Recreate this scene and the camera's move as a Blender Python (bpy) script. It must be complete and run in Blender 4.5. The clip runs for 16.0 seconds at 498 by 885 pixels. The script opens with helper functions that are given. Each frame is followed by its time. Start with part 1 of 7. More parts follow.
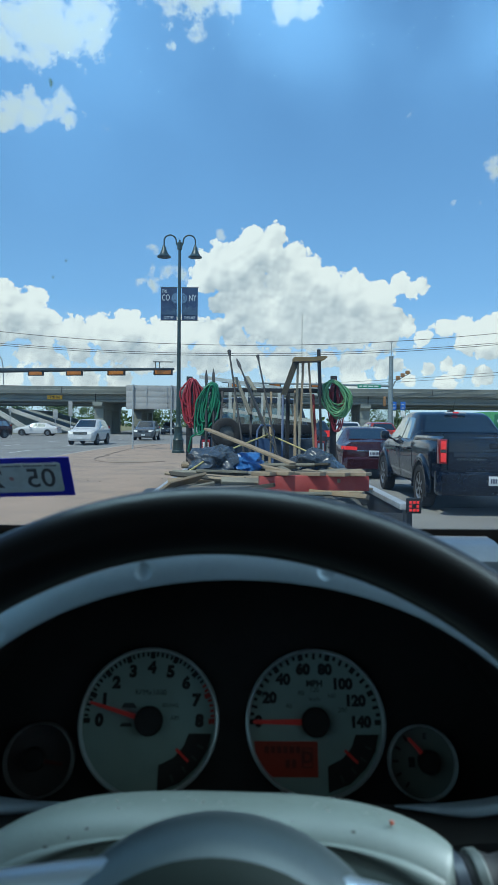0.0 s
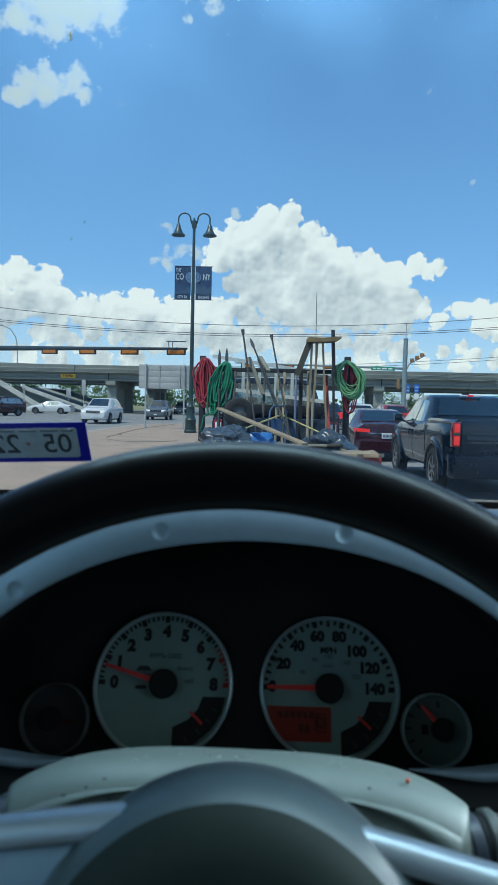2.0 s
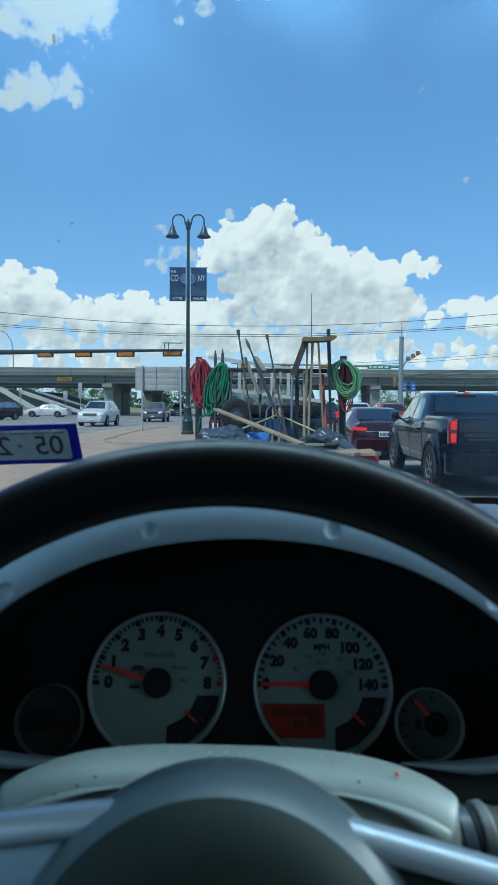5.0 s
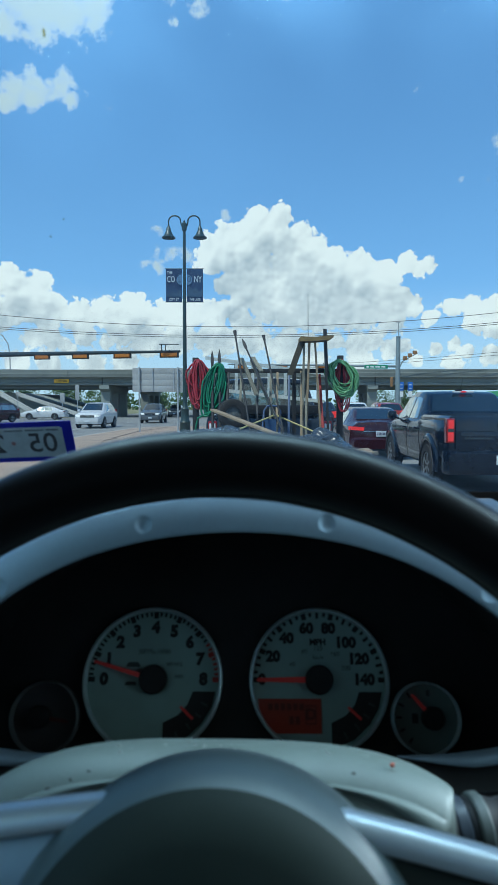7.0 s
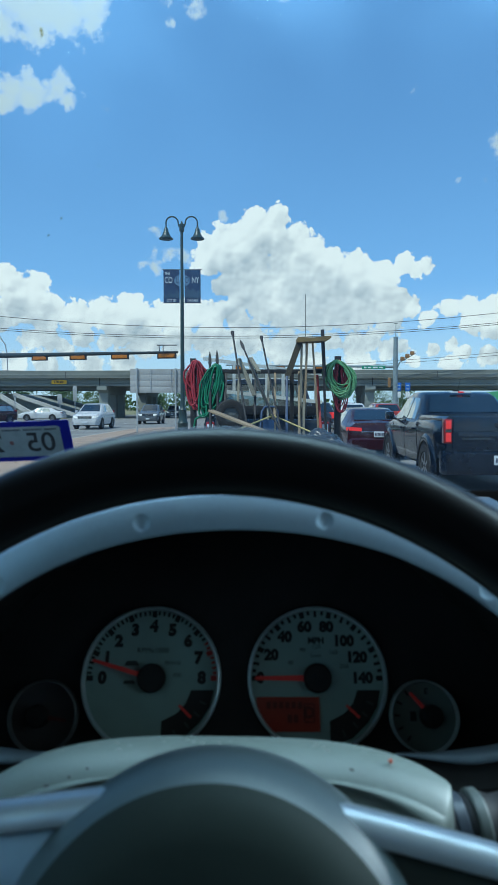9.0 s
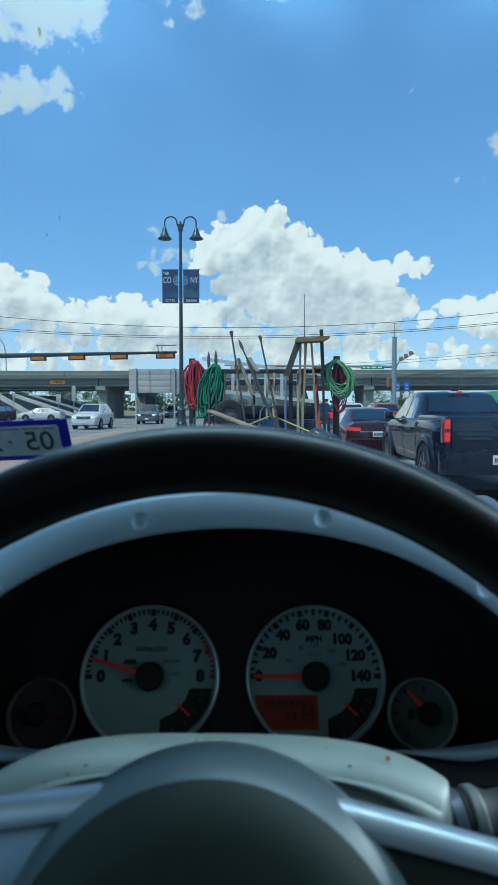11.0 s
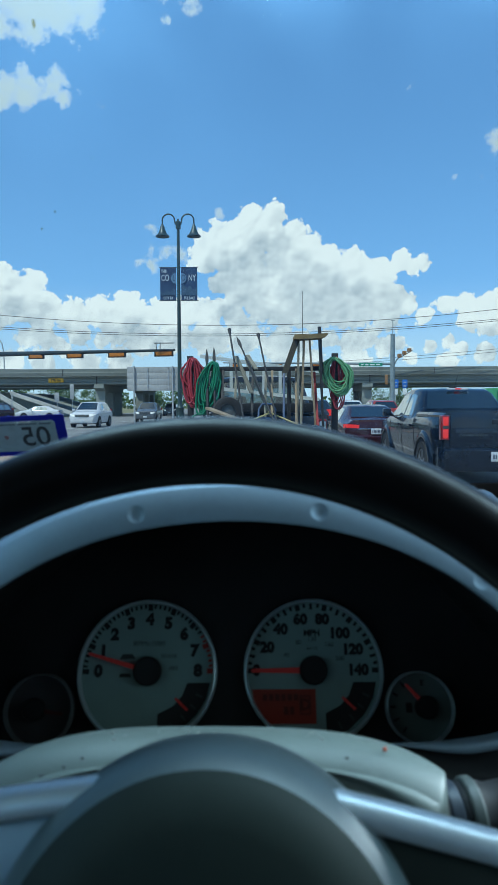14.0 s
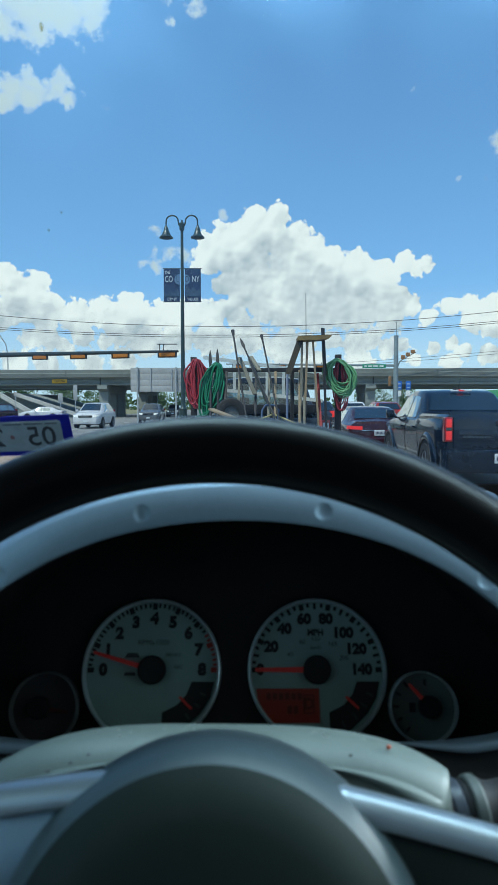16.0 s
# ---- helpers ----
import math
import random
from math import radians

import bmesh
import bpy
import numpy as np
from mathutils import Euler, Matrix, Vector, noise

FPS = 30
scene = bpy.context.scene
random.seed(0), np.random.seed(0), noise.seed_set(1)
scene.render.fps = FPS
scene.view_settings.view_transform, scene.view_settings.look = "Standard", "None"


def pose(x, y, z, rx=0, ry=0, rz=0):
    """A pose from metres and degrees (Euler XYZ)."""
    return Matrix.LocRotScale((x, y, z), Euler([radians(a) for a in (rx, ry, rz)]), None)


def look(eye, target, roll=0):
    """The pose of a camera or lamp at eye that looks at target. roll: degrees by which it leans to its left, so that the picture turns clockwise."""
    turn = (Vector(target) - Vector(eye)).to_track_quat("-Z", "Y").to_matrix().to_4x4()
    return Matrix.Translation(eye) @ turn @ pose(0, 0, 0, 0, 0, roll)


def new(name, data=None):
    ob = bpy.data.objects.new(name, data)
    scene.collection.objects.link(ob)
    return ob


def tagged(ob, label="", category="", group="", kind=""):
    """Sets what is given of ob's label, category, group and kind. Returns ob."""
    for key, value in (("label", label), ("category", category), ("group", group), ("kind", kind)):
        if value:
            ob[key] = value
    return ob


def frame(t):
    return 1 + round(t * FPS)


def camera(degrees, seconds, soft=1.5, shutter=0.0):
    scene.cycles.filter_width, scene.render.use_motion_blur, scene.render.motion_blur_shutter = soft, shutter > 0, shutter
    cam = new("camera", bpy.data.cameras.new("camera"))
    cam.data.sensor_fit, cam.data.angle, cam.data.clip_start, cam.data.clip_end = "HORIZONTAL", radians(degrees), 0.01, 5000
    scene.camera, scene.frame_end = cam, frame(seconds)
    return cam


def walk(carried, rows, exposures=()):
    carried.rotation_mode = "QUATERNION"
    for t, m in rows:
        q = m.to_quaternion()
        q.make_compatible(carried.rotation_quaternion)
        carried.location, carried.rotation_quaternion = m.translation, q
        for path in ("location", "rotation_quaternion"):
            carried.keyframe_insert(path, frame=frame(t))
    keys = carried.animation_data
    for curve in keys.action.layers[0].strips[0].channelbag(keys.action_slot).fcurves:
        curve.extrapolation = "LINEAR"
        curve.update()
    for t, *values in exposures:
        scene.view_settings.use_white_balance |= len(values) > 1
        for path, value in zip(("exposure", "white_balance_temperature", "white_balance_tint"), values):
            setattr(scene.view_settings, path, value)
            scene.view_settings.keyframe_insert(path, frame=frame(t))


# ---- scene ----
cam = camera(42.0, 16.0, soft=1.45)
PATH = [
    (0.0, pose(-0.0041, -0.0018, 1.4683, 88.425, -0.621, -0.397)),
    (0.5, pose(-0.0043, 0.0022, 1.4628, 87.685, -0.611, -0.064)),
    (1.0, pose(-0.0049, 0.0043, 1.4590, 87.011, -1.150, 0.241)),
    (1.5, pose(-0.0090, 0.0018, 1.4570, 86.784, -1.156, 0.612)),
    (2.0, pose(-0.0079, 0.0012, 1.4570, 86.731, -1.376, 0.699)),
    (2.5, pose(-0.0044, 0.0003, 1.4585, 86.722, -1.098, 0.380)),
    (3.0, pose(-0.0033, 0.0003, 1.4566, 86.729, -0.660, 0.186)),
    (3.5, pose(-0.0038, 0.0001, 1.4557, 86.757, -0.714, 0.329)),
    (4.0, pose(-0.0031, -0.0010, 1.4560, 86.767, -0.539, 0.363)),
    (6.5, pose(-0.0017, 0.0007, 1.4530, 86.815, -0.495, 0.517)),
    (7.0, pose(0.0001, 0.0007, 1.4515, 86.839, -0.081, 0.199)),
    (7.5, pose(0.0003, -0.0005, 1.4519, 86.850, -0.068, 0.121)),
    (8.0, pose(-0.0000, 0.0007, 1.4508, 86.865, -0.071, 0.129)),
    (8.5, pose(0.0001, 0.0007, 1.4505, 86.901, -0.041, 0.069)),
    (9.0, pose(0.0000, 0.0000, 1.4500, 86.910, 0.000, 0.000)),
    (11.5, pose(0.0006, -0.0010, 1.4483, 86.913, 0.033, -0.115)),
    (12.0, pose(-0.0007, -0.0001, 1.4457, 86.669, -0.046, -0.075)),
    (12.5, pose(0.0024, -0.0009, 1.4490, 86.657, 0.174, -0.246)),
    (13.0, pose(0.0009, -0.0003, 1.4477, 86.684, 0.251, -0.262)),
    (13.5, pose(0.0010, -0.0005, 1.4470, 86.705, 0.203, -0.227)),
    (14.0, pose(0.0018, -0.0001, 1.4464, 86.705, 0.245, -0.233)),
    (14.5, pose(0.0020, -0.0006, 1.4467, 86.736, 0.376, -0.227)),
    (15.0, pose(0.0019, -0.0010, 1.4463, 86.756, 0.307, -0.226)),
    (15.5, pose(0.0010, -0.0017, 1.4466, 86.776, 0.206, -0.162)),
    (16.0, pose(0.0007, -0.0027, 1.4458, 86.815, 0.102, 0.045)),
]
# a wide-open phone lens focused on the street: near things blur
cam.data.dof.use_dof, cam.data.dof.focus_distance, cam.data.dof.aperture_fstop = True, 8.0, 26.0
walk(cam, PATH, [(0.0, 0.0, 6350, 4), (4.0, 0.0, 6150, 3), (7.0, 0.0, 6000, 1.5), (14.5, 0.0, 6000, 1.5), (16.0, 0.05, 6350, 3)])

# ---- sky and sun ----
SUN_EL, SUN_AZ = radians(60), radians(222)     # azimuth clockwise from +Y
world = bpy.data.worlds.new("sky")
scene.world = world
world.use_nodes = True
SKY_STRENGTH = 0.165
CLOUD_LIGHT = 0.93
CABIN_LIGHT = 0.7      # daylight that comes in by each side window
SCREEN_LIGHT = 5.4     # skylight that falls in through the top of the windscreen


def add(tree, kind, links=(), **props):
    """A node with its properties; links: pairs of input and either a socket or a value."""
    n = tree.nodes.new(kind)
    for k, v in props.items():
        setattr_plain(n, k, v)
    for i, v in links:
        if isinstance(v, bpy.types.NodeSocket):
            tree.links.new(v, n.inputs[i])
        else:
            n.inputs[i].default_value = v
    return n


def setattr_plain(n, k, v):
    if k == "operation":
        n.operation = v
    elif k == "data_type":
        n.data_type = v
    elif k == "blend_type":
        n.blend_type = v
    elif k == "noise_dimensions":
        n.noise_dimensions = v
    elif k == "interpolation_type":
        n.interpolation_type = v
    elif k == "use_clamp":
        n.use_clamp = v
    elif k == "clamp":
        n.clamp = v
    elif k == "feature":
        n.feature = v


def mth(tree, op, a, b=0.0, c=0.0, clamp=False):
    return add(tree, "ShaderNodeMath", ((0, a), (1, b), (2, c)), operation=op, use_clamp=clamp).outputs[0]


def vec(tree, op, a, b=(0, 0, 0)):
    n = add(tree, "ShaderNodeVectorMath", ((0, a), (1, b)), operation=op)
    return n.outputs["Value"] if op in ("DISTANCE", "LENGTH", "DOT_PRODUCT") else n.outputs["Vector"]


def smooth(tree, x, lo, hi):
    n = add(tree, "ShaderNodeMapRange", ((0, x), (1, lo), (2, hi), (3, 0.0), (4, 1.0)), interpolation_type="SMOOTHSTEP", clamp=True)
    return n.outputs[0]


# cumulus heaps: slope to the side, slope upwards, radius, all as tangents seen from the road
TOWER = ((0.009, 0.284, 0.0209), (0.043, 0.286, 0.0209), (-0.017, 0.261, 0.0209), (0.026, 0.257, 0.0313), (-0.043, 0.274, 0.0104), (-0.039, 0.249, 0.0244), (-0.069, 0.253, 0.0157), (-0.06, 0.228, 0.0261), (0.073, 0.257, 0.0209), (0.099, 0.24, 0.0209), (0.064, 0.219, 0.0392), (-0.004, 0.215, 0.0392), (0.129, 0.223, 0.0209), (0.163, 0.21, 0.0226), (0.125, 0.185, 0.0348), (0.202, 0.204, 0.0209), (0.236, 0.216, 0.0174), (0.266, 0.213, 0.0131), (0.185, 0.181, 0.0279), (0.224, 0.164, 0.0226), (0.25, 0.151, 0.0157), (0.168, 0.147, 0.0313), (0.099, 0.147, 0.0348), (0.03, 0.164, 0.0392), (-0.013, 0.172, 0.0244), (0.22, 0.134, 0.0209), (-0.039, 0.185, 0.0174))
TOWER += ((0.28, 0.214, 0.0087), (0.253, 0.208, 0.0131), (0.273, 0.136, 0.0157), (0.211, 0.155, 0.0331), (0.116, 0.213, 0.0313), (0.086, 0.189, 0.0418), (0.168, 0.189, 0.0313), (0.142, 0.155, 0.0383), (0.065, 0.147, 0.0348), (0.21, 0.198, 0.0226))
LEFT_BANK = ((-0.373, 0.191, 0.0244), (-0.325, 0.193, 0.0174), (-0.349, 0.168, 0.0331), (-0.302, 0.151, 0.0226), (-0.263, 0.138, 0.0261), (-0.224, 0.143, 0.0244), (-0.179, 0.151, 0.0244), (-0.199, 0.121, 0.0279), (-0.147, 0.131, 0.0209), (-0.125, 0.142, 0.0209), (-0.091, 0.14, 0.0244), (-0.056, 0.138, 0.0209), (-0.041, 0.151, 0.0139), (-0.017, 0.138, 0.0209), (-0.108, 0.104, 0.0296), (-0.16, 0.1, 0.0261), (-0.384, 0.138, 0.0296), (-0.056, 0.104, 0.0296), (-0.004, 0.104, 0.0296), (-0.315, 0.138, 0.0244), (-0.333, 0.106, 0.0157), (-0.303, 0.102, 0.0174), (-0.277, 0.087, 0.0139), (-0.225, 0.098, 0.0122), (-0.36, 0.065, 0.0209), (-0.308, 0.065, 0.0226), (-0.247, 0.065, 0.0209), (-0.195, 0.07, 0.0226), (-0.255, 0.113, 0.0191), (-0.418, 0.173, 0.0348), (-0.419, 0.113, 0.0348))
LOW_BANK = ((0.048, 0.087, 0.0261), (0.086, 0.098, 0.0191), (0.125, 0.102, 0.0157), (0.16, 0.094, 0.0191), (0.186, 0.1, 0.0139), (0.212, 0.089, 0.0157), (0.233, 0.092, 0.0122), (0.169, 0.065, 0.0209), (0.1, 0.065, 0.0226), (0.306, 0.151, 0.0157), (0.336, 0.155, 0.0174), (0.366, 0.151, 0.0174), (0.396, 0.151, 0.0261), (0.34, 0.13, 0.0191), (0.375, 0.125, 0.0226), (0.284, 0.141, 0.0104), (0.311, 0.094, 0.0122), (0.285, 0.089, 0.0122), (0.333, 0.085, 0.0139), (0.367, 0.081, 0.0157), (0.307, 0.07, 0.0139), (0.255, 0.07, 0.0139), (0.426, 0.138, 0.0348))
HIGH = ((-0.358, 0.597, 0.0479), (-0.307, 0.597, 0.054), (-0.257, 0.593, 0.0453), (-0.375, 0.573, 0.0348), (-0.323, 0.637, 0.0696), (-0.248, 0.629, 0.0435), (-0.356, 0.482, 0.0218), (-0.326, 0.482, 0.0226), (-0.292, 0.481, 0.0226), (-0.367, 0.462, 0.0209), (-0.331, 0.463, 0.0209), (-0.277, 0.463, 0.0174), (-0.266, 0.454, 0.0104), (-0.122, 0.645, 0.0366), (-0.08, 0.637, 0.04), (-0.034, 0.641, 0.0279), (0.054, 0.641, 0.0261), (0.088, 0.645, 0.0226), (0.374, 0.395, 0.0157), (0.362, 0.339, 0.0087), (-0.211, 0.446, 0.007), (-0.246, 0.466, 0.0052), (-0.115, 0.573, 0.0078), (0.245, 0.476, 0.007), (0.316, 0.342, 0.0035))
WISPS = ((-0.141, 0.264, 0.0078), (-0.146, 0.236, 0.0131), (-0.12, 0.232, 0.0148), (-0.097, 0.223, 0.0148), (-0.163, 0.215, 0.0078), (-0.142, 0.208, 0.0104), (-0.043, 0.287, 0.0104))


def heaps(g, q, circles, off, swell):
    """How deep a direction lies inside a group of overlapping heaps: 0 at the rim, up to 1 in the middle."""
    best = None
    for u, v, r in circles:
        d = Vector((u, 1, v)).normalized() + Vector((off, off, off))
        k = 1 / (1 + u * u + v * v)
        r *= swell
        e = min(1.0, r / 0.022)
        f = mth(g, "MULTIPLY_ADD", vec(g, "DISTANCE", q, tuple(d)), -e / (r * math.sqrt(k)), e)
        best = f if best is None else mth(g, "SMOOTH_MAX", best, f, 0.30)
    return best


def warped(g, p, scale, amount, detail=3.0):
    n = add(g, "ShaderNodeTexNoise", (("Vector", p), ("Scale", scale), ("Detail", detail), ("Roughness", 0.55)))
    q = vec(g, "MULTIPLY_ADD", n.outputs["Color"], (amount, amount, amount))
    g.links.new(p, q.node.inputs[2])
    return q


def cloud_group():
    """Field: cumulus with billows at its rim; Heap: the same without them; Puffs: the billows alone; Veil: thin ragged cloud."""
    g = bpy.data.node_groups.new("cloud_field", "ShaderNodeTree")
    g.interface.new_socket("Vector", in_out="INPUT", socket_type="NodeSocketVector")
    for name in ("Field", "Heap", "Puffs", "Veil"):
        g.interface.new_socket(name, in_out="OUTPUT", socket_type="NodeSocketFloat")
    i, o = g.nodes.new("NodeGroupInput"), g.nodes.new("NodeGroupOutput")
    p = i.outputs[0]
    best = heaps(g, warped(g, p, 16.0, 0.022), TOWER + LEFT_BANK + LOW_BANK, 0.011, 1.22)
    # behind the camera and overhead the same kind of clouds go on at random
    big = add(g, "ShaderNodeTexNoise", (("Vector", p), ("Scale", 2.2), ("Detail", 1.0)))
    xyz = add(g, "ShaderNodeSeparateXYZ", ((0, p),))
    away = smooth(g, xyz.outputs[1], 0.70, 0.45)
    rest = mth(g, "MULTIPLY_ADD", big.outputs["Fac"], 4.0, -2.25)
    rest = mth(g, "ADD", rest, mth(g, "MULTIPLY", mth(g, "SUBTRACT", away, 1.0), 4.0))
    best = mth(g, "MAXIMUM", mth(g, "MAXIMUM", best, rest), -1.6)
    g.links.new(best, o.inputs[1])
    rim = mth(g, "MULTIPLY", smooth(g, best, -0.35, 0.05), smooth(g, best, 0.50, 0.18))
    q = warped(g, p, 55.0, 0.012)
    f = 0.0
    for scale, amount in ((24.0, 0.55), (52.0, 0.50), (110.0, 0.42), (240.0, 0.26)):
        puff = add(g, "ShaderNodeTexVoronoi", (("Vector", q), ("Scale", scale), ("Smoothness", 0.35), ("Randomness", 1.0)), feature="SMOOTH_F1")
        f = mth(g, "MULTIPLY_ADD", mth(g, "SUBTRACT", 0.50, puff.outputs["Distance"]), amount, f)
        if scale == 110.0:
            g.links.new(f, o.inputs[2])
    g.links.new(mth(g, "MULTIPLY_ADD", f, rim, best), o.inputs[0])
    thin = heaps(g, warped(g, p, 22.0, 0.026, 5.0), HIGH + WISPS, 0.013, 1.12)
    rag = add(g, "ShaderNodeTexNoise", (("Vector", p), ("Scale", 34.0), ("Detail", 9.0), ("Roughness", 0.60)))
    reach = smooth(g, thin, -0.45, 0.05)
    thin = mth(g, "MULTIPLY_ADD", mth(g, "MULTIPLY", mth(g, "SUBTRACT", rag.outputs["Fac"], 0.53), 3.2), reach, thin)
    g.links.new(thin, o.inputs[3])
    return g


def build_sky():
    t = world.node_tree
    t.nodes.clear()
    out = t.nodes.new("ShaderNodeOutputWorld")
    sky = t.nodes.new("ShaderNodeTexSky")
    sky.sky_type, sky.sun_disc = "NISHITA", False
    sky.sun_elevation, sky.sun_rotation = SUN_EL, SUN_AZ
    sky.air_density, sky.dust_density, sky.ozone_density = 1.0, 0.1, 1.0
    p = t.nodes.new("ShaderNodeTexCoord").outputs["Generated"]
    field = cloud_group()

    def sample(v):
        n = t.nodes.new("ShaderNodeGroup")
        n.node_tree = field
        t.links.new(v, n.inputs[0])
        return n.outputs
    here = sample(p)
    near = sample(vec(t, "ADD", p, (-0.0032, -0.002, 0.0056)))
    above = sample(vec(t, "ADD", p, (-0.012, -0.008, 0.040)))
    flat = vec(t, "MULTIPLY_ADD", p, (1.0, 1.0, 0.55))
    flat.node.inputs[2].default_value = (0, 0, 0.16)
    t.links.new(flat, sky.inputs[0])
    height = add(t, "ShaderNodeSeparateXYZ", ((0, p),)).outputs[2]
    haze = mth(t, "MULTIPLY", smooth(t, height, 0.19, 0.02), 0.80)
    cover = smooth(t, here[0], 0.08, 0.25)
    veil = mth(t, "MULTIPLY", smooth(t, here[3], -0.05, 0.60), 0.93)
    # sunlit tops of billows, grey hollows between them and grey undersides
    lit = mth(t, "MULTIPLY_ADD", mth(t, "SUBTRACT", here[2], near[2]), 0.38, 0.97)
    lit = mth(t, "MULTIPLY_ADD", mth(t, "SUBTRACT", here[0], near[0]), 0.30, lit)
    lit = mth(t, "MULTIPLY_ADD", here[2], 0.12, lit)
    broad = add(t, "ShaderNodeTexNoise", (("Vector", p), ("Scale", 13.0), ("Detail", 4.0), ("Roughness", 0.45))).outputs["Fac"]
    lit = mth(t, "MULTIPLY_ADD", mth(t, "SUBTRACT", broad, 0.5), 0.85, lit)
    shade = mth(t, "MULTIPLY", smooth(t, above[1], -0.10, 0.70), 0.50)
    lit = mth(t, "SUBTRACT", lit, shade, clamp=True)
    tone = add(t, "ShaderNodeMix", ((0, lit), (6, (0.33, 0.41, 0.50, 1)), (7, (0.97, 0.985, 0.98, 1))), data_type="RGBA").outputs[2]
    vtone = add(t, "ShaderNodeMix", ((0, smooth(t, here[3], 0.1, 1.0)), (6, (0.56, 0.66, 0.76, 1)), (7, (0.60, 0.68, 0.69, 1))), data_type="RGBA").outputs[2]
    tone = add(t, "ShaderNodeMix", ((0, mth(t, "MAXIMUM", mth(t, "SUBTRACT", veil, cover), 0.0)), (6, tone), (7, vtone)), data_type="RGBA").outputs[2]
    cloud = add(t, "ShaderNodeBackground", (("Color", tone), ("Strength", CLOUD_LIGHT)))
    blue = add(t, "ShaderNodeHueSaturation", (("Color", sky.outputs[0]), ("Saturation", 1.22), ("Value", 1.05)))
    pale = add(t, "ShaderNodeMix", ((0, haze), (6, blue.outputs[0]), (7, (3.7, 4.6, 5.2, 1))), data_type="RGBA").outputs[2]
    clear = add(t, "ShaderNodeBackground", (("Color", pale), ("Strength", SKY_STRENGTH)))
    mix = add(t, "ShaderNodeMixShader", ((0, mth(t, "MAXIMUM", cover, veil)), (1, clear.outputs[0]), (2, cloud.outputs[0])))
    t.links.new(mix.outputs[0], out.inputs[0])


build_sky()
sun_data = bpy.data.lights.new("sun", "SUN")
sun_data.energy, sun_data.angle, sun_data.color = 3.6, radians(0.53), (1.0, 0.95, 0.87)
sun = new("sun", sun_data)
TO_SUN = Vector((math.sin(SUN_AZ) * math.cos(SUN_EL), math.cos(SUN_AZ) * math.cos(SUN_EL), math.sin(SUN_EL)))
sun.matrix_world = look(TO_SUN * 60, (0, 0, 0))


# ---- materials ----
def surf(name, color, rough=0.5, metal=0.0, var=0.18, scale=6.0, grain=60.0, bump=0.15, coat=0.0, tint=None, rvar=0.12, depth=0.004, spec=0.5):
    """Colour that varies at two scales, with fine relief and uneven gloss. tint: the colour that the broad stains lean to."""
    m = bpy.data.materials.new(name)
    m.use_nodes = True
    t = m.node_tree
    bsdf = t.nodes["Principled BSDF"]
    co = t.nodes.new("ShaderNodeTexCoord").outputs["Object"]
    info = t.nodes.new("ShaderNodeObjectInfo")
    co = vec(t, "ADD", co, info.outputs["Location"])
    broad = add(t, "ShaderNodeTexNoise", (("Vector", co), ("Scale", scale), ("Detail", 4.0), ("Roughness", 0.6))).outputs["Fac"]
    small = add(t, "ShaderNodeTexNoise", (("Vector", co), ("Scale", grain), ("Detail", 3.0), ("Roughness", 0.6))).outputs["Fac"]
    tint = tint or tuple(c * 0.55 for c in color)
    k = mth(t, "MULTIPLY", smooth(t, broad, 0.38, 0.72), min(1.0, var * 3.0))
    mixed = add(t, "ShaderNodeMix", ((0, k), (6, (*color, 1)), (7, (*tint, 1))), data_type="RGBA").outputs[2]
    level = mth(t, "MULTIPLY_ADD", small, var * 1.6, 1.0 - var * 0.8)
    level = mth(t, "MULTIPLY", level, mth(t, "MULTIPLY_ADD", info.outputs["Random"], var * 0.5, 1.0 - var * 0.25))
    tone = add(t, "ShaderNodeVectorMath", ((0, mixed), (3, level)), operation="SCALE").outputs[0]
    t.links.new(tone, bsdf.inputs["Base Color"])
    t.links.new(mth(t, "MULTIPLY_ADD", broad, rvar * 2, rough - rvar, clamp=True), bsdf.inputs["Roughness"])
    bsdf.inputs["Metallic"].default_value = metal
    bsdf.inputs["Coat Weight"].default_value = coat
    bsdf.inputs["Coat Roughness"].default_value = 0.06
    bsdf.inputs["Specular IOR Level"].default_value = spec
    if bump:
        bn = add(t, "ShaderNodeBump", (("Strength", bump), ("Distance", depth), ("Height", small)))
        t.links.new(bn.outputs[0], bsdf.inputs["Normal"])
    return m


def glow(name, color, strength, base=None):
    m = surf(name, base or color, 0.35, var=0.1, bump=0)
    b = m.node_tree.nodes["Principled BSDF"]
    b.inputs["Emission Color"].default_value = (*color, 1)
    b.inputs["Emission Strength"].default_value = strength
    return m


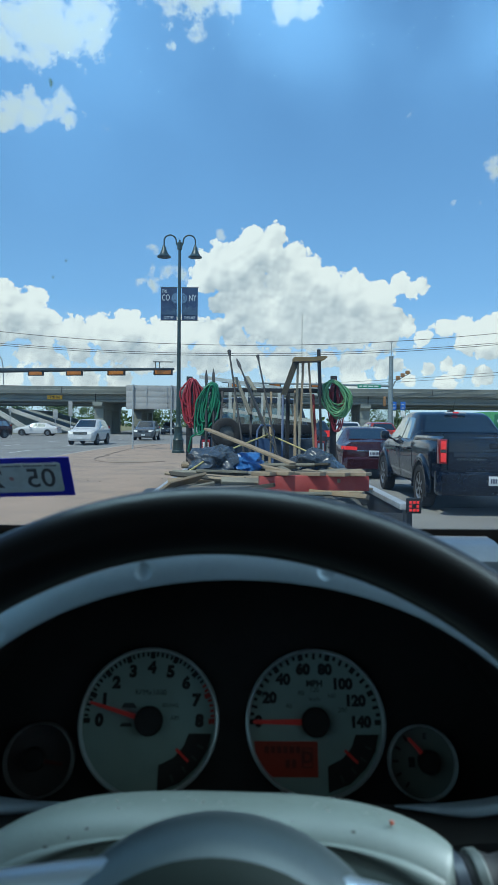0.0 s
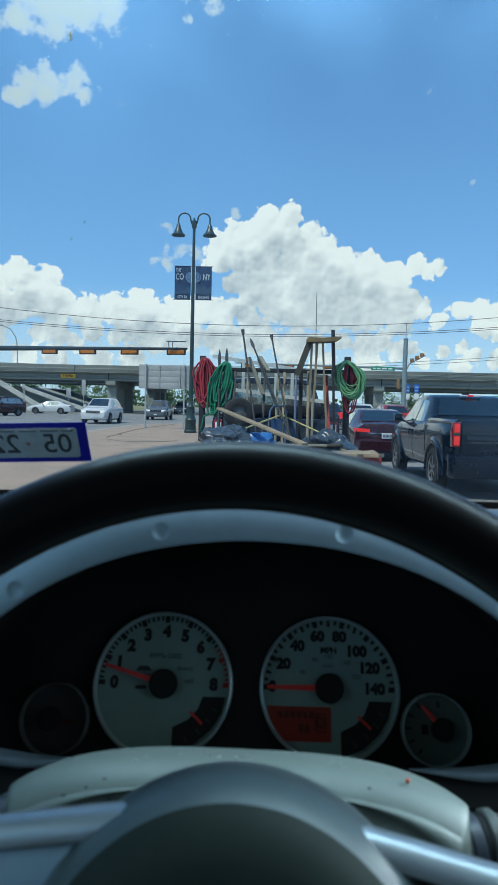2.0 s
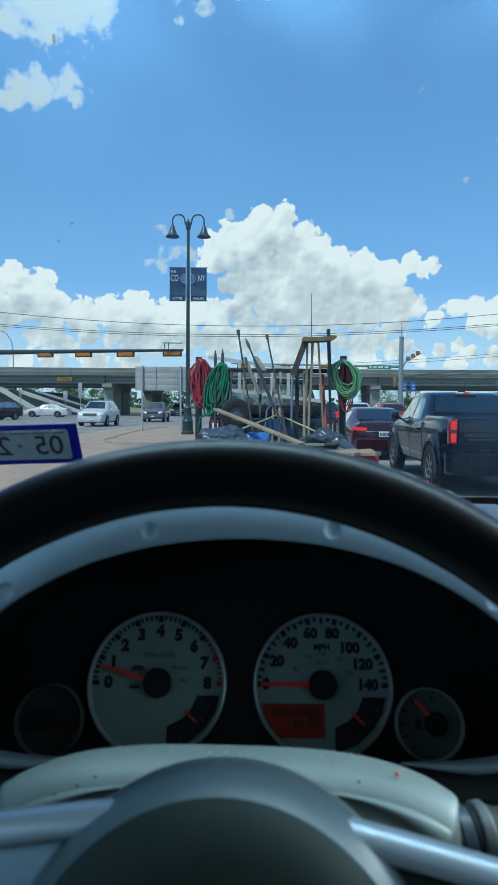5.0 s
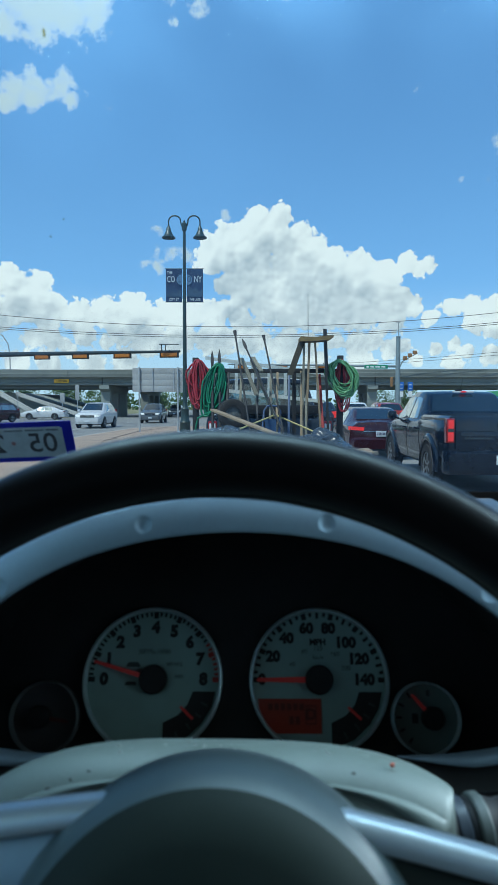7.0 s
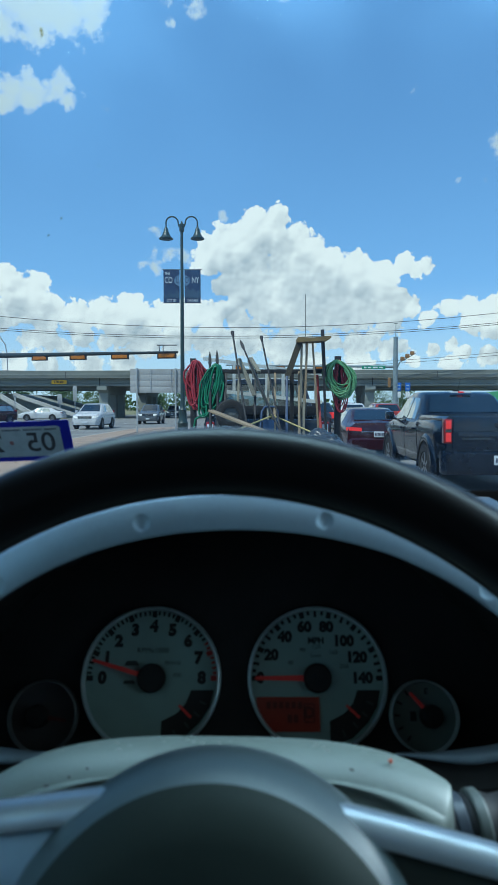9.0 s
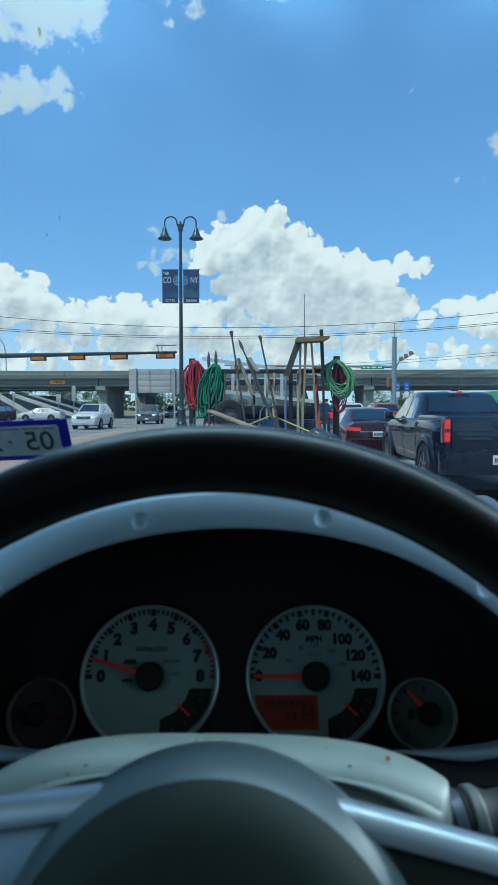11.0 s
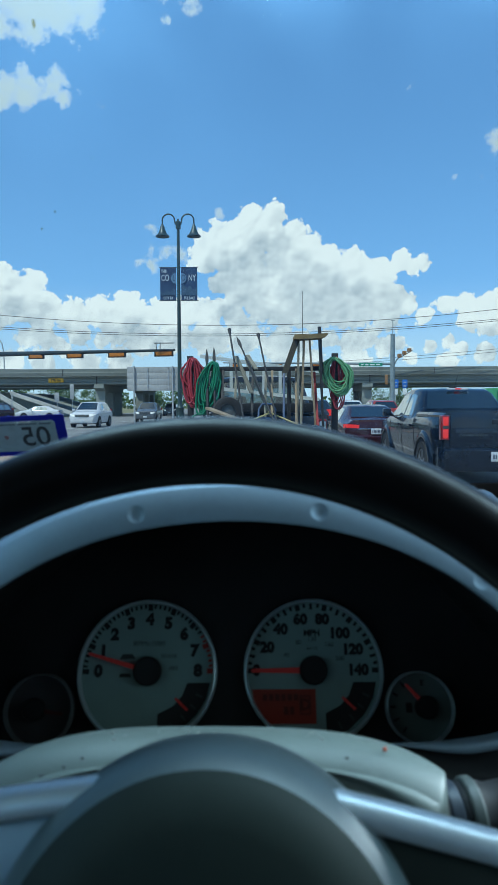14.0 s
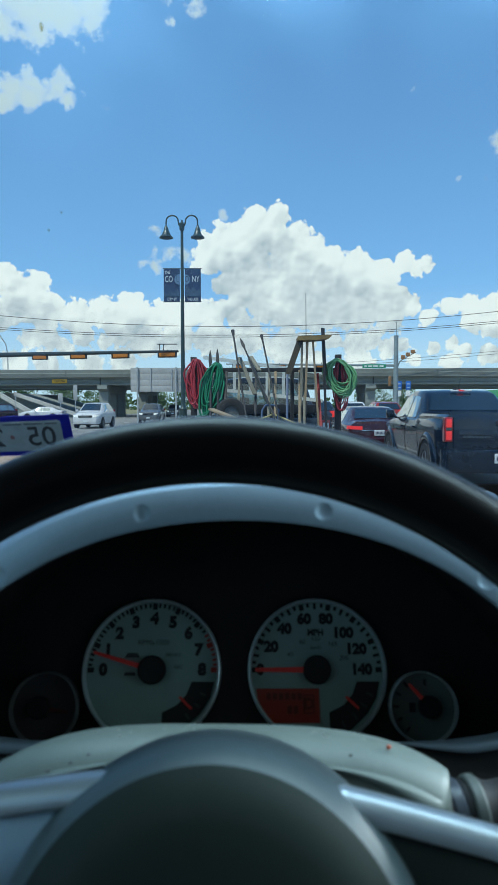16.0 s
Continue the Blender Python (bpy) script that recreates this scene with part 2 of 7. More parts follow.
def pane_glass(name, tint=(0.93, 0.97, 0.97), gloss=0.05, dust=0.0):
    m = bpy.data.materials.new(name)
    m.use_nodes = True
    t = m.node_tree
    t.nodes.clear()
    out = t.nodes.new("ShaderNodeOutputMaterial")
    a = add(t, "ShaderNodeBsdfTransparent", ((0, (*tint, 1)),))
    b = add(t, "ShaderNodeBsdfGlossy", (("Roughness", 0.02),))
    mix = add(t, "ShaderNodeMixShader", ((0, gloss), (1, a.outputs[0]), (2, b.outputs[0])))
    # dust: bluish translucent film that imitates the haze of a reflected dash
    if dust:
        co = t.nodes.new("ShaderNodeTexCoord").outputs["Object"]
        n = add(t, "ShaderNodeTexNoise", (("Vector", co), ("Scale", 7.0), ("Detail", 6.0))).outputs["Fac"]
        film = add(t, "ShaderNodeBsdfTranslucent", ((0, (0.45, 0.72, 1.0, 1)),))
        k = mth(t, "MULTIPLY", smooth(t, n, 0.25, 0.80), dust)
        mix = add(t, "ShaderNodeMixShader", ((0, k), (1, mix.outputs[0]), (2, film.outputs[0])))
    t.links.new(mix.outputs[0], out.inputs[0])
    return m


M = {}
M["leather"] = surf("black_leather", (0.003, 0.003, 0.004), 0.36, grain=900, bump=0.06, depth=0.0003, var=0.08, scale=25, spec=0.14, rvar=0.03)
M["leather"].node_tree.nodes["Principled BSDF"].inputs["Sheen Weight"].default_value = 0.5
M["leather"].node_tree.nodes["Principled BSDF"].inputs["Sheen Tint"].default_value = (0.66, 0.82, 1.0, 1)
M["leather"].node_tree.nodes["Principled BSDF"].inputs["Sheen Roughness"].default_value = 0.16
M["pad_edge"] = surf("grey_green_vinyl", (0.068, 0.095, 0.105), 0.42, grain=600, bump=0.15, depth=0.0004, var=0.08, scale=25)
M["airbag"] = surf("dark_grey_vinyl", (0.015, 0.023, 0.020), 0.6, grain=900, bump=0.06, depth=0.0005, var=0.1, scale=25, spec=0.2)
M["shroud"] = surf("grey_plastic", (0.118, 0.146, 0.136), 0.5, grain=600, bump=0.25, depth=0.0005, var=0.10, scale=30)
M["grime"] = surf("dried_grime", (0.02, 0.018, 0.015), 0.9, bump=0)
M["orange_speck"] = surf("orange_speck", (0.55, 0.10, 0.05), 0.6, bump=0)
M["splat"] = pane_glass("dried_insect_film", (0.74, 0.70, 0.52), 0.0)
M["scuff"] = surf("pale_scuff", (0.34, 0.36, 0.33), 0.7, bump=0)
M["black_plastic"] = surf("black_plastic", (0.017, 0.018, 0.020), 0.6, grain=500, bump=0.2, depth=0.0005, var=0.1, scale=30, spec=0.2)
M["rubber"] = surf("black_rubber", (0.003, 0.003, 0.0035), 0.8, bump=0, var=0.1, spec=0.08)
M["dash"] = surf("dash_vinyl", (0.22, 0.25, 0.29), 0.35, grain=400, bump=0.35, depth=0.0006, var=0.12, scale=20)
M["silver"] = surf("satin_silver_paint", (0.29, 0.38, 0.475), 0.54, metal=0.5, grain=300, bump=0.05, depth=0.0003, var=0.06, scale=30, rvar=0.05)
M["spoke"] = surf("polished_silver_spoke", (0.45, 0.52, 0.58), 0.38, metal=0.6, bump=0, var=0.05, scale=30, rvar=0.04)
M["ring"] = surf("bright_ring", (0.55, 0.64, 0.68), 0.35, metal=0.35, bump=0, var=0.05, scale=40)
# duller copy of the ring: the temperature dial's shadow put into its colour
M["shaded_ring"] = surf("shaded_ring", (0.13, 0.14, 0.145), 0.4, bump=0, var=0.05, scale=40)
M["dial"] = surf("dial_face", (0.21, 0.305, 0.295), 0.6, bump=0.05, var=0.05, scale=60, depth=0.0003)
# fuel dial face: the dial colour darkened for the shade on it
M["dial_shaded"] = surf("shaded_dial_face", (0.10, 0.135, 0.13), 0.6, bump=0.05, var=0.05, scale=60, depth=0.0003)
M["collar"] = surf("blue_black_collar", (0.035, 0.045, 0.062), 0.4, grain=500, bump=0.1, depth=0.0004, var=0.1, scale=40)
M["collar_grey"] = surf("dull_grey_collar", (0.065, 0.078, 0.076), 0.5, grain=500, bump=0.1, depth=0.0004, var=0.1, scale=40)
# temperature dial face: a white dial's deep shadow put into the colour
M["dial_deep_shade"] = surf("deep_shade_dial_face", (0.040, 0.038, 0.040), 0.6, bump=0.05, var=0.05, scale=60, depth=0.0003)
M["print"] = surf("black_print", (0.006, 0.006, 0.007), 0.7, bump=0, var=0.05)
M["print_grey"] = surf("grey_print", (0.030, 0.040, 0.040), 0.7, bump=0, var=0.05)
M["print_red"] = surf("red_print", (0.35, 0.02, 0.015), 0.6, bump=0, var=0.05)
M["needle"] = glow("needle_red", (1.0, 0.06, 0.04), 0.014, (0.48, 0.03, 0.03))
# darker copy of the needle for the shadowed temperature dial
M["needle_shaded"] = surf("shaded_needle_red", (0.07, 0.008, 0.008), 0.6, bump=0, var=0.05)
M["lcd"] = glow("orange_display", (0.75, 0.06, 0.02), 0.010, (0.09, 0.010, 0.005))
M["lcd_ink"] = surf("display_ink", (0.045, 0.005, 0.003), 0.6, bump=0, var=0.05)
M["headliner"] = surf("grey_headliner", (0.20, 0.20, 0.19), 0.9, grain=300, bump=0.2, depth=0.001)
M["trim_grey"] = surf("grey_door_trim", (0.045, 0.048, 0.05), 0.6, grain=300, bump=0.2, depth=0.001)
# last value: dash reflection put into the glass as a faint dust film
M["screen"] = pane_glass("windscreen_glass", (0.94, 0.98, 0.98), 0.010, 0.022)
M["side_glass"] = pane_glass("side_window_glass", (0.72, 0.90, 0.86), 0.06)
M["sticker_blue"] = surf("sticker_blue", (0.006, 0.009, 0.36), 0.5, bump=0.05, var=0.12, scale=80)
M["sticker_white"] = surf("sticker_pale", (0.38, 0.44, 0.50), 0.5, bump=0.05, var=0.12, scale=90)
M["faded_red"] = surf("faded_red_ink", (0.33, 0.17, 0.19), 0.6, bump=0, var=0.1)
M["sticker_print"] = surf("sticker_small_print", (0.16, 0.19, 0.24), 0.6, bump=0, var=0.3, scale=400)
M["sticker_ink"] = surf("sticker_ink", (0.05, 0.055, 0.07), 0.6, bump=0, var=0.05)


# ---- mesh helpers ----
def link(name, bm, material, parent=None, label="", smooth_angle=None, kind=""):
    me = bpy.data.meshes.new(name)
    bmesh.ops.recalc_face_normals(bm, faces=bm.faces)
    bm.to_mesh(me)
    bm.free()
    me.materials.append(material)
    if smooth_angle is not None:
        me.shade_smooth()
        me.set_sharp_from_angle(angle=radians(smooth_angle))
    ob = new(name, me)
    if parent is not None:
        ob.parent = parent
    if label or kind:
        tagged(ob, label, kind=kind)
    return ob


def part(name, bm, material, parent, label="", smooth_angle=35):
    return link(name, bm, material, parent, label, smooth_angle)


def thing(name, label, category, m=None, group="", kind=""):
    ob = tagged(new(name), label, category, group, kind)
    ob.empty_display_size = 0.1
    if m is not None:
        ob.matrix_world = m
    return ob


def box(bm, lo, hi, m=None, bevel=0.0):
    c = [(a + b) / 2 for a, b in zip(lo, hi)]
    s = [abs(b - a) for a, b in zip(lo, hi)]
    r = bmesh.ops.create_cube(bm, size=1, matrix=(m or Matrix()) @ Matrix.Translation(c) @ Matrix.Diagonal((*s, 1)))
    if bevel:
        e = list({e for v in r["verts"] for e in v.link_edges})
        bmesh.ops.bevel(bm, geom=e, offset=bevel, segments=2, affect="EDGES", profile=0.6)
    return r["verts"]


def rod(bm, a, b, r, r2=None, n=10, cap=True):
    a, b = Vector(a), Vector(b)
    d = b - a
    q = d.to_track_quat("Z", "Y").to_matrix().to_4x4()
    bmesh.ops.create_cone(bm, cap_ends=cap, segments=n, radius1=r, radius2=r if r2 is None else r2, depth=d.length,
                          matrix=Matrix.Translation((a + b) / 2) @ q)


def lathe(bm, prof, n=48, m=None, closed=False):
    """Turns (radius, height) pairs round the local z axis."""
    rings = []
    m = m or Matrix()
    for r, z in prof:
        rings.append([bm.verts.new(m @ Vector((max(r, 1e-5) * math.cos(2 * math.pi * i / n), max(r, 1e-5) * math.sin(2 * math.pi * i / n), z))) for i in range(n)])
    for a, b in zip(rings, rings[1:] + ([rings[0]] if closed else [])):
        for i in range(n):
            bm.faces.new((a[i], a[(i + 1) % n], b[(i + 1) % n], b[i]))


def loft(bm, rings, close=True, caps=True):
    """Skins rings of equally many points."""
    vs = [[bm.verts.new(p) for p in r] for r in rings]
    n = len(vs[0])
    for a, b in zip(vs, vs[1:]):
        for i in range(n if close else n - 1):
            bm.faces.new((a[i], a[(i + 1) % n], b[(i + 1) % n], b[i]))
    if caps and close:
        bm.faces.new(vs[0])
        bm.faces.new(list(reversed(vs[-1])))
    return vs


def tube(bm, pts, r, n=8, close=False):
    """A round bar of radius r along points."""
    pts = [Vector(p) for p in pts]
    rings = []
    up = Vector((0, 0, 1))
    for i, p in enumerate(pts):
        if close:
            d = pts[(i + 1) % len(pts)] - pts[i - 1]
        else:
            d = pts[min(i + 1, len(pts) - 1)] - pts[max(i - 1, 0)]
        d.normalize()
        s = d.cross(up)
        if s.length < 1e-3:
            s = d.cross(Vector((1, 0, 0)))
        s.normalize()
        w = s.cross(d)
        up = w
        rings.append([p + (s * math.cos(a) + w * math.sin(a)) * r for a in (2 * math.pi * k / n for k in range(n))])
    if close:
        rings.append(rings[0])
    loft(bm, rings, True, not close)


def prism(bm, outline, z0, z1, m=None):
    """A flat outline in x and y with a thickness."""
    m = m or Matrix()
    loft(bm, [[m @ Vector((x, y, z)) for x, y in outline] for z in (z0, z1)])


def arc(r, a0, a1, n, c=(0, 0)):
    return [(c[0] + r * math.cos(radians(a0 + (a1 - a0) * i / n)), c[1] + r * math.sin(radians(a0 + (a1 - a0) * i / n))) for i in range(n + 1)]


def words(bm, text, size, m, depth=0.0, bold=0.0):
    """Adds lettering of the built-in font, centred on the local origin, to a bmesh."""
    cu = bpy.data.curves.new("words", "FONT")
    cu.body, cu.size, cu.align_x, cu.align_y, cu.extrude, cu.offset = text, size, "CENTER", "CENTER", depth, bold
    cu.resolution_u = 3
    ob = bpy.data.objects.new("words", cu)
    scene.collection.objects.link(ob)
    me = bpy.data.meshes.new_from_object(ob.evaluated_get(bpy.context.evaluated_depsgraph_get()))
    one = bmesh.new()
    one.from_mesh(me)
    bmesh.ops.remove_doubles(one, verts=one.verts, dist=size * 0.0002)
    one.to_mesh(me)
    one.free()
    me.transform(m)
    bm.from_mesh(me)
    bpy.data.objects.remove(ob)
    bpy.data.curves.remove(cu)
    bpy.data.meshes.remove(me)


def axes(origin, x, y, z):
    return Matrix(((x[0], y[0], z[0], origin[0]), (x[1], y[1], z[1], origin[1]), (x[2], y[2], z[2], origin[2]), (0, 0, 0, 1)))


# ---- the car that carries the camera: cabin ----
SCREEN = lambda z: 0.588 - (z - 1.365) * 0.5      # the windscreen's plane


def cabin():
    bm = bmesh.new()
    box(bm, (-0.72, -1.9, 1.80), (1.12, 0.365, 1.86), bevel=0.01)
    tagged(link("ceiling", bm, M["headliner"]), "pale grey cloth headliner over the seats", "ceiling", kind="structure")
    for name, x0, x1 in (("wall_left", -0.72, -0.64), ("wall_right", 1.04, 1.12)):
        bm = bmesh.new()
        box(bm, (x0, -1.9, 0.45), (x1, 0.70, 1.30), bevel=0.01)
        for y in (-0.62, -1.88):
            box(bm, (x0, y, 1.302), (x1, y + 0.10, 1.798))
        tagged(link(name, bm, M["trim_grey"]), "grey door trim below the open side window", "door trim", kind="structure")
    # unseen rear, closed up to the ceiling to keep back light out
    bm = bmesh.new()
    box(bm, (-0.64, -1.9, 0.45), (1.04, -1.82, 1.798), bevel=0.01)
    tagged(link("wall_rear", bm, M["trim_grey"]), "grey tailgate trim carried up to the roof against back light", "wall", kind="structure")
    bm = bmesh.new()
    box(bm, (-0.64, -1.82, 0.45), (1.04, 0.95, 0.50))
    tagged(link("floor", bm, M["trim_grey"]), "dark grey carpet on the cabin floor", "floor", kind="structure")
    for name, x in (("pillar_left", -0.68), ("pillar_right", 1.08)):
        bm = bmesh.new()
        rod(bm, (x, SCREEN(1.34), 1.31), (x, 0.36, 1.81), 0.045, n=14)
        tagged(link(name, bm, M["trim_grey"], smooth_angle=40), "grey windscreen pillar", "pillar", kind="structure")
    bm = bmesh.new()
    s = [(-0.64, SCREEN(1.371), 1.371), (1.04, SCREEN(1.371), 1.371), (1.04, SCREEN(1.80), 1.80), (-0.64, SCREEN(1.80), 1.80)]
    loft(bm, [s, [(x, y + 0.004, z + 0.004) for x, y, z in s]])
    w = tagged(link("window_1", bm, M["screen"]), "clear raked windscreen glass", "windscreen", kind="structure")
    w.visible_shadow = False
    top = bpy.data.lights.new("sky_light", "AREA")
    top.shape, top.size, top.size_y, top.energy, top.color = "RECTANGLE", 1.15, 0.10, SCREEN_LIGHT * 1.15, (0.62, 0.86, 1.0)
    o = new("sky_light", top)
    o.matrix_world = look((0.30, SCREEN(1.755) - 0.012, 1.755), (0.20, SCREEN(1.755) - 0.5, 1.40))
    front = bpy.data.lights.new("sky_light", "AREA")
    front.shape, front.size, front.size_y, front.energy, front.color = "RECTANGLE", 0.46, 0.30, SCREEN_LIGHT * 4.0, (0.80, 0.93, 1.0)
    o = new("sky_light", front)
    o.matrix_world = look((0.76, SCREEN(1.57) - 0.014, 1.57), (0.76, SCREEN(1.57) - 1.014, 1.07))
    for i, (x, side) in enumerate(((-0.68, 1), (1.08, -1))):
        bm = bmesh.new()
        box(bm, (x - 0.002, -0.515, 1.302), (x + 0.002, 0.30, 1.798))
        g = tagged(link("window_%d" % (i + 2), bm, M["side_glass"]), "green-tinted side window glass", "window", kind="structure")
        g.visible_shadow = False
        lamp = bpy.data.lights.new("sky_light", "AREA")
        lamp.shape, lamp.size, lamp.size_y, lamp.energy, lamp.color = "RECTANGLE", 0.62, 0.46, CABIN_LIGHT * (0.7 if side > 0 else 2.2), (0.72, 0.94, 1.0)
        o = new("sky_light", lamp)
        o.matrix_world = look((x + 0.02 * side, -0.18, 1.55), (x + side, -0.18, 1.50))


def dashboard():
    d = thing("dashboard", "dark vinyl dashboard under the windscreen", "dashboard")
    # shell: section in y and z, run across the car
    sec = [(0.50, 0.62), (0.42, 0.80), (0.40, 1.05), (0.405, 1.30), (0.42, 1.345), (0.45, 1.358), (0.50, 1.362), (0.578, 1.3615), (0.60, 1.30), (0.90, 1.10), (0.90, 0.60)]
    bm = bmesh.new()
    loft(bm, [[(x, y, z) for y, z in sec] for x in (0.215, 0.6, 1.038)])
    part("dash_top", bm, M["dash"], d, "blue-grey vinyl dash top")
    bm = bmesh.new()
    pad = [(0.538, 1.325), (0.536, 1.356), (0.545, 1.3660), (0.558, 1.3692), (0.578, 1.3700), (0.585, 1.325)]
    loft(bm, [[(x, y, z) for y, z in pad] for x in (0.085, 0.15, 0.2145)])
    part("dash_pad", bm, M["dash"], d, "blue-grey vinyl pad")
    bm = bmesh.new()
    low = [(0.52, 0.62), (0.45, 0.80), (0.43, 1.00), (0.43, 1.10), (0.50, 1.16), (0.90, 1.10), (0.90, 0.60)]
    loft(bm, [[(x, y, z) for y, z in low] for x in (-0.638, -0.2, 0.213)])
    part("lower_panel", bm, M["dash"], d)
    bm = bmesh.new()
    loft(bm, [[(x, y, z) for y, z in sec] for x in (-0.638, -0.4, -0.243)])
    part("dash_top", bm, M["dash"], d)
    bm = bmesh.new()
    box(bm, (-0.638, 0.580, 1.345), (1.038, 0.586, 1.3755), bevel=0.002)
    part("gasket", bm, M["rubber"], d, "black rubber windscreen gasket")
    return d


# ---- instrument cluster ----
TILT = radians(23.1)
DIALS = axes((-0.0106, 0.46, 1.2542), (1, 0, 0), (0, math.sin(TILT), math.cos(TILT)), (0, -math.cos(TILT), math.sin(TILT)))


def crest(x):
    """Height of the hood's inner edge above a place across the car."""
    u = x + 0.006
    return 1.3808 - 1.8 * u * u - 28 * u ** 4


def dial(parent, name, cx, cy, r, face_mat, label):
    g = new(name)
    g.parent = parent
    g.location = (cx, cy, 0)
    tagged(g, label)
    bm = bmesh.new()
    lathe(bm, [(r * 0.955, -0.006), (r * 0.940, 0.0010), (r * 0.960, 0.0040), (r * 0.985, 0.0032), (r, 0.0), (r * 1.0, -0.006)], 96)
    part("ring", bm, M["ring"] if face_mat is not M["dial_deep_shade"] else M["shaded_ring"], g, "bright silver ring" if face_mat is not M["dial_deep_shade"] else "ring darkened as if in shadow")
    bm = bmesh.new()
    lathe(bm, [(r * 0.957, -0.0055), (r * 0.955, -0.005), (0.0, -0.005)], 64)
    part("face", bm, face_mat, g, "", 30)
    return g


def on_dial(r, a, z=-0.0048):
    return Vector((r * math.cos(radians(a)), r * math.sin(radians(a)), z))


def tick(bm, r0, r1, a, w, z=-0.0046):
    c, s = math.cos(radians(a)), math.sin(radians(a))
    o = [(r0, -w / 2), (r1, -w / 2), (r1, w / 2), (r0, w / 2)]
    prism(bm, [(u * c - v * s, u * s + v * c) for u, v in o], z - 0.0003, z)


def pointer(g, a, r0, r1, w, hub, off=0.0):
    bm = bmesh.new()
    c, s = math.cos(radians(a)), math.sin(radians(a))
    o = [(r0, -w / 2), (r1, -w / 3.4), (r1 + 0.001, 0), (r1, w / 3.4), (r0, w / 2)]
    prism(bm, [(off + u * c - v * s, u * s + v * c) for u, v in o], -0.0015, -0.0005)
    part("needle", bm, M["needle"] if a > 0 else M["needle_shaded"], g, "orange-red needle")
    bm = bmesh.new()
    lathe(bm, [(hub, -0.005), (hub, 0.001), (hub * 0.85, 0.003), (0, 0.0035)], 40, Matrix.Translation((off, 0, 0)))
    part("hub_cap", bm, M["black_plastic"], g, "black hub cap")


def sub_gauge(g, r):
    bm = bmesh.new()
    o = [(0.895 * r, -0.16 * r), (0.84 * r, -0.38 * r), (0.70 * r, -0.59 * r), (0.47 * r, -0.79 * r), (0.16 * r, -0.90 * r),
         (0.16 * r, -0.57 * r), (0.37 * r, -0.47 * r), (0.50 * r, -0.33 * r), (0.57 * r, -0.16 * r)]
    prism(bm, o, -0.0049, -0.0044)
    part("small_scale", bm, M["print"], g, "black quarter scale")
    for a in (-24, -36, -50, -64):
        bm = bmesh.new()
        tick(bm, r * 0.76, r * 0.86, a, 0.0016, -0.0040)
        part("scale_mark", bm, M["print_grey"], g)
    bm = bmesh.new()
    tick(bm, r * 0.54, r * 0.78, -42, 0.0018, -0.0036)
    part("small_needle", bm, M["needle"], g, "short red needle")


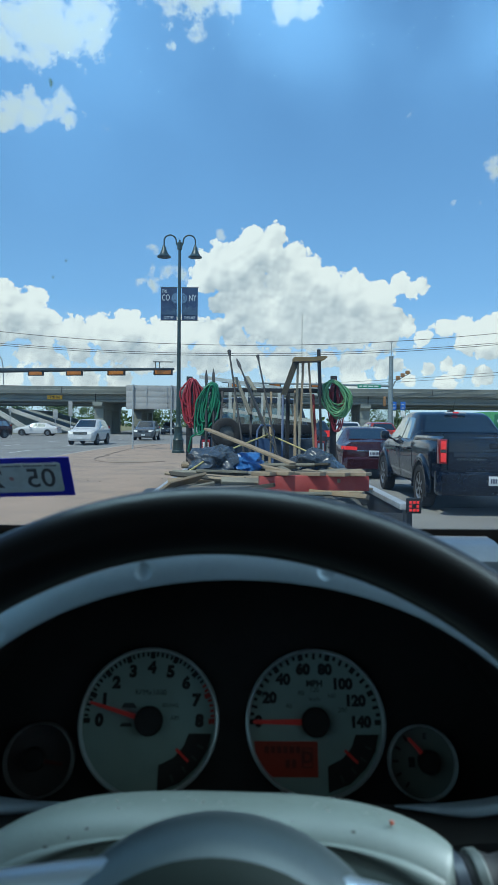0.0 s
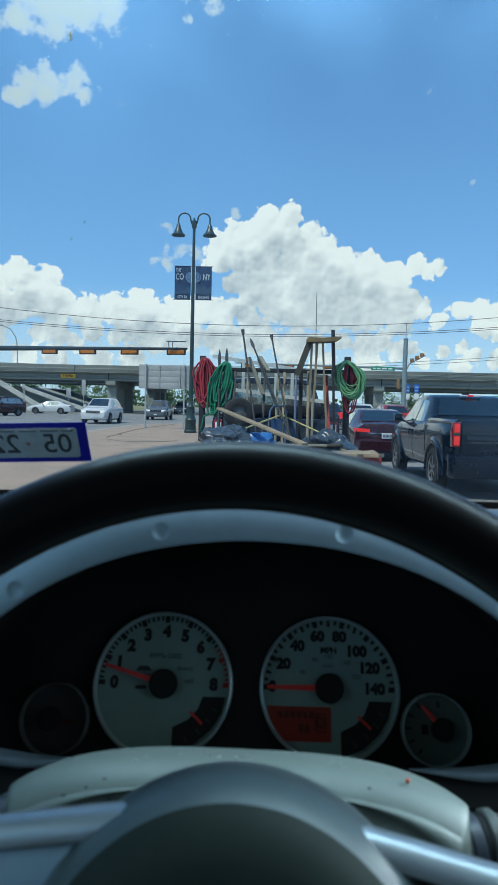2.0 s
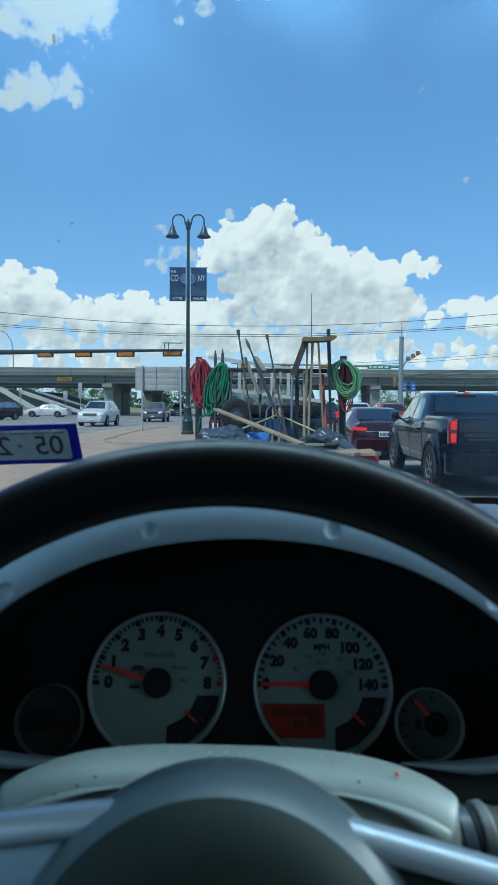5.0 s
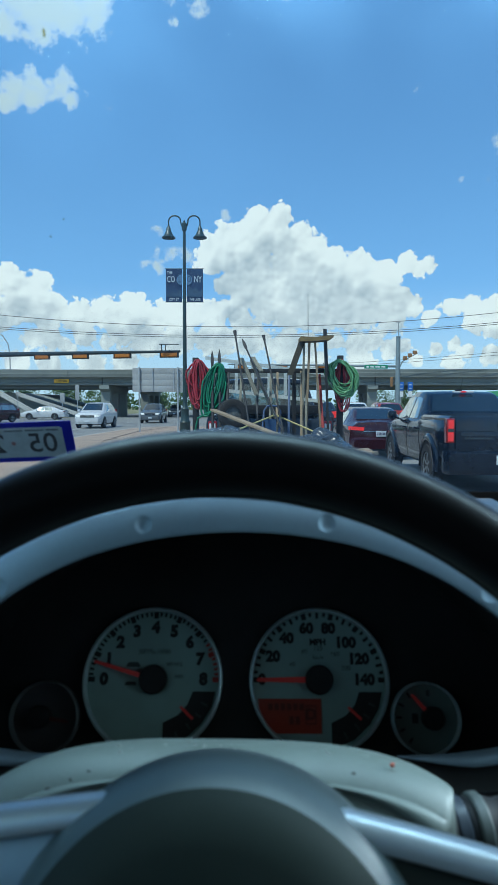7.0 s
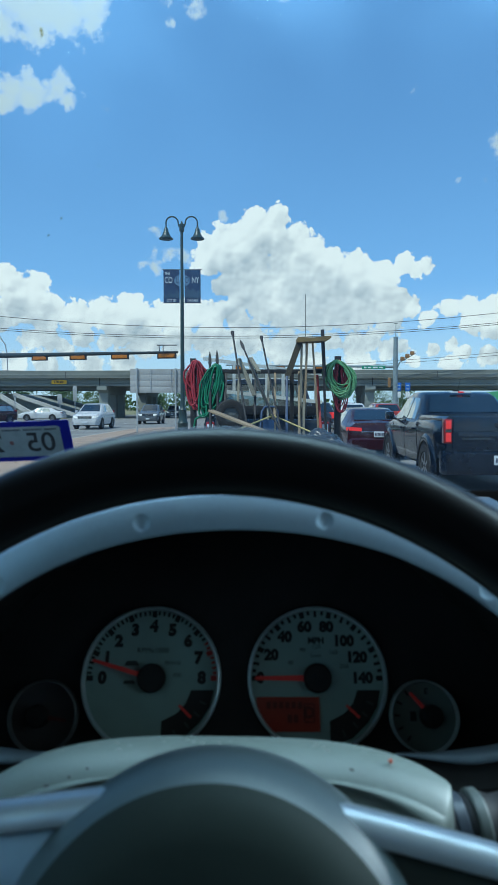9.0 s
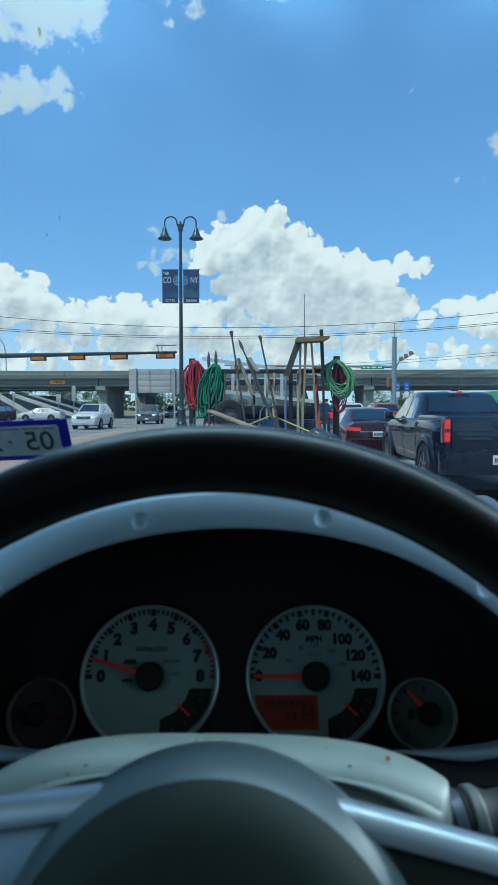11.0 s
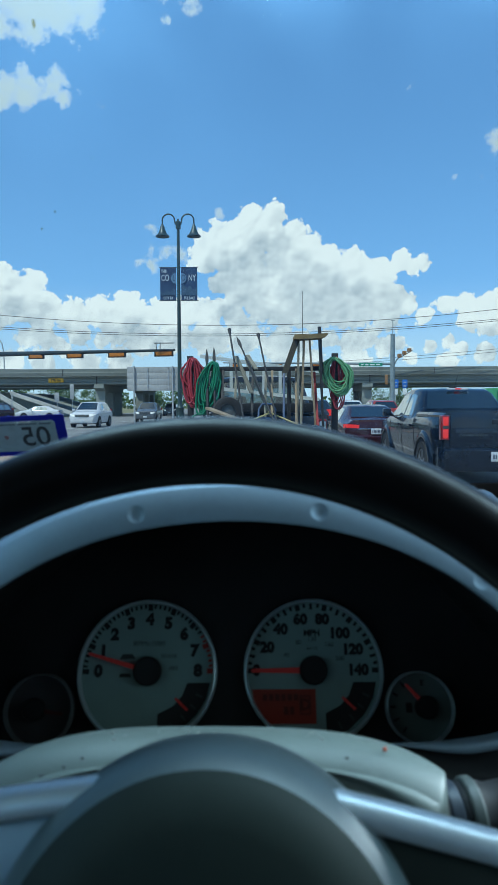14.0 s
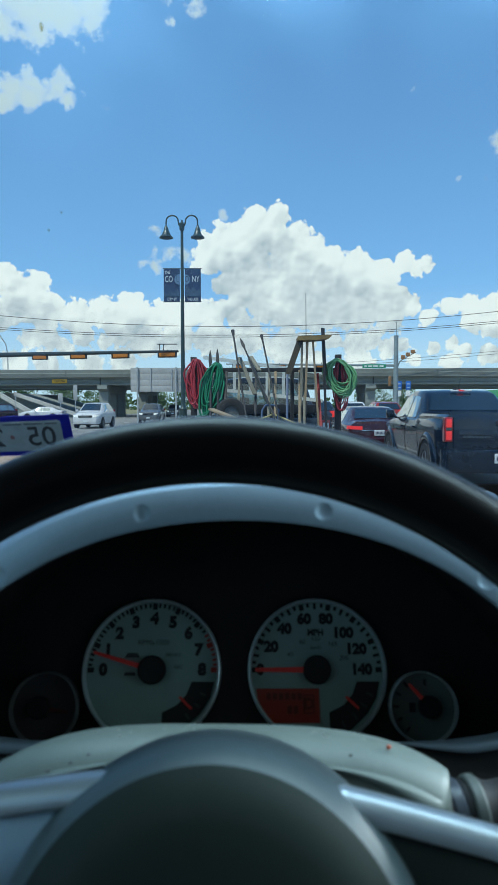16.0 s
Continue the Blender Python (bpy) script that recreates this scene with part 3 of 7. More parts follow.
def instrument_cluster():
    k = thing("instrument_cluster", "black hooded instrument cluster with white-faced dials", "instrument cluster")
    bm = bmesh.new()
    prism(bm, [(-0.215, -0.075), (0.225, -0.075), (0.225, 0.09), (0.12, 0.125), (-0.10, 0.125), (-0.215, 0.09)], -0.012, -0.0065)
    part("panel", bm, M["black_plastic"], k, "matt black dial panel").matrix_world = DIALS
    holder = k
    r = 0.0509
    # rev counter
    g = dial(holder, "rev_counter", 0, 0, r, M["dial"], "round white rev counter dial")
    g.matrix_world = DIALS @ Matrix.Translation((-0.0604, 0, 0))
    for i in range(0, 41):
        a = 180 - i * 4.5
        big = i % 5 == 0
        bm = bmesh.new()
        tick(bm, r * (0.845 if big else 0.875), r * 0.940, a, 0.0036 if big else 0.0017)
        if i > 32:
            part("red_mark", bm, M["print_red"], g, "red zone mark")
        else:
            part("scale_mark", bm, M["print"], g)
    for i in range(9):
        bm = bmesh.new()
        words(bm, str(i), 0.0110, Matrix.Translation(on_dial(r * 0.715, 180 - i * 22.5)), 0.0001, 0.0008)
        part("number", bm, M["print"], g)
    bm = bmesh.new()
    for text, size, x, y in (("RPMx1000", 0.0054, 0.0, 0.0192), ("BRAKE", 0.0040, 0.0150, 0.0105), ("ABS", 0.0040, 0.0185, 0.0020)):
        bm = bmesh.new()
        words(bm, text, size, Matrix.Translation((x, y, -0.0047)), 0.0001)
        part("caption", bm, M["print_grey"], g)
    bm = bmesh.new()
    prism(bm, [(-0.021, 0.0085), (-0.010, 0.0085), (-0.010, 0.0095), (-0.012, 0.012), (-0.019, 0.012)], -0.0048, -0.0045)
    part("warning_symbol", bm, M["print_grey"], g)
    bm = bmesh.new()
    prism(bm, [(-0.021, -0.004), (-0.012, -0.004), (-0.013, -0.0015), (-0.020, -0.0015)], -0.0048, -0.0045)
    part("warning_symbol", bm, M["print_grey"], g)
    sub_gauge(g, r)
    pointer(g, 164, 0.008, 0.0445, 0.0036, 0.0102)
    # speedometer
    g = dial(holder, "speedometer", 0, 0, r, M["dial"], "round white speedometer dial")
    g.matrix_world = DIALS @ Matrix.Translation((0.0603, 0, 0))
    for i in range(0, 29):
        bm = bmesh.new()
        a = 180 - i * 180 / 28
        big = i % 2 == 0
        tick(bm, r * (0.85 if big else 0.88), r * 0.940, a, 0.0036 if i % 4 == 0 else 0.0021)
        part("scale_mark", bm, M["print"], g)
    for i in range(8):
        bm = bmesh.new()
        rr = 0.725 if i < 5 else 0.65
        words(bm, str(20 * i), 0.0101, Matrix.Translation(on_dial(r * rr * (1.12 if i == 0 else 1), 180 - i * 180 / 7)), 0.0001, 0.0007)
        part("number", bm, M["print"], g)
    bm = bmesh.new()
    words(bm, "MPH", 0.0060, Matrix.Translation((0, 0.0262, -0.0047)), 0.0001, 0.0003)
    part("caption", bm, M["print"], g)
    bm = bmesh.new()
    for s, a in (("40", 151), ("80", 117), ("120", 90), ("160", 55), ("200", 22)):
        bm = bmesh.new()
        words(bm, s, 0.0046, Matrix.Translation(on_dial(r * 0.43, a)), 0.0001)
        part("caption", bm, M["print_grey"], g)
    bm = bmesh.new()
    words(bm, "km/h", 0.0040, Matrix.Translation((0, 0.0155, -0.0047)), 0.0001)
    part("caption", bm, M["print_grey"], g)
    sub_gauge(g, r)
    pointer(g, 180, 0.008, 0.0445, 0.0042, 0.0102)
    bm = bmesh.new()
    prism(bm, [(-0.0445, -0.0128), (0.0012, -0.0128), (0.0012, -0.0360), (-0.0330, -0.0360), (-0.0400, -0.0280), (-0.0435, -0.0200)], -0.0049, -0.0043)
    lcd = part("display", bm, M["lcd"], g, "orange lit display")
    bm = bmesh.new()
    for x in (-0.037, -0.0325, -0.028, -0.0235, -0.019, -0.0145):
        bm = bmesh.new()
        box(bm, (x, -0.0205, -0.0043), (x + 0.003, -0.0160, -0.0039))
        part("digit", bm, M["lcd_ink"], lcd)
    for x in (-0.022, -0.0175):
        bm = bmesh.new()
        box(bm, (x, -0.0300, -0.0043), (x + 0.003, -0.0245, -0.0039))
        part("digit", bm, M["lcd_ink"], lcd)
    bm = bmesh.new()
    box(bm, (-0.0105, -0.0300, -0.0043), (-0.0095, -0.0170, -0.0039))
    box(bm, (-0.0035, -0.0300, -0.0043), (-0.0025, -0.0170, -0.0039))
    box(bm, (-0.0095, -0.0300, -0.0043), (-0.0035, -0.0290, -0.0039))
    box(bm, (-0.0095, -0.0180, -0.0043), (-0.0035, -0.0170, -0.0039))
    part("gear_frame", bm, M["lcd_ink"], lcd, "dark display frame")
    bm = bmesh.new()
    words(bm, "D", 0.0105, Matrix.Translation((-0.0065, -0.0235, -0.0041)), 0.0001, 0.0004)
    part("gear_letter", bm, M["lcd_ink"], lcd, "dark gear letter")
    # the two small dials; their faces are darkened copies, shade put into colour
    for name, x, mat, a, off, label in (("temperature_dial", -0.1361, M["dial_deep_shade"], -8, -0.004, "small temperature dial darkened as if in shadow"),
                                        ("fuel_dial", 0.1355, M["dial_shaded"], 132, 0.005, "small white fuel dial")):
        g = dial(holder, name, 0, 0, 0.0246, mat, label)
        g.matrix_world = DIALS @ Matrix.Translation((x, -0.0255, 0))
        s = 1 if off > 0 else -1
        for i in range(5):
            bm = bmesh.new()
            tick(bm, 0.0165, 0.0205, (125 + i * 27) if s > 0 else (70 - i * 27), 0.0014)
            part("scale_mark", bm, M["print"] if s > 0 else M["print_grey"], g)
        bm = bmesh.new()
        words(bm, "E" if s > 0 else "H", 0.0052, Matrix.Translation((0.0035 * s + 0.0, 0.0165, -0.0047)), 0.0001, 0.0002)
        box(bm, (-0.007 * s - 0.0022, -0.0035, -0.0049), (-0.007 * s + 0.0022, 0.0030, -0.0045))
        part("caption", bm, M["print"] if s > 0 else M["print_grey"], g)
        pointer(g, a, 0.004, 0.0205, 0.0032, 0.0078, off)
    # hood: inner tunnel, silver arch with round dimples, outer cowl
    xs = [-0.215 + 0.43 * i / 60 for i in range(61)]

    def strip(prof):
        """prof: (height above the crest along the arch's normal, y)"""
        rows = []
        for x in xs:
            s = (crest(x + 0.001) - crest(x - 0.001)) / 0.002
            n = Vector((-s, 0, 1)).normalized()
            rows.append([Vector((x, y, crest(x))) + n * h for h, y in prof])
        return rows
    bm = bmesh.new()
    front = [(0.0020, 0.3525), (0.0026, 0.3508)] + [(0.0033 + 0.0177 * i / 24, 0.3505 + 0.0050 * (i / 24) ** 2) for i in range(25)] + [(0.0245, 0.361), (0.020, 0.364), (0.003, 0.358)]
    rows = []
    dips = [(x, 0.0112 if abs(x) < 0.1 else 0.0098) for x in (-0.133, -0.0565, 0.0395, 0.1255)]
    for i in range(521):
        x = -0.215 + 0.43 * i / 520
        s = (crest(x + 0.001) - crest(x - 0.001)) / 0.002
        n = Vector((-s, 0, 1)).normalized()
        row = []
        for h, y in front:
            p = Vector((x, y, crest(x))) + n * h
            for dx, dh in dips:
                c = Vector((dx, 0, crest(dx))) + Vector((-(crest(dx + 0.001) - crest(dx - 0.001)) / 0.002, 0, 1)).normalized() * dh
                d = math.hypot(p.x - c.x, p.z - c.z) / 0.0044
                if d < 1 and 0.001 < h < 0.0215:
                    p.y += 0.0014 * (1 - d * d) ** 0.6
            row.append(p)
        rows.append(row)
    loft(bm, rows)
    part("arch_trim", bm, M["silver"], k, "satin silver arch trim with round dimples", 60)
    bm = bmesh.new()
    loft(bm, strip([(0.001, 0.3585), (0.0015, 0.400), (-0.004, 0.44), (-0.012, 0.50), (-0.004, 0.504), (0.004, 0.44), (0.006, 0.400), (0.005, 0.3585)]))
    part("hood_tunnel", bm, M["black_plastic"], k, "black hood lining")
    bm = bmesh.new()
    loft(bm, strip([(0.019, 0.3645), (0.024, 0.372), (0.020, 0.44), (0.004, 0.53), (-0.012, 0.575), (-0.06, 0.58), (-0.06, 0.56), (0.0, 0.50), (0.010, 0.44), (0.008, 0.3645)]))
    part("hood_cowl", bm, M["black_plastic"], k, "black vinyl hood")
    # lower lip and its silver trim on both sides of the column
    for s in (-1, 1):
        bm = bmesh.new()
        pts = [(s * (0.091 + 0.006 * i) - 0.006, 0.362 - 0.00025 * i, 1.2495 + 0.00012 * max(0, i - 4) ** 2, min(1.0, 0.15 + i * 0.12)) for i in range(0, 24)]
        loft(bm, [[(x, y + a * q + 0.004 * (1 - q), z + b * q) for a, b in ((0.0, 0.0022), (-0.0022, 0.0008), (-0.0028, -0.0014), (-0.0022, -0.0032), (0.0, -0.0042), (0.008, -0.002), (0.008, 0.001))] for x, y, z, q in pts])
        part("lower_trim", bm, M["silver"], k, "silver lower lip", 60)
    bm = bmesh.new()
    lip = [(0.370, 1.2480), (0.366, 1.2455), (0.352, 1.235), (0.352, 1.14), (0.44, 1.11), (0.47, 1.15), (0.47, 1.18), (0.42, 1.213)]
    loft(bm, [[(x, y, z + 0.00045 * 69 * max(0, abs(x + 0.006) - 0.11) * 2.2) for y, z in lip] for x in [-0.24 + 0.012 * i for i in range(39)]])
    part("lower_lip", bm, M["black_plastic"], k, "black panel under the dials")
    return k


# ---- steering wheel and column ----
WT, WY = radians(23.48), radians(-1.6)
_fw = Vector((-math.sin(WY), math.cos(WY), 0))
WHEEL = axes((-0.0151, 0.2017, 1.2571), (math.cos(WY), math.sin(WY), 0), _fw * math.sin(WT) + Vector((0, 0, math.cos(WT))),
             -_fw * math.cos(WT) + Vector((0, 0, math.sin(WT))))


def steering_wheel():
    w = thing("steering_wheel", "black leather steering wheel with silver spokes", "steering wheel", WHEEL @ pose(0, 0, 0, 0, 0, -2.5))
    bm = bmesh.new()
    n = 200
    rings = []
    for i in range(n):
        a = 2 * math.pi * i / n
        c, s = math.cos(a), math.sin(a)
        ring = []
        for j in range(32):
            b = 2 * math.pi * j / 32
            rr = 0.1854 + 0.0146 * math.cos(b)
            ring.append((rr * c, rr * s, 0.0146 * math.sin(b)))
        rings.append(ring)
    rings.append(rings[0])
    loft(bm, rings, True, False)
    bmesh.ops.remove_doubles(bm, verts=bm.verts, dist=1e-5)
    part("rim", bm, M["leather"], w, "black leather rim", 60)
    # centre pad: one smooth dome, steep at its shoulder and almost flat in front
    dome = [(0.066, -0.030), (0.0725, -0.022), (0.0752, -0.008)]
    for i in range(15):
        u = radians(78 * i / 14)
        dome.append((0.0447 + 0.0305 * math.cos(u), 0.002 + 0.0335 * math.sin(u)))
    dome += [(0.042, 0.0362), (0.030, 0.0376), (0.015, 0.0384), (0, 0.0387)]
    # the dome is split in two colours: paler outer ring, darker front
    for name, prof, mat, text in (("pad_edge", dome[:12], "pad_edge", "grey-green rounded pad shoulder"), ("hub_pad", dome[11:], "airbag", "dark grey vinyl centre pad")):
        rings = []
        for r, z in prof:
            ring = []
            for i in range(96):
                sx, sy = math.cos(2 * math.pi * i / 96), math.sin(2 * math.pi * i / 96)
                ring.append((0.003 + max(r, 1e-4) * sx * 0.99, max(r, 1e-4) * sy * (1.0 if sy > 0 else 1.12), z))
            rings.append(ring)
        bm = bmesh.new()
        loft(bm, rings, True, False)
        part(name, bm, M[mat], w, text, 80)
    for s in (-1, 1):
        strip, face = [], []
        for i in range(15):
            u = i / 14
            x = 0.036 + 0.140 * u
            top = 0.0618 - 0.0246 * u - 0.006 * u * u
            z = 0.0155 - 0.0165 * u
            strip.append([(0.003 + s * x, top + b, z + c) for b, c in ((-0.001, -0.014), (0.0004, -0.006), (0.0, -0.001), (-0.0022, 0.0022), (-0.0060, 0.0030), (-0.0095, 0.0018), (-0.0105, -0.003), (-0.009, -0.014))])
            h = 0.032 + 0.008 * (1 - u)
            face.append([(0.003 + s * x, top + b, z + c) for b, c in ((-0.0107, -0.014), (-0.0107, -0.0022), (-0.013, -0.0010), (-h, -0.0016), (-h - 0.003, -0.005), (-h - 0.002, -0.014))])
        bm = bmesh.new()
        loft(bm, strip)
        part("spoke", bm, M["spoke"], w, "satin silver spoke", 60)
        bm = bmesh.new()
        loft(bm, face)
        # left silver, right dark: their unequal reflections are put into the colours
        part("spoke_face", bm, M["silver"] if s < 0 else M["airbag"], w, "", 50)
    bm = bmesh.new()
    rows = []
    for i in range(9):
        u = i / 8
        rows.append([(x, -0.060 - 0.115 * u, z - 0.004 * u) for x, z in ((-0.030, -0.006), (-0.026, 0.004), (0.026, 0.004), (0.030, -0.006), (0.026, -0.012), (-0.026, -0.012))])
    loft(bm, rows)
    part("spoke", bm, M["airbag"], w)
    bm = bmesh.new()
    rod(bm, (0, 0, -0.20), (0, 0, -0.028), 0.022, n=24)
    part("shaft", bm, M["black_plastic"], w)


def superring(cx, hw, top, bottom, z, n=64, p=3.2, side=1.0):
    """A closed ring, round-shouldered above and squarer below, in the wheel's own axes."""
    ring = []
    for i in range(n):
        a = 2 * math.pi * i / n
        c, s = math.cos(a), math.sin(a)
        q = p
        x = math.copysign(abs(c) ** (2 / q), c) * hw
        y = math.copysign(abs(s) ** (2 / q), s)
        x = max(-side, min(side, x))
        ring.append(WHEEL @ Vector((cx + x, (top if y > 0 else -bottom) * y, z)))
    return ring


def column_shroud():
    k = thing("column_shroud", "grey plastic steering column shroud with scuffs", "column shroud")
    bm = bmesh.new()
    # top, half width at the sides and depth along the column: from inside the mouth, round the lip, to the dash
    prof = []
    for i in range(19):
        u = radians(-80 + 170 * i / 18)
        prof.append((0.0480 + 0.0240 * math.sin(u), 0.0885 + 0.0140 * math.sin(u), -0.0680 + 0.0240 * math.cos(u)))
    prof += [(0.0725, 0.1032, -0.0720), (0.0727, 0.1035, -0.0820), (0.0722, 0.1045, -0.0900), (0.0700, 0.1060, -0.1080), (0.0670, 0.1080, -0.1400)]
    rings = [superring(0.0, 0.125 * (0.35 + 0.65 * min(1, top / 0.070)), top, 0.060, z, 160, 3.1, side) for top, side, z in prof]
    loft(bm, rings, True, False)
    part("cover", bm, M["shroud"], k, "scuffed grey plastic cover", 70)
    # grime specks and pale scuffs on the cover
    random.seed(21)
    for i in range(34):
        x, dark = random.uniform(-0.085, 0.085), i % 3 == 0
        u = radians(random.uniform(20, 50) if dark else random.uniform(62, 88))
        top, z = 0.0480 + 0.0240 * math.sin(u), -0.0680 + 0.0240 * math.cos(u)
        hw = 0.125 * (0.35 + 0.65 * min(1, top / 0.070))
        y = top * (1 - (abs(x) / hw) ** 3.1) ** (1 / 3.1)
        bm = bmesh.new()
        r = random.uniform(0.0003, 0.0007)
        bmesh.ops.create_icosphere(bm, subdivisions=1, radius=r, matrix=WHEEL @ Matrix.Translation((x, y, z)) @ Matrix.Diagonal((random.uniform(1, 2.2), 1, 0.5, 1)))
        part("speck", bm, M["grime"] if dark else M["scuff"], k)
    u = radians(58)
    bm = bmesh.new()
    bmesh.ops.create_icosphere(bm, subdivisions=2, radius=0.0011, matrix=WHEEL @ Matrix.Translation((0.075, 0.0655, -0.0680 + 0.0240 * math.cos(u))))
    part("speck", bm, M["orange_speck"], k, "small orange speck")
    for s, x in ((1, 0.1016), (-1, -0.1016)):
        bm = bmesh.new()
        m = WHEEL @ Matrix.Translation((x, 0.033, -0.081)) @ pose(0, 0, 0, 0, 90 * s, 0)
        lathe(bm, [(0.0, -0.008), (0.0175, -0.008), (0.0190, 0.0012), (0.0170, 0.0024), (0.016, 0.0), (0.0, 0.0)], 40, m)
        part("boot", bm, M["black_plastic"], k, "black stalk opening")


def stalk(name, label, side):
    k = thing(name, label, "stalk")
    m0 = WHEEL @ Matrix.Translation((0.1016 if side > 0 else -0.1016, 0.035, -0.080)) @ pose(0, 0, 0, 0, 90 * side, 0) @ pose(0, 0, 0, -6 * side, 3, 0)
    bm = bmesh.new()
    lathe(bm, [(0.0, -0.004), (0.0140, -0.004), (0.0140, 0.0028), (0.0, 0.003)], 32, m0)
    part("stem", bm, M["black_plastic"], k)
    for a, b, r in ((0.0025, 0.0090, 0.0152), (0.0122, 0.0180, 0.0160)):
        bm = bmesh.new()
        lathe(bm, [(0.0, a), (r - 0.001, a), (r, a + 0.001), (r, b - 0.001), (r - 0.001, b), (0.0, b)], 40, m0)
        part("collar", bm, M["collar"] if a < 0.01 else M["collar_grey"], k, "blue-black collar" if a < 0.01 else "grey collar")
    bm = bmesh.new()
    lathe(bm, [(0.0, 0.0092), (0.0140, 0.0092), (0.0145, 0.0098), (0.0145, 0.0115), (0.0140, 0.0121), (0.0, 0.0121)], 40, m0)
    part("sleeve", bm, M["black_plastic"], k, "black sleeve between the collars")
    bm = bmesh.new()
    lathe(bm, [(0.0, 0.0182), (0.0145, 0.0182), (0.0125, 0.024), (0.0135, 0.034), (0.0165, 0.040), (0.0170, 0.085), (0.012, 0.090), (0.0, 0.091)], 40, m0)
    knob = part("knob", bm, M["black_plastic"], k, "black switch barrel")
    bm = bmesh.new()
    for i in range(3):
        box(bm, (-0.0178, -0.006 + i * 0.004, 0.044 + i * 0.004), (-0.0168, -0.0045 + i * 0.004, 0.054 + i * 0.004), m0)
    part("marking", bm, M["print_grey"], knob, "pale switch marks")


def registration_sticker():
    ux = Vector((1, 0, 0))
    uy = Vector((0, -0.5, 1)).normalized()
    uz = ux.cross(uy)
    z0 = 1.4205
    m = axes((-0.2038, SCREEN(z0) - 0.003, z0), ux, uy, uz) @ pose(0, 0, 0, 0, 0, 2.5)
    k = thing("registration_sticker", "blue-bordered registration sticker on the windscreen glass", "sticker", m)
    w, h = 0.052, 0.0192
    bm = bmesh.new()
    prism(bm, [(-w, -h), (w, -h), (w, h), (-w, h)], 0.0, 0.0004)
    part("border", bm, M["sticker_blue"], k, "deep blue border")
    bm = bmesh.new()
    prism(bm, [(-w + 0.008, -h + 0.0045), (w - 0.0105, -h + 0.0045), (w - 0.0085, -h + 0.006), (w - 0.0085, h - 0.0065), (w - 0.0105, h - 0.005), (-w + 0.008, h - 0.005)], 0.0005, 0.0008)
    panel = part("panel", bm, M["sticker_white"], k, "pale printed panel")
    bm = bmesh.new()
    flip = Matrix.Diagonal((-1, 1, 1, 1))
    words(bm, "05", 0.0262, Matrix.Translation((0.0250, -0.0015, 0.0010)) @ flip, 0.0001, 0.0002)
    part("lettering", bm, M["sticker_ink"], panel, "mirrored dark numerals")
    bm = bmesh.new()
    words(bm, "22", 0.0262, Matrix.Translation((-0.0200, -0.0015, 0.0010)) @ flip, 0.0001, 0.0002)
    part("lettering", bm, M["sticker_ink"], panel, "mirrored dark numerals")
    bm = bmesh.new()
    prism(bm, [(-0.0017, -0.002), (0.001, -0.0028), (0.0020, 0.0), (0.0, 0.0013), (-0.002, 0.0007)], 0.0009, 0.0011)
    part("mark", bm, M["faded_red"], panel, "faded red mark")
    for x0, x1 in ((0.030, 0.0405), (0.012, 0.028), (-0.006, 0.010), (-0.030, -0.010)):
        bm = bmesh.new()
        box(bm, (x0, 0.0108, 0.0009), (x1, 0.0124, 0.0011))
        part("small_print", bm, M["sticker_print"], panel, "faint line of small print")


def windscreen_dirt():
    """Dried insect marks on the outside of the glass."""
    for x, z, w, h in ((-0.1334, 1.691, 0.0010, 0.0028), (-0.1373, 1.588, 0.0007, 0.0008), (-0.1486, 1.577, 0.0007, 0.0008), (-0.1453, 1.5697, 0.0004, 0.0004), (-0.1058, 1.6199, 0.0004, 0.0005)):
        bm = bmesh.new()
        bmesh.ops.create_icosphere(bm, subdivisions=2, radius=1, matrix=Matrix.Diagonal((w, h, 0.0002, 1)))
        for v in bm.verts:
            v.co.x *= 1 + 0.5 * noise.noise(v.co * 900)
            v.co.y *= 1 + 0.3 * noise.noise(v.co * 700)
        ob = link("insect_mark", bm, M["splat"], None, "", 60)
        ob.matrix_world = axes((x, SCREEN(z) + 0.0058, z), (1, 0, 0), Vector((0, -0.5, 1)).normalized(), Vector((0, -1, -0.5)).normalized())
        tagged(ob, "dried brown insect mark on the windscreen glass", "insect mark", "insect marks")


cabin()
dashboard()
instrument_cluster()
steering_wheel()
column_shroud()
stalk("wiper_stalk", "black wiper stalk beside the steering column", 1)
stalk("indicator_stalk", "black indicator stalk beside the steering column", -1)
registration_sticker()
windscreen_dirt()

# ---- outside: materials ----
M["road"] = surf("worn_concrete_road", (0.215, 0.212, 0.20), 0.85, scale=0.35, grain=14, bump=0.3, depth=0.01, var=0.16)
M["pavers"] = surf("tan_stamped_concrete", (0.315, 0.228, 0.17), 0.9, scale=0.9, grain=12, bump=0.4, depth=0.012, var=0.30, tint=(0.22, 0.175, 0.14))
M["kerb"] = surf("kerb_concrete", (0.38, 0.36, 0.32), 0.9, scale=0.8, grain=20, bump=0.3, depth=0.006)
M["earth"] = surf("dry_grass_ground", (0.16, 0.16, 0.07), 0.95, scale=0.08, grain=2, bump=0.4, depth=0.03, tint=(0.22, 0.18, 0.10))
M["bridge"] = surf("bridge_concrete", (0.225, 0.245, 0.220), 0.9, scale=0.25, grain=6, bump=0.25, depth=0.02, var=0.2, tint=(0.20, 0.20, 0.19))
M["paint_white"] = surf("road_paint", (0.62, 0.62, 0.58), 0.8, scale=2, grain=30, var=0.2, bump=0.1)
M["galv"] = surf("galvanised_steel", (0.42, 0.44, 0.45), 0.5, metal=0.5, scale=3, grain=50, bump=0.05)
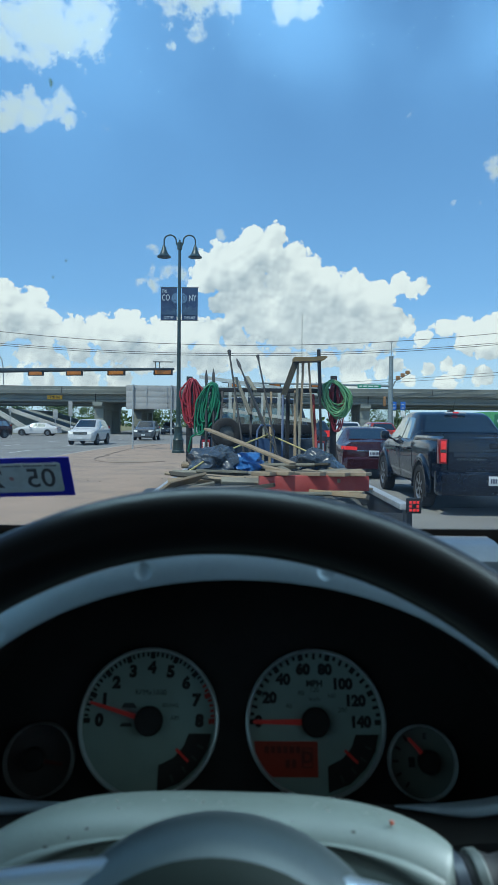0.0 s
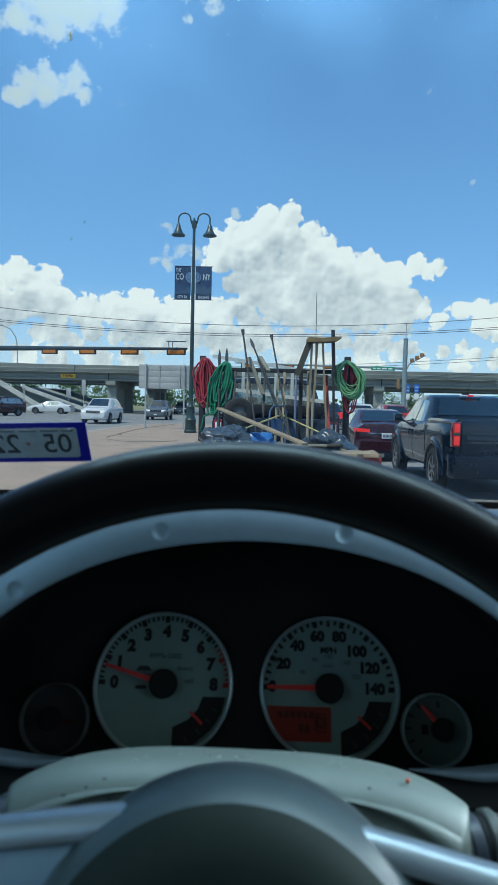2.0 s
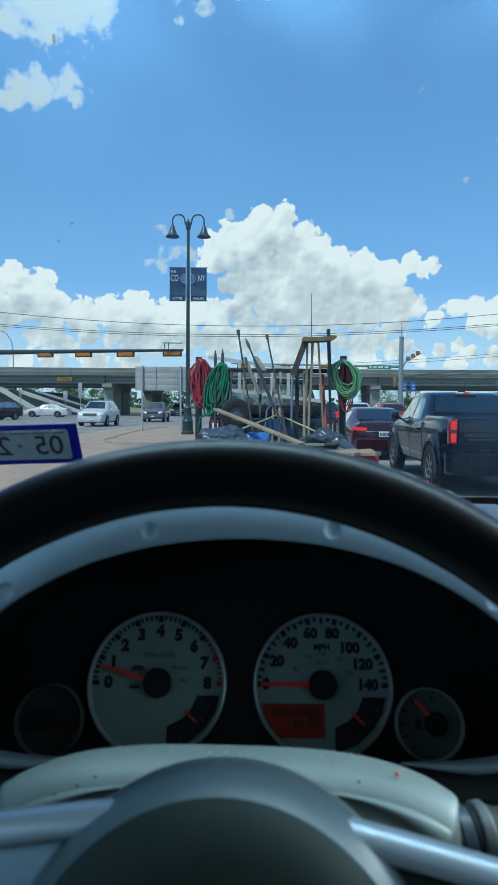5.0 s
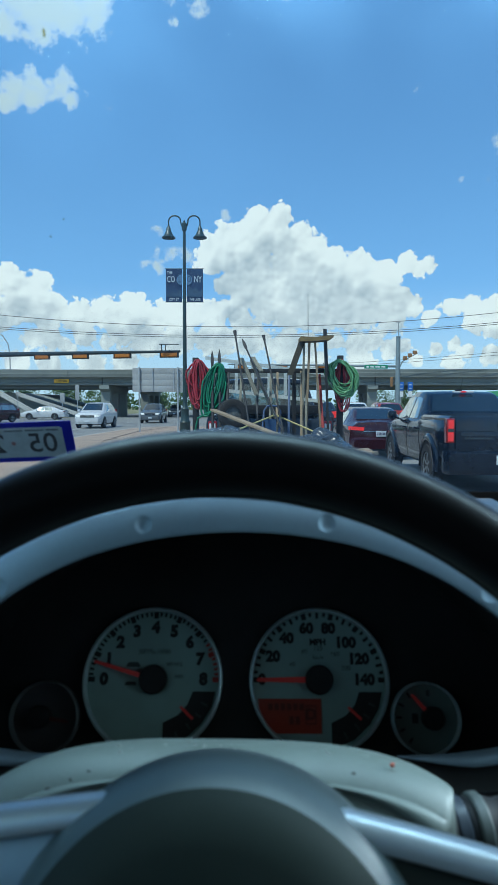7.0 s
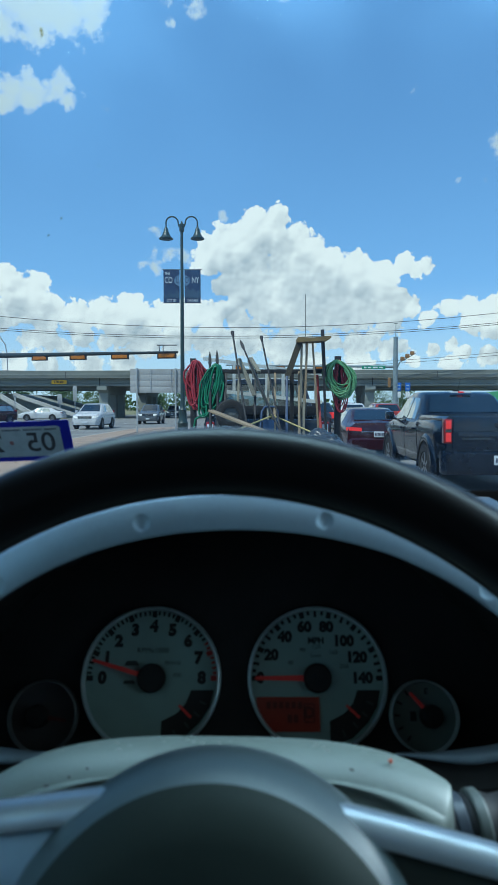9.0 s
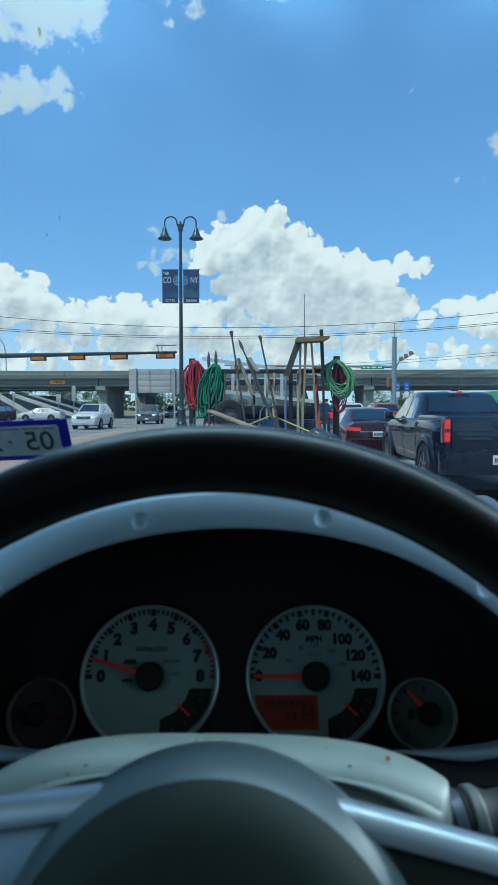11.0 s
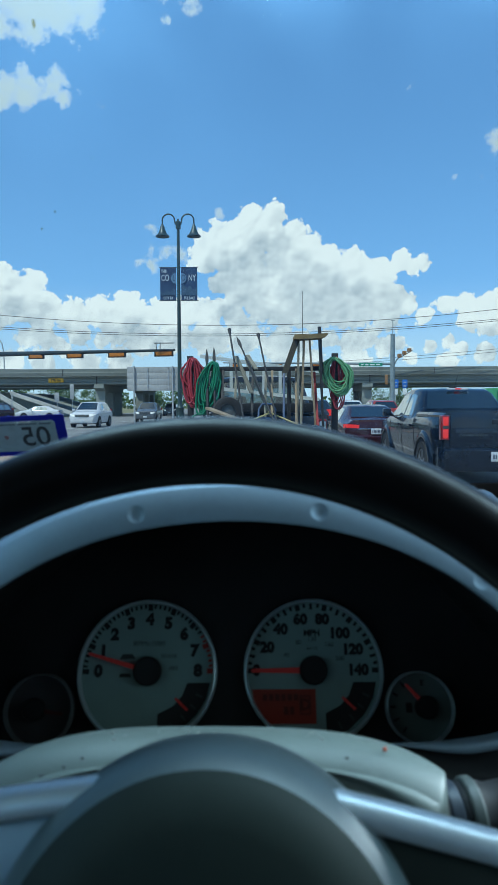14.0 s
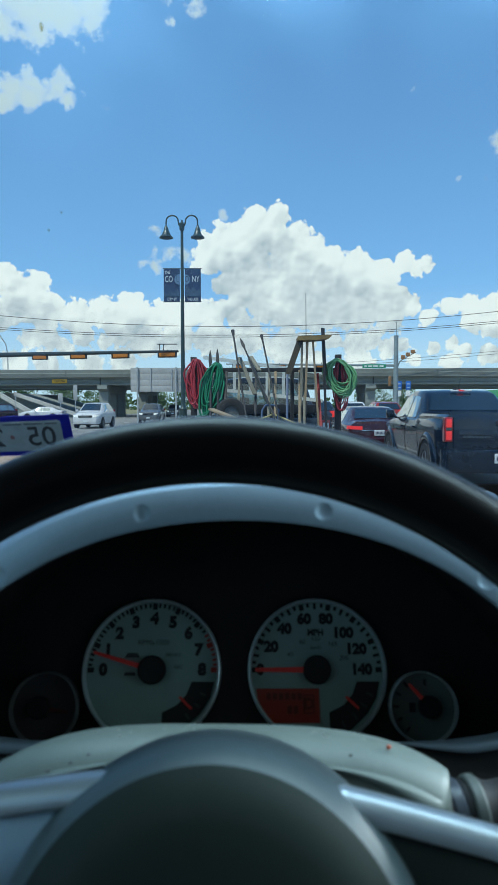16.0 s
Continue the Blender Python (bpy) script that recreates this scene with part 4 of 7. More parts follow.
M["green_pole"] = surf("dark_green_pole_paint", (0.015, 0.035, 0.035), 0.4, scale=4, grain=60, bump=0.05)
M["grey_pole"] = surf("grey_blue_pole_paint", (0.20, 0.25, 0.27), 0.5, scale=3, grain=50, bump=0.05)
M["dark_arm"] = surf("dark_arm_paint", (0.014, 0.024, 0.028), 0.5, scale=3, grain=50, bump=0.05)
M["amber"] = surf("amber_signal_housing", (0.46, 0.15, 0.015), 0.5, scale=6, grain=60, bump=0.03)
M["amber_old"] = surf("faded_signal_housing", (0.30, 0.15, 0.05), 0.6, scale=6, grain=60, bump=0.03, tint=(0.08, 0.06, 0.05), var=0.3)
M["black_metal"] = surf("black_metal", (0.016, 0.017, 0.02), 0.65, scale=5, grain=60, bump=0.05)
M["sign_back"] = surf("bare_aluminium_sign", (0.36, 0.37, 0.37), 0.6, metal=0.2, scale=1.2, grain=30, bump=0.03, var=0.12)
M["sign_yellow"] = surf("yellow_sign", (0.80, 0.42, 0.02), 0.5, bump=0, var=0.08)
M["sign_green"] = surf("green_sign", (0.01, 0.22, 0.13), 0.5, bump=0, var=0.06)
M["sign_blue"] = surf("blue_sign", (0.02, 0.12, 0.45), 0.5, bump=0, var=0.06)
M["white"] = surf("white_paint", (0.72, 0.72, 0.70), 0.4, bump=0.02, var=0.08)
M["banner"] = surf("navy_banner_cloth", (0.010, 0.032, 0.095), 0.8, scale=2, grain=120, bump=0.2, depth=0.002, tint=(0.03, 0.07, 0.15))
M["banner_disc"] = surf("pale_blue_print", (0.10, 0.18, 0.30), 0.8, bump=0.05, var=0.1)
M["banner_shade"] = surf("dark_banner_print", (0.035, 0.075, 0.14), 0.8, bump=0.05, var=0.15)
M["banner_ink"] = surf("pale_banner_print", (0.42, 0.47, 0.52), 0.8, bump=0, var=0.06)
M["cable"] = surf("black_cable", (0.02, 0.02, 0.022), 0.6, bump=0)
M["leaf"] = surf("tree_leaves", (0.055, 0.11, 0.03), 0.6, scale=0.8, grain=6, bump=0.1, var=0.3, tint=(0.09, 0.13, 0.03))
M["bark"] = surf("bark", (0.10, 0.075, 0.05), 0.9, scale=3, grain=30, bump=0.5, depth=0.02)
M["tyre"] = surf("tyre_rubber", (0.018, 0.018, 0.019), 0.8, scale=6, grain=80, bump=0.2, depth=0.003)
M["alloy"] = surf("alloy_wheel", (0.26, 0.27, 0.28), 0.4, metal=0.8, bump=0.02, scale=8, var=0.1)
M["car_glass"] = surf("dark_car_glass", (0.008, 0.016, 0.024), 0.05, bump=0, var=0.1, scale=1.5, rvar=0.03, coat=0.5, spec=1.0)
M["clear_pane"] = pane_glass("tinted_cab_glass", (0.62, 0.70, 0.72), 0.10)
# pale metallic panes stand in for daylight seen through the solid car bodies
M["side_pane"] = surf("reflecting_side_glass", (0.42, 0.47, 0.46), 0.06, metal=0.75, bump=0, var=0.1, scale=1.5, rvar=0.03)
M["tail_lit"] = glow("tail_lamp_lit", (1.0, 0.045, 0.04), 0.42, (0.40, 0.012, 0.012))
M["tail"] = surf("red_lamp_lens", (0.22, 0.008, 0.010), 0.15, bump=0, var=0.1, coat=0.6)
M["headlamp"] = surf("headlamp_lens", (0.6, 0.62, 0.64), 0.12, bump=0, var=0.1, coat=0.6)
M["head_lit"] = glow("headlamp_lit", (1.0, 0.97, 0.9), 0.35, (0.7, 0.7, 0.7))
M["plate"] = surf("number_plate", (0.55, 0.58, 0.60), 0.4, bump=0, var=0.06)
M["plate_ink"] = surf("plate_ink", (0.04, 0.05, 0.09), 0.5, bump=0, var=0.05)
M["chrome"] = surf("chrome", (0.7, 0.7, 0.7), 0.12, metal=1.0, bump=0, var=0.05)


def paint(name, color, coat=0.6, spec=0.15):
    return surf(name, color, 0.25, metal=0.0, spec=spec, scale=1.5, grain=30, bump=0, coat=coat, var=0.08)


# ---- ground, road, median ----
def ground():
    bm = bmesh.new()
    box(bm, (-2400, -600, -1.0), (2400, 2600, -0.012))
    tagged(link("ground", bm, M["earth"]), "dry grassy ground reaching the horizon", "ground", kind="structure")
    bm = bmesh.new()
    n = 0
    prism(bm, [(-26, -60), (16, -60), (16, 52), (140, 52), (140, 82), (20, 82), (20, 420), (-24, 420), (-24, 82), (-160, 82), (-160, 50), (-26, 50)], -0.4, 0.0)
    road = tagged(link("road", bm, M["road"]), "pale worn concrete road with joints", "road", kind="structure")
    # sawn joints and lane paint
    joint = surf("joint_sealant", (0.045, 0.045, 0.045), 0.9, bump=0)
    for x in (2.15, 5.6, 9.1, -11.3, -14.9, -18.5):
        bm = bmesh.new()
        box(bm, (x - 0.012, -20, 0.004), (x + 0.012, 120, 0.0055))
        tagged(link("joint", bm, joint, road), kind="structure")
    for i in range(16):
        bm = bmesh.new()
        box(bm, (-1.4, 2.5 + i * 4.6, 0.006), (12.7, 2.515 + i * 4.6, 0.0075))
        link("joint", bm, joint, road)
    for x in (5.75, 9.3):
        for i in range(9):
            bm = bmesh.new()
            box(bm, (x - 0.06, 3 + i * 9, 0.0085), (x + 0.06, 6 + i * 9, 0.0105))
            link("lane_line", bm, M["paint_white"], road, "white lane dash")
    bm = bmesh.new()
    box(bm, (2.25, -10, 0.0085), (2.37, 44, 0.0105))
    link("lane_line", bm, M["paint_white"], road, "solid white lane line")
    for x in (-11.2, -14.8):
        for i in range(9):
            bm = bmesh.new()
            box(bm, (x - 0.06, 4 + i * 9, 0.0085), (x + 0.06, 7 + i * 9, 0.0105))
            link("lane_line", bm, M["paint_white"], road, "white lane dash")
    bm = bmesh.new()
    box(bm, (2.4, 46.0, 0.0085), (12.8, 46.5, 0.0105))
    link("stop_line", bm, M["paint_white"], road, "white stop line")

    # median with a rounded nose, its kerb a real step
    def outline(g):
        return [(-1.55 - g, -40), (-1.55 - g, 39 - g), (-2.2 - g, 42 - g), (-4.4, 43.6 - g), (-6.4 + g, 42 - g), (-7.3 + g, 39 - g), (-7.55 + g, 30), (-7.55 + g, -40)]
    bm = bmesh.new()
    prism(bm, outline(0.0), 0.0, 0.145)
    kerb = tagged(link("kerb", bm, M["kerb"]), "pale concrete kerb round the median", "kerb", kind="structure")
    bm = bmesh.new()
    prism(bm, outline(0.16), 0.1455, 0.150)
    med = tagged(link("median", bm, M["pavers"]), "tan stamped concrete median with dust", "median", kind="structure")
    seam = surf("median_seam", (0.19, 0.15, 0.12), 0.95, bump=0)
    for pts in ([(-5.6 + 1.6 * (1 - math.cos(a)), 25 - 3.4 * math.sin(a)) for a in [math.pi * i / 20 - 0.4 for i in range(19)]],
                [(-5.7, 26.5), (-5.9, 34), (-5.2, 41)]):
        bm = bmesh.new()
        tube(bm, [(x, y, 0.150) for x, y in pts], 0.022, 6)
        link("seam", bm, seam, med)
    random.seed(7)
    bm = bmesh.new()
    for _ in range(220):
        x, y, r = random.uniform(-7.2, -1.8), random.uniform(4, 41), random.uniform(0.008, 0.04)
        bmesh.ops.create_icosphere(bm, subdivisions=1, radius=r, matrix=Matrix.Translation((x, y, 0.151)) @ Matrix.Diagonal((1, random.uniform(0.5, 1.4), 0.5, 1)))
    tagged(link("gravel", bm, M["pavers"]), "loose grit and crumbs on the median", "gravel", kind="stuff")
    bm = bmesh.new()
    prism(bm, [(13.0, -60), (17.5, -60), (17.5, 50), (13.0, 50)], 0.0, 0.15)
    tagged(link("pavement", bm, M["kerb"]), "concrete pavement along the road", "pavement", kind="structure")


# ---- overpass ----
def overpass():
    k = thing("overpass", "weathered concrete road overpass on column bents", "bridge", pose(0, 84, 0, 0, 0, -2.6))
    M["bridge_rail"] = surf("parapet_concrete", (0.155, 0.170, 0.155), 0.9, scale=0.3, grain=6, bump=0.2, depth=0.02, var=0.25)

    def beam(name, prof, y, mat, label=""):
        bm = bmesh.new()
        loft(bm, [[(x, y + a, b) for a, b in prof] for x in (-190, 190)])
        return part(name, bm, mat, k, label, 20)
    rail = [(0, 5.35), (-0.02, 5.75), (0.08, 5.85), (0.12, 6.26), (0.30, 6.26), (0.36, 5.35)]
    girder = [(0.55, 4.25), (0.50, 4.45), (0.80, 4.62), (0.80, 5.02), (0.45, 5.12), (0.45, 5.27), (1.55, 5.27), (1.55, 5.12), (1.20, 5.02), (1.20, 4.62), (1.50, 4.45), (1.45, 4.25)]
    for base in (0, 15.5):
        beam("parapet", rail, base, M["bridge_rail"], "grey concrete parapet")
        beam("parapet", [(11.5 - a, b) for a, b in rail], base, M["bridge_rail"])
        beam("deck", [(0, 5.28), (0, 5.345), (11.5, 5.345), (11.5, 5.28)], base, M["bridge"], "concrete deck slab")
        for i in range(5):
            beam("girder", girder, base + i * 2.25, M["bridge"], "long concrete girder")
        for bx in (-89, -54, -19.3, 15.6, 50, 85):
            x = bx + (1.9 if base else 0)
            bm = bmesh.new()
            loft(bm, [[(x + a, base + y, z) for a in (-0.65,) for y, z in ((0.2, 3.75), (1.3, 3.25), (10.2, 3.25), (11.3, 3.75), (11.3, 4.24), (0.2, 4.24))],
                      [(x + a, base + y, z) for a in (0.65,) for y, z in ((0.2, 3.75), (1.3, 3.25), (10.2, 3.25), (11.3, 3.75), (11.3, 4.24), (0.2, 4.24))]])
            part("bent_cap", bm, M["bridge"], k, "concrete bent cap", 20)
            for y in (0.9, 5.2, 9.5):
                bm = bmesh.new()
                box(bm, (x - 0.6, base + y, -0.3), (x + 0.6, base + y + 1.15, 3.4), bevel=0.06)
                part("column", bm, M["bridge"], k, "square concrete column", 30)
    for x in range(-60, 61, 12):
        bm = bmesh.new()
        box(bm, (x - 0.03, -0.045, 5.36), (x + 0.03, 0.0, 6.24))
        part("joint", bm, M["black_metal"], k)
    for x in (-19.6, 15.9):
        bm = bmesh.new()
        box(bm, (x - 0.06, 0.40, 4.30), (x + 0.06, 0.46, 5.26))
        part("joint", bm, M["black_metal"], k)
    # headroom plate on the first girder
    bm = bmesh.new()
    box(bm, (-26.0, 0.36, 4.52), (-24.0, 0.42, 5.05), bevel=0.01)
    plate = part("headroom_sign", bm, M["sign_yellow"], k, "yellow headroom sign")
    bm = bmesh.new()
    words(bm, "17ft 0in", 0.46, pose(-25.0, 0.35, 4.79, 90, 0, 0), 0.004, 0.008)
    part("lettering", bm, M["print"], plate)
    # sloped paving deep under the deck, and two sunlit rails of the ramp in front of it
    bm = bmesh.new()
    loft(bm, [[(-60, y, 0), (-60, y, 3.9), (-34, y, 3.4), (-24.5, y, 0.5), (-23.6, y, 0.0)] for y in (6.0, 26)])
    part("slope_paving", bm, M["bridge"], k, "sloped concrete paving", 20)
    M["pale_rail"] = surf("pale_rail_concrete", (0.46, 0.45, 0.41), 0.9, scale=0.4, grain=8, bump=0.2, depth=0.01, var=0.2)
    for y0, x0, z0, x1, z1, t in ((-7.4, -44.0, 11.3, -25.0, 0.0, 0.62), (-3.4, -29.6, 3.35, -21.6, 0.25, 0.50)):
        bm = bmesh.new()
        loft(bm, [[(x0, y, z0 - t), (x0, y, z0), (x1, y, z1 + t * 0.9), (x1, y, z1 - t * 0.1)] for y in (y0, y0 + 0.3)])
        part("wing_rail", bm, M["pale_rail"], k, "pale sloping ramp rail", 20)
    bm = bmesh.new()
    loft(bm, [[(x, y, z) for y, z in ((-0.6, 0.0), (-0.6, 1.1), (-0.35, 1.1), (-0.3, 0.0))] for x in (-60, -25.0)])
    part("low_wall", bm, M["bridge"], k, "low concrete barrier", 20)


# ---- street furniture ----
def lamp_post():
    k = thing("street_lamp", "dark green twin-arm street lamp with bell shades", "street lamp", pose(-3.0, 29.4, 0.15))
    bm = bmesh.new()
    lathe(bm, [(0.0, 0.0), (0.29, 0.0), (0.29, 0.10), (0.25, 0.14), (0.235, 0.55), (0.26, 0.60), (0.20, 0.70), (0.17, 1.15), (0.19, 1.20), (0.115, 1.28), (0.100, 1.5), (0.062, 9.30), (0.0, 9.31)], 24)
    part("pole", bm, M["green_pole"], k, "tapered dark green pole", 40)
    bm = bmesh.new()
    lathe(bm, [(0.0, 9.22), (0.10, 9.26), (0.115, 9.30), (0.115, 9.56), (0.085, 9.60), (0.04, 9.64), (0.045, 9.69), (0.0, 9.73)], 20)
    part("finial", bm, M["green_pole"], k)
    for s in (-1, 1):
        bm = bmesh.new()
        pts = [(s * 0.11, 0, 9.45), (s * 0.15, 0, 9.60)] + [(s * (0.43 - 0.27 * math.cos(a)), 0, 9.66 + 0.26 * math.sin(a)) for a in [math.pi * i / 14 for i in range(15)]] + [(s * 0.70, 0, 9.50)]
        tube(bm, pts, 0.034, 10)
        part("arm", bm, M["green_pole"], k, "curved lamp arm", 60)
        bm = bmesh.new()
        lathe(bm, [(0.0, 9.48), (0.045, 9.48), (0.06, 9.40), (0.10, 9.36), (0.105, 9.26), (0.14, 9.20), (0.175, 9.10), (0.235, 9.01), (0.31, 8.95), (0.31, 8.92), (0.22, 8.99), (0.0, 9.08)], 28,
              Matrix.Translation((s * 0.70, 0, 0)))
        shade = part("shade", bm, M["green_pole"], k, "dark bell-shaped shade", 50)
        bm = bmesh.new()
        lathe(bm, [(0.0, 8.97), (0.20, 8.97), (0.16, 8.91), (0.0, 8.88)], 20, Matrix.Translation((s * 0.70, 0, 0)))
        part("lens", bm, M["print_grey"], shade)
        x0, x1 = (0.11, 0.83) if s > 0 else (-0.83, -0.11)
        for z in (7.56, 6.06):
            bm = bmesh.new()
            rod(bm, (s * 0.05, 0, z), (s * 0.88, 0, z), 0.014, n=8)
            part("banner_arm", bm, M["green_pole"], k)
        bm = bmesh.new()
        rows = []
        for i in range(13):
            u = i / 12
            z = 6.07 + 1.48 * u
            rows.append([(x0 + (x1 - x0) * j / 8, 0.02 * math.sin(j * 0.8 + u * 2) * math.sin(math.pi * u), z) for j in range(9)] +
                        [(x0 + (x1 - x0) * j / 8, 0.006 + 0.02 * math.sin(j * 0.8 + u * 2) * math.sin(math.pi * u), z) for j in range(8, -1, -1)])
        loft(bm, rows)
        b = part("banner", bm, M["banner"], k, "navy city banner with pale lettering", 60)
        bm = bmesh.new()
        o = [(s * 0.11, 7.30)] + [(s * 0.11 + s * 0.24 * math.sin(a), 7.06 + 0.24 * math.cos(a)) for a in [math.pi * i / 16 for i in range(17)]]
        prism(bm, o, 0.026, 0.028, pose(0, 0, 0, 90, 0, 0))
        part("disc", bm, M["banner_disc"], b, "pale printed half disc")
        xm = (x0 + x1) / 2
        lines = (("THE", 0.19, -0.19, 7.37, 0.7), ("CO", 0.40, -0.13, 7.07, 0.60), ("CITY BY", 0.18, 0.0, 6.17, 0.68)) if s < 0 else (("NY", 0.40, 0.13, 7.07, 0.62), ("THE LAKE", 0.18, 0.0, 6.17, 0.62))
        for text, size, dx, z, thin in lines:
            bm = bmesh.new()
            words(bm, text, size, pose(xm + dx, -0.031, z, 90, 0, 0) @ Matrix.Diagonal((thin, 1, 1, 1)), 0.001, 0.004)
            part("lettering", bm, M["banner_ink"], b)
        bm = bmesh.new()
        words(bm, "L" if s < 0 else "O", 0.40, pose(s * 0.21, -0.031, 7.07, 90, 0, 0) @ Matrix.Diagonal((0.6, 1, 1, 1)), 0.001, 0.002)
        part("lettering", bm, M["banner_shade"], b)
        bm = bmesh.new()
        o = [(x0 + 0.02, 6.30), (x1 - 0.02, 6.30)] + [(x1 - 0.02 - (x1 - x0 - 0.04) * i / 8, 6.52 + 0.10 * math.sin(i * 1.9 + s) + 0.04 * i * (0.5 if s > 0 else -0.5) + 0.06) for i in range(9)]
        prism(bm, o, 0.026, 0.028, pose(0, 0, 0, 90, 0, 0))
        part("skyline", bm, M["banner_shade"], b, "dark printed shoreline")
    k.scale = (1, 1, 0.987)


def signal_head(parent, m, w=1.42, h=0.46):
    g = new("signal_head")
    g.parent = parent
    g.matrix_world = m
    tagged(g, "amber horizontal signal head with black backplate")
    bm = bmesh.new()
    box(bm, (-w / 2, -0.02, -h / 2), (w / 2, 0.02, h / 2), bevel=0.008)
    part("backplate", bm, M["black_metal"], g, "black backplate")
    bm = bmesh.new()
    box(bm, (-w / 2 + 0.09, -0.20, -h / 2 + 0.07), (w / 2 - 0.09, -0.022, h / 2 - 0.07), bevel=0.03)
    part("housing", bm, M["amber"], g, "amber housing")
    bm = bmesh.new()
    box(bm, (-0.04, -0.06, h / 2 - 0.02), (0.04, -0.02, h / 2 + 0.12))
    part("bracket", bm, M["black_metal"], g)
    # frame of the backplate; its deeper top bar takes in the arm's shadow
    bm = bmesh.new()
    for x0, x1, z0, z1 in ((-w / 2, w / 2, h / 2 - 0.10, h / 2), (-w / 2, w / 2, -h / 2, -h / 2 + 0.055), (-w / 2, -w / 2 + 0.07, -h / 2 + 0.055, h / 2 - 0.10), (w / 2 - 0.07, w / 2, -h / 2 + 0.055, h / 2 - 0.10)):
        box(bm, (x0, -0.215, z0), (x1, -0.022, z1))
    part("visor", bm, M["black_metal"], g, "black visor frame")


def signal_masts():
    k = thing("signal_mast", "dark signal mast arm with four amber signal heads", "traffic signal", group="signal masts")
    a, b = Vector((-29, 64.2, 6.45)), Vector((-5.25, 47.9, 5.50))
    bm = bmesh.new()
    rod(bm, a, b, 0.27, 0.085, 14)
    part("arm", bm, M["dark_arm"], k, "tapered dark mast arm", 50)
    bm = bmesh.new()
    lathe(bm, [(0, 0), (0.34, 0), (0.34, 0.06), (0.23, 0.10), (0.17, 6.7), (0, 6.75)], 20, Matrix.Translation((-29, 64.2, 0)))
    part("pole", bm, M["dark_arm"], k, "", 50)
    for x, drop in ((-6.05, 0.24), (-10.05, 0.26), (-14.05, 0.27), (-18.1, 0.28)):
        u = (x - a.x) / (b.x - a.x)
        p = a.lerp(b, u)
        signal_head(k, pose(p.x, p.y - 0.14, p.z - drop, 0, 0, -12))
    bm = bmesh.new()
    box(bm, (-6.75, 47.8, 5.98), (-5.30, 47.9, 6.04))
    rod(bm, (-6.3, 47.9, 5.5), (-6.3, 47.9, 6.0), 0.03)
    rod(bm, (-6.6, 48.1, 5.5), (-6.6, 47.9, 6.0), 0.03)
    part("detector", bm, M["dark_arm"], k, "detector bar")
    # far side
    k = thing("signal_mast", "grey-blue signal mast with street name sign", "traffic signal", group="signal masts")
    px, py = 15.05, 67
    bm = bmesh.new()
    lathe(bm, [(0, 0), (0.40, 0), (0.40, 0.08), (0.27, 0.12), (0.22, 8.55), (0.25, 8.56), (0.25, 8.66), (0, 8.7)], 20, Matrix.Translation((px, py, 0)))
    part("pole", bm, M["grey_pole"], k, "grey-blue pole", 50)
    bm = bmesh.new()
    rod(bm, (px, py, 8.6), (px, py, 10.1), 0.035)
    rod(bm, (px - 0.2, py, 10.05), (px + 0.2, py, 10.05), 0.035)
    part("antenna", bm, M["grey_pole"], k)
    bm = bmesh.new()
    rod(bm, (px, py, 5.62), (-2.5, 70, 6.0), 0.14, 0.07, 12)
    part("arm", bm, M["grey_pole"], k, "tapered mast arm", 50)
    for x in (-1.2, 3.2, 7.6):
        signal_head(k, pose(x, 68.2 + (px - x) * 0.1, 5.70, 0, 0, 4), 1.25, 0.46)
    bm = bmesh.new()
    box(bm, (11.6, 66.9, 5.36), (14.0, 66.94, 5.74), bevel=0.008)
    s = part("street_sign", bm, M["sign_green"], k, "green street name sign")
    for i, (x, w) in enumerate(((11.8, 0.25), (12.2, 0.35), (12.7, 0.5), (13.35, 0.4))):
        bm = bmesh.new()
        box(bm, (x, 66.885, 5.48), (x + w, 66.895, 5.62))
        part("bar", bm, M["white"], s)
    bm = bmesh.new()
    box(bm, (14.22, 66.5, 3.5), (14.50, 66.8, 4.5), bevel=0.04)
    part("walk_signal", bm, M["amber_old"], k, "amber upright signal")
    for i in range(3):
        bm = bmesh.new()
        box(bm, (15.55 + i * 0.5, 66.8, 6.25 + i * 0.30), (15.95 + i * 0.5, 67.1, 6.65 + i * 0.28), bevel=0.04)
        part("side_signal", bm, M["amber_old"], k, "weathered amber side signal")
    bm = bmesh.new()
    rod(bm, (15.1, 67, 5.2), (15.5, 67, 6.1), 0.07)
    rod(bm, (15.5, 67, 6.1), (17.1, 67, 7.0), 0.05)
    part("side_arm", bm, M["grey_pole"], k)


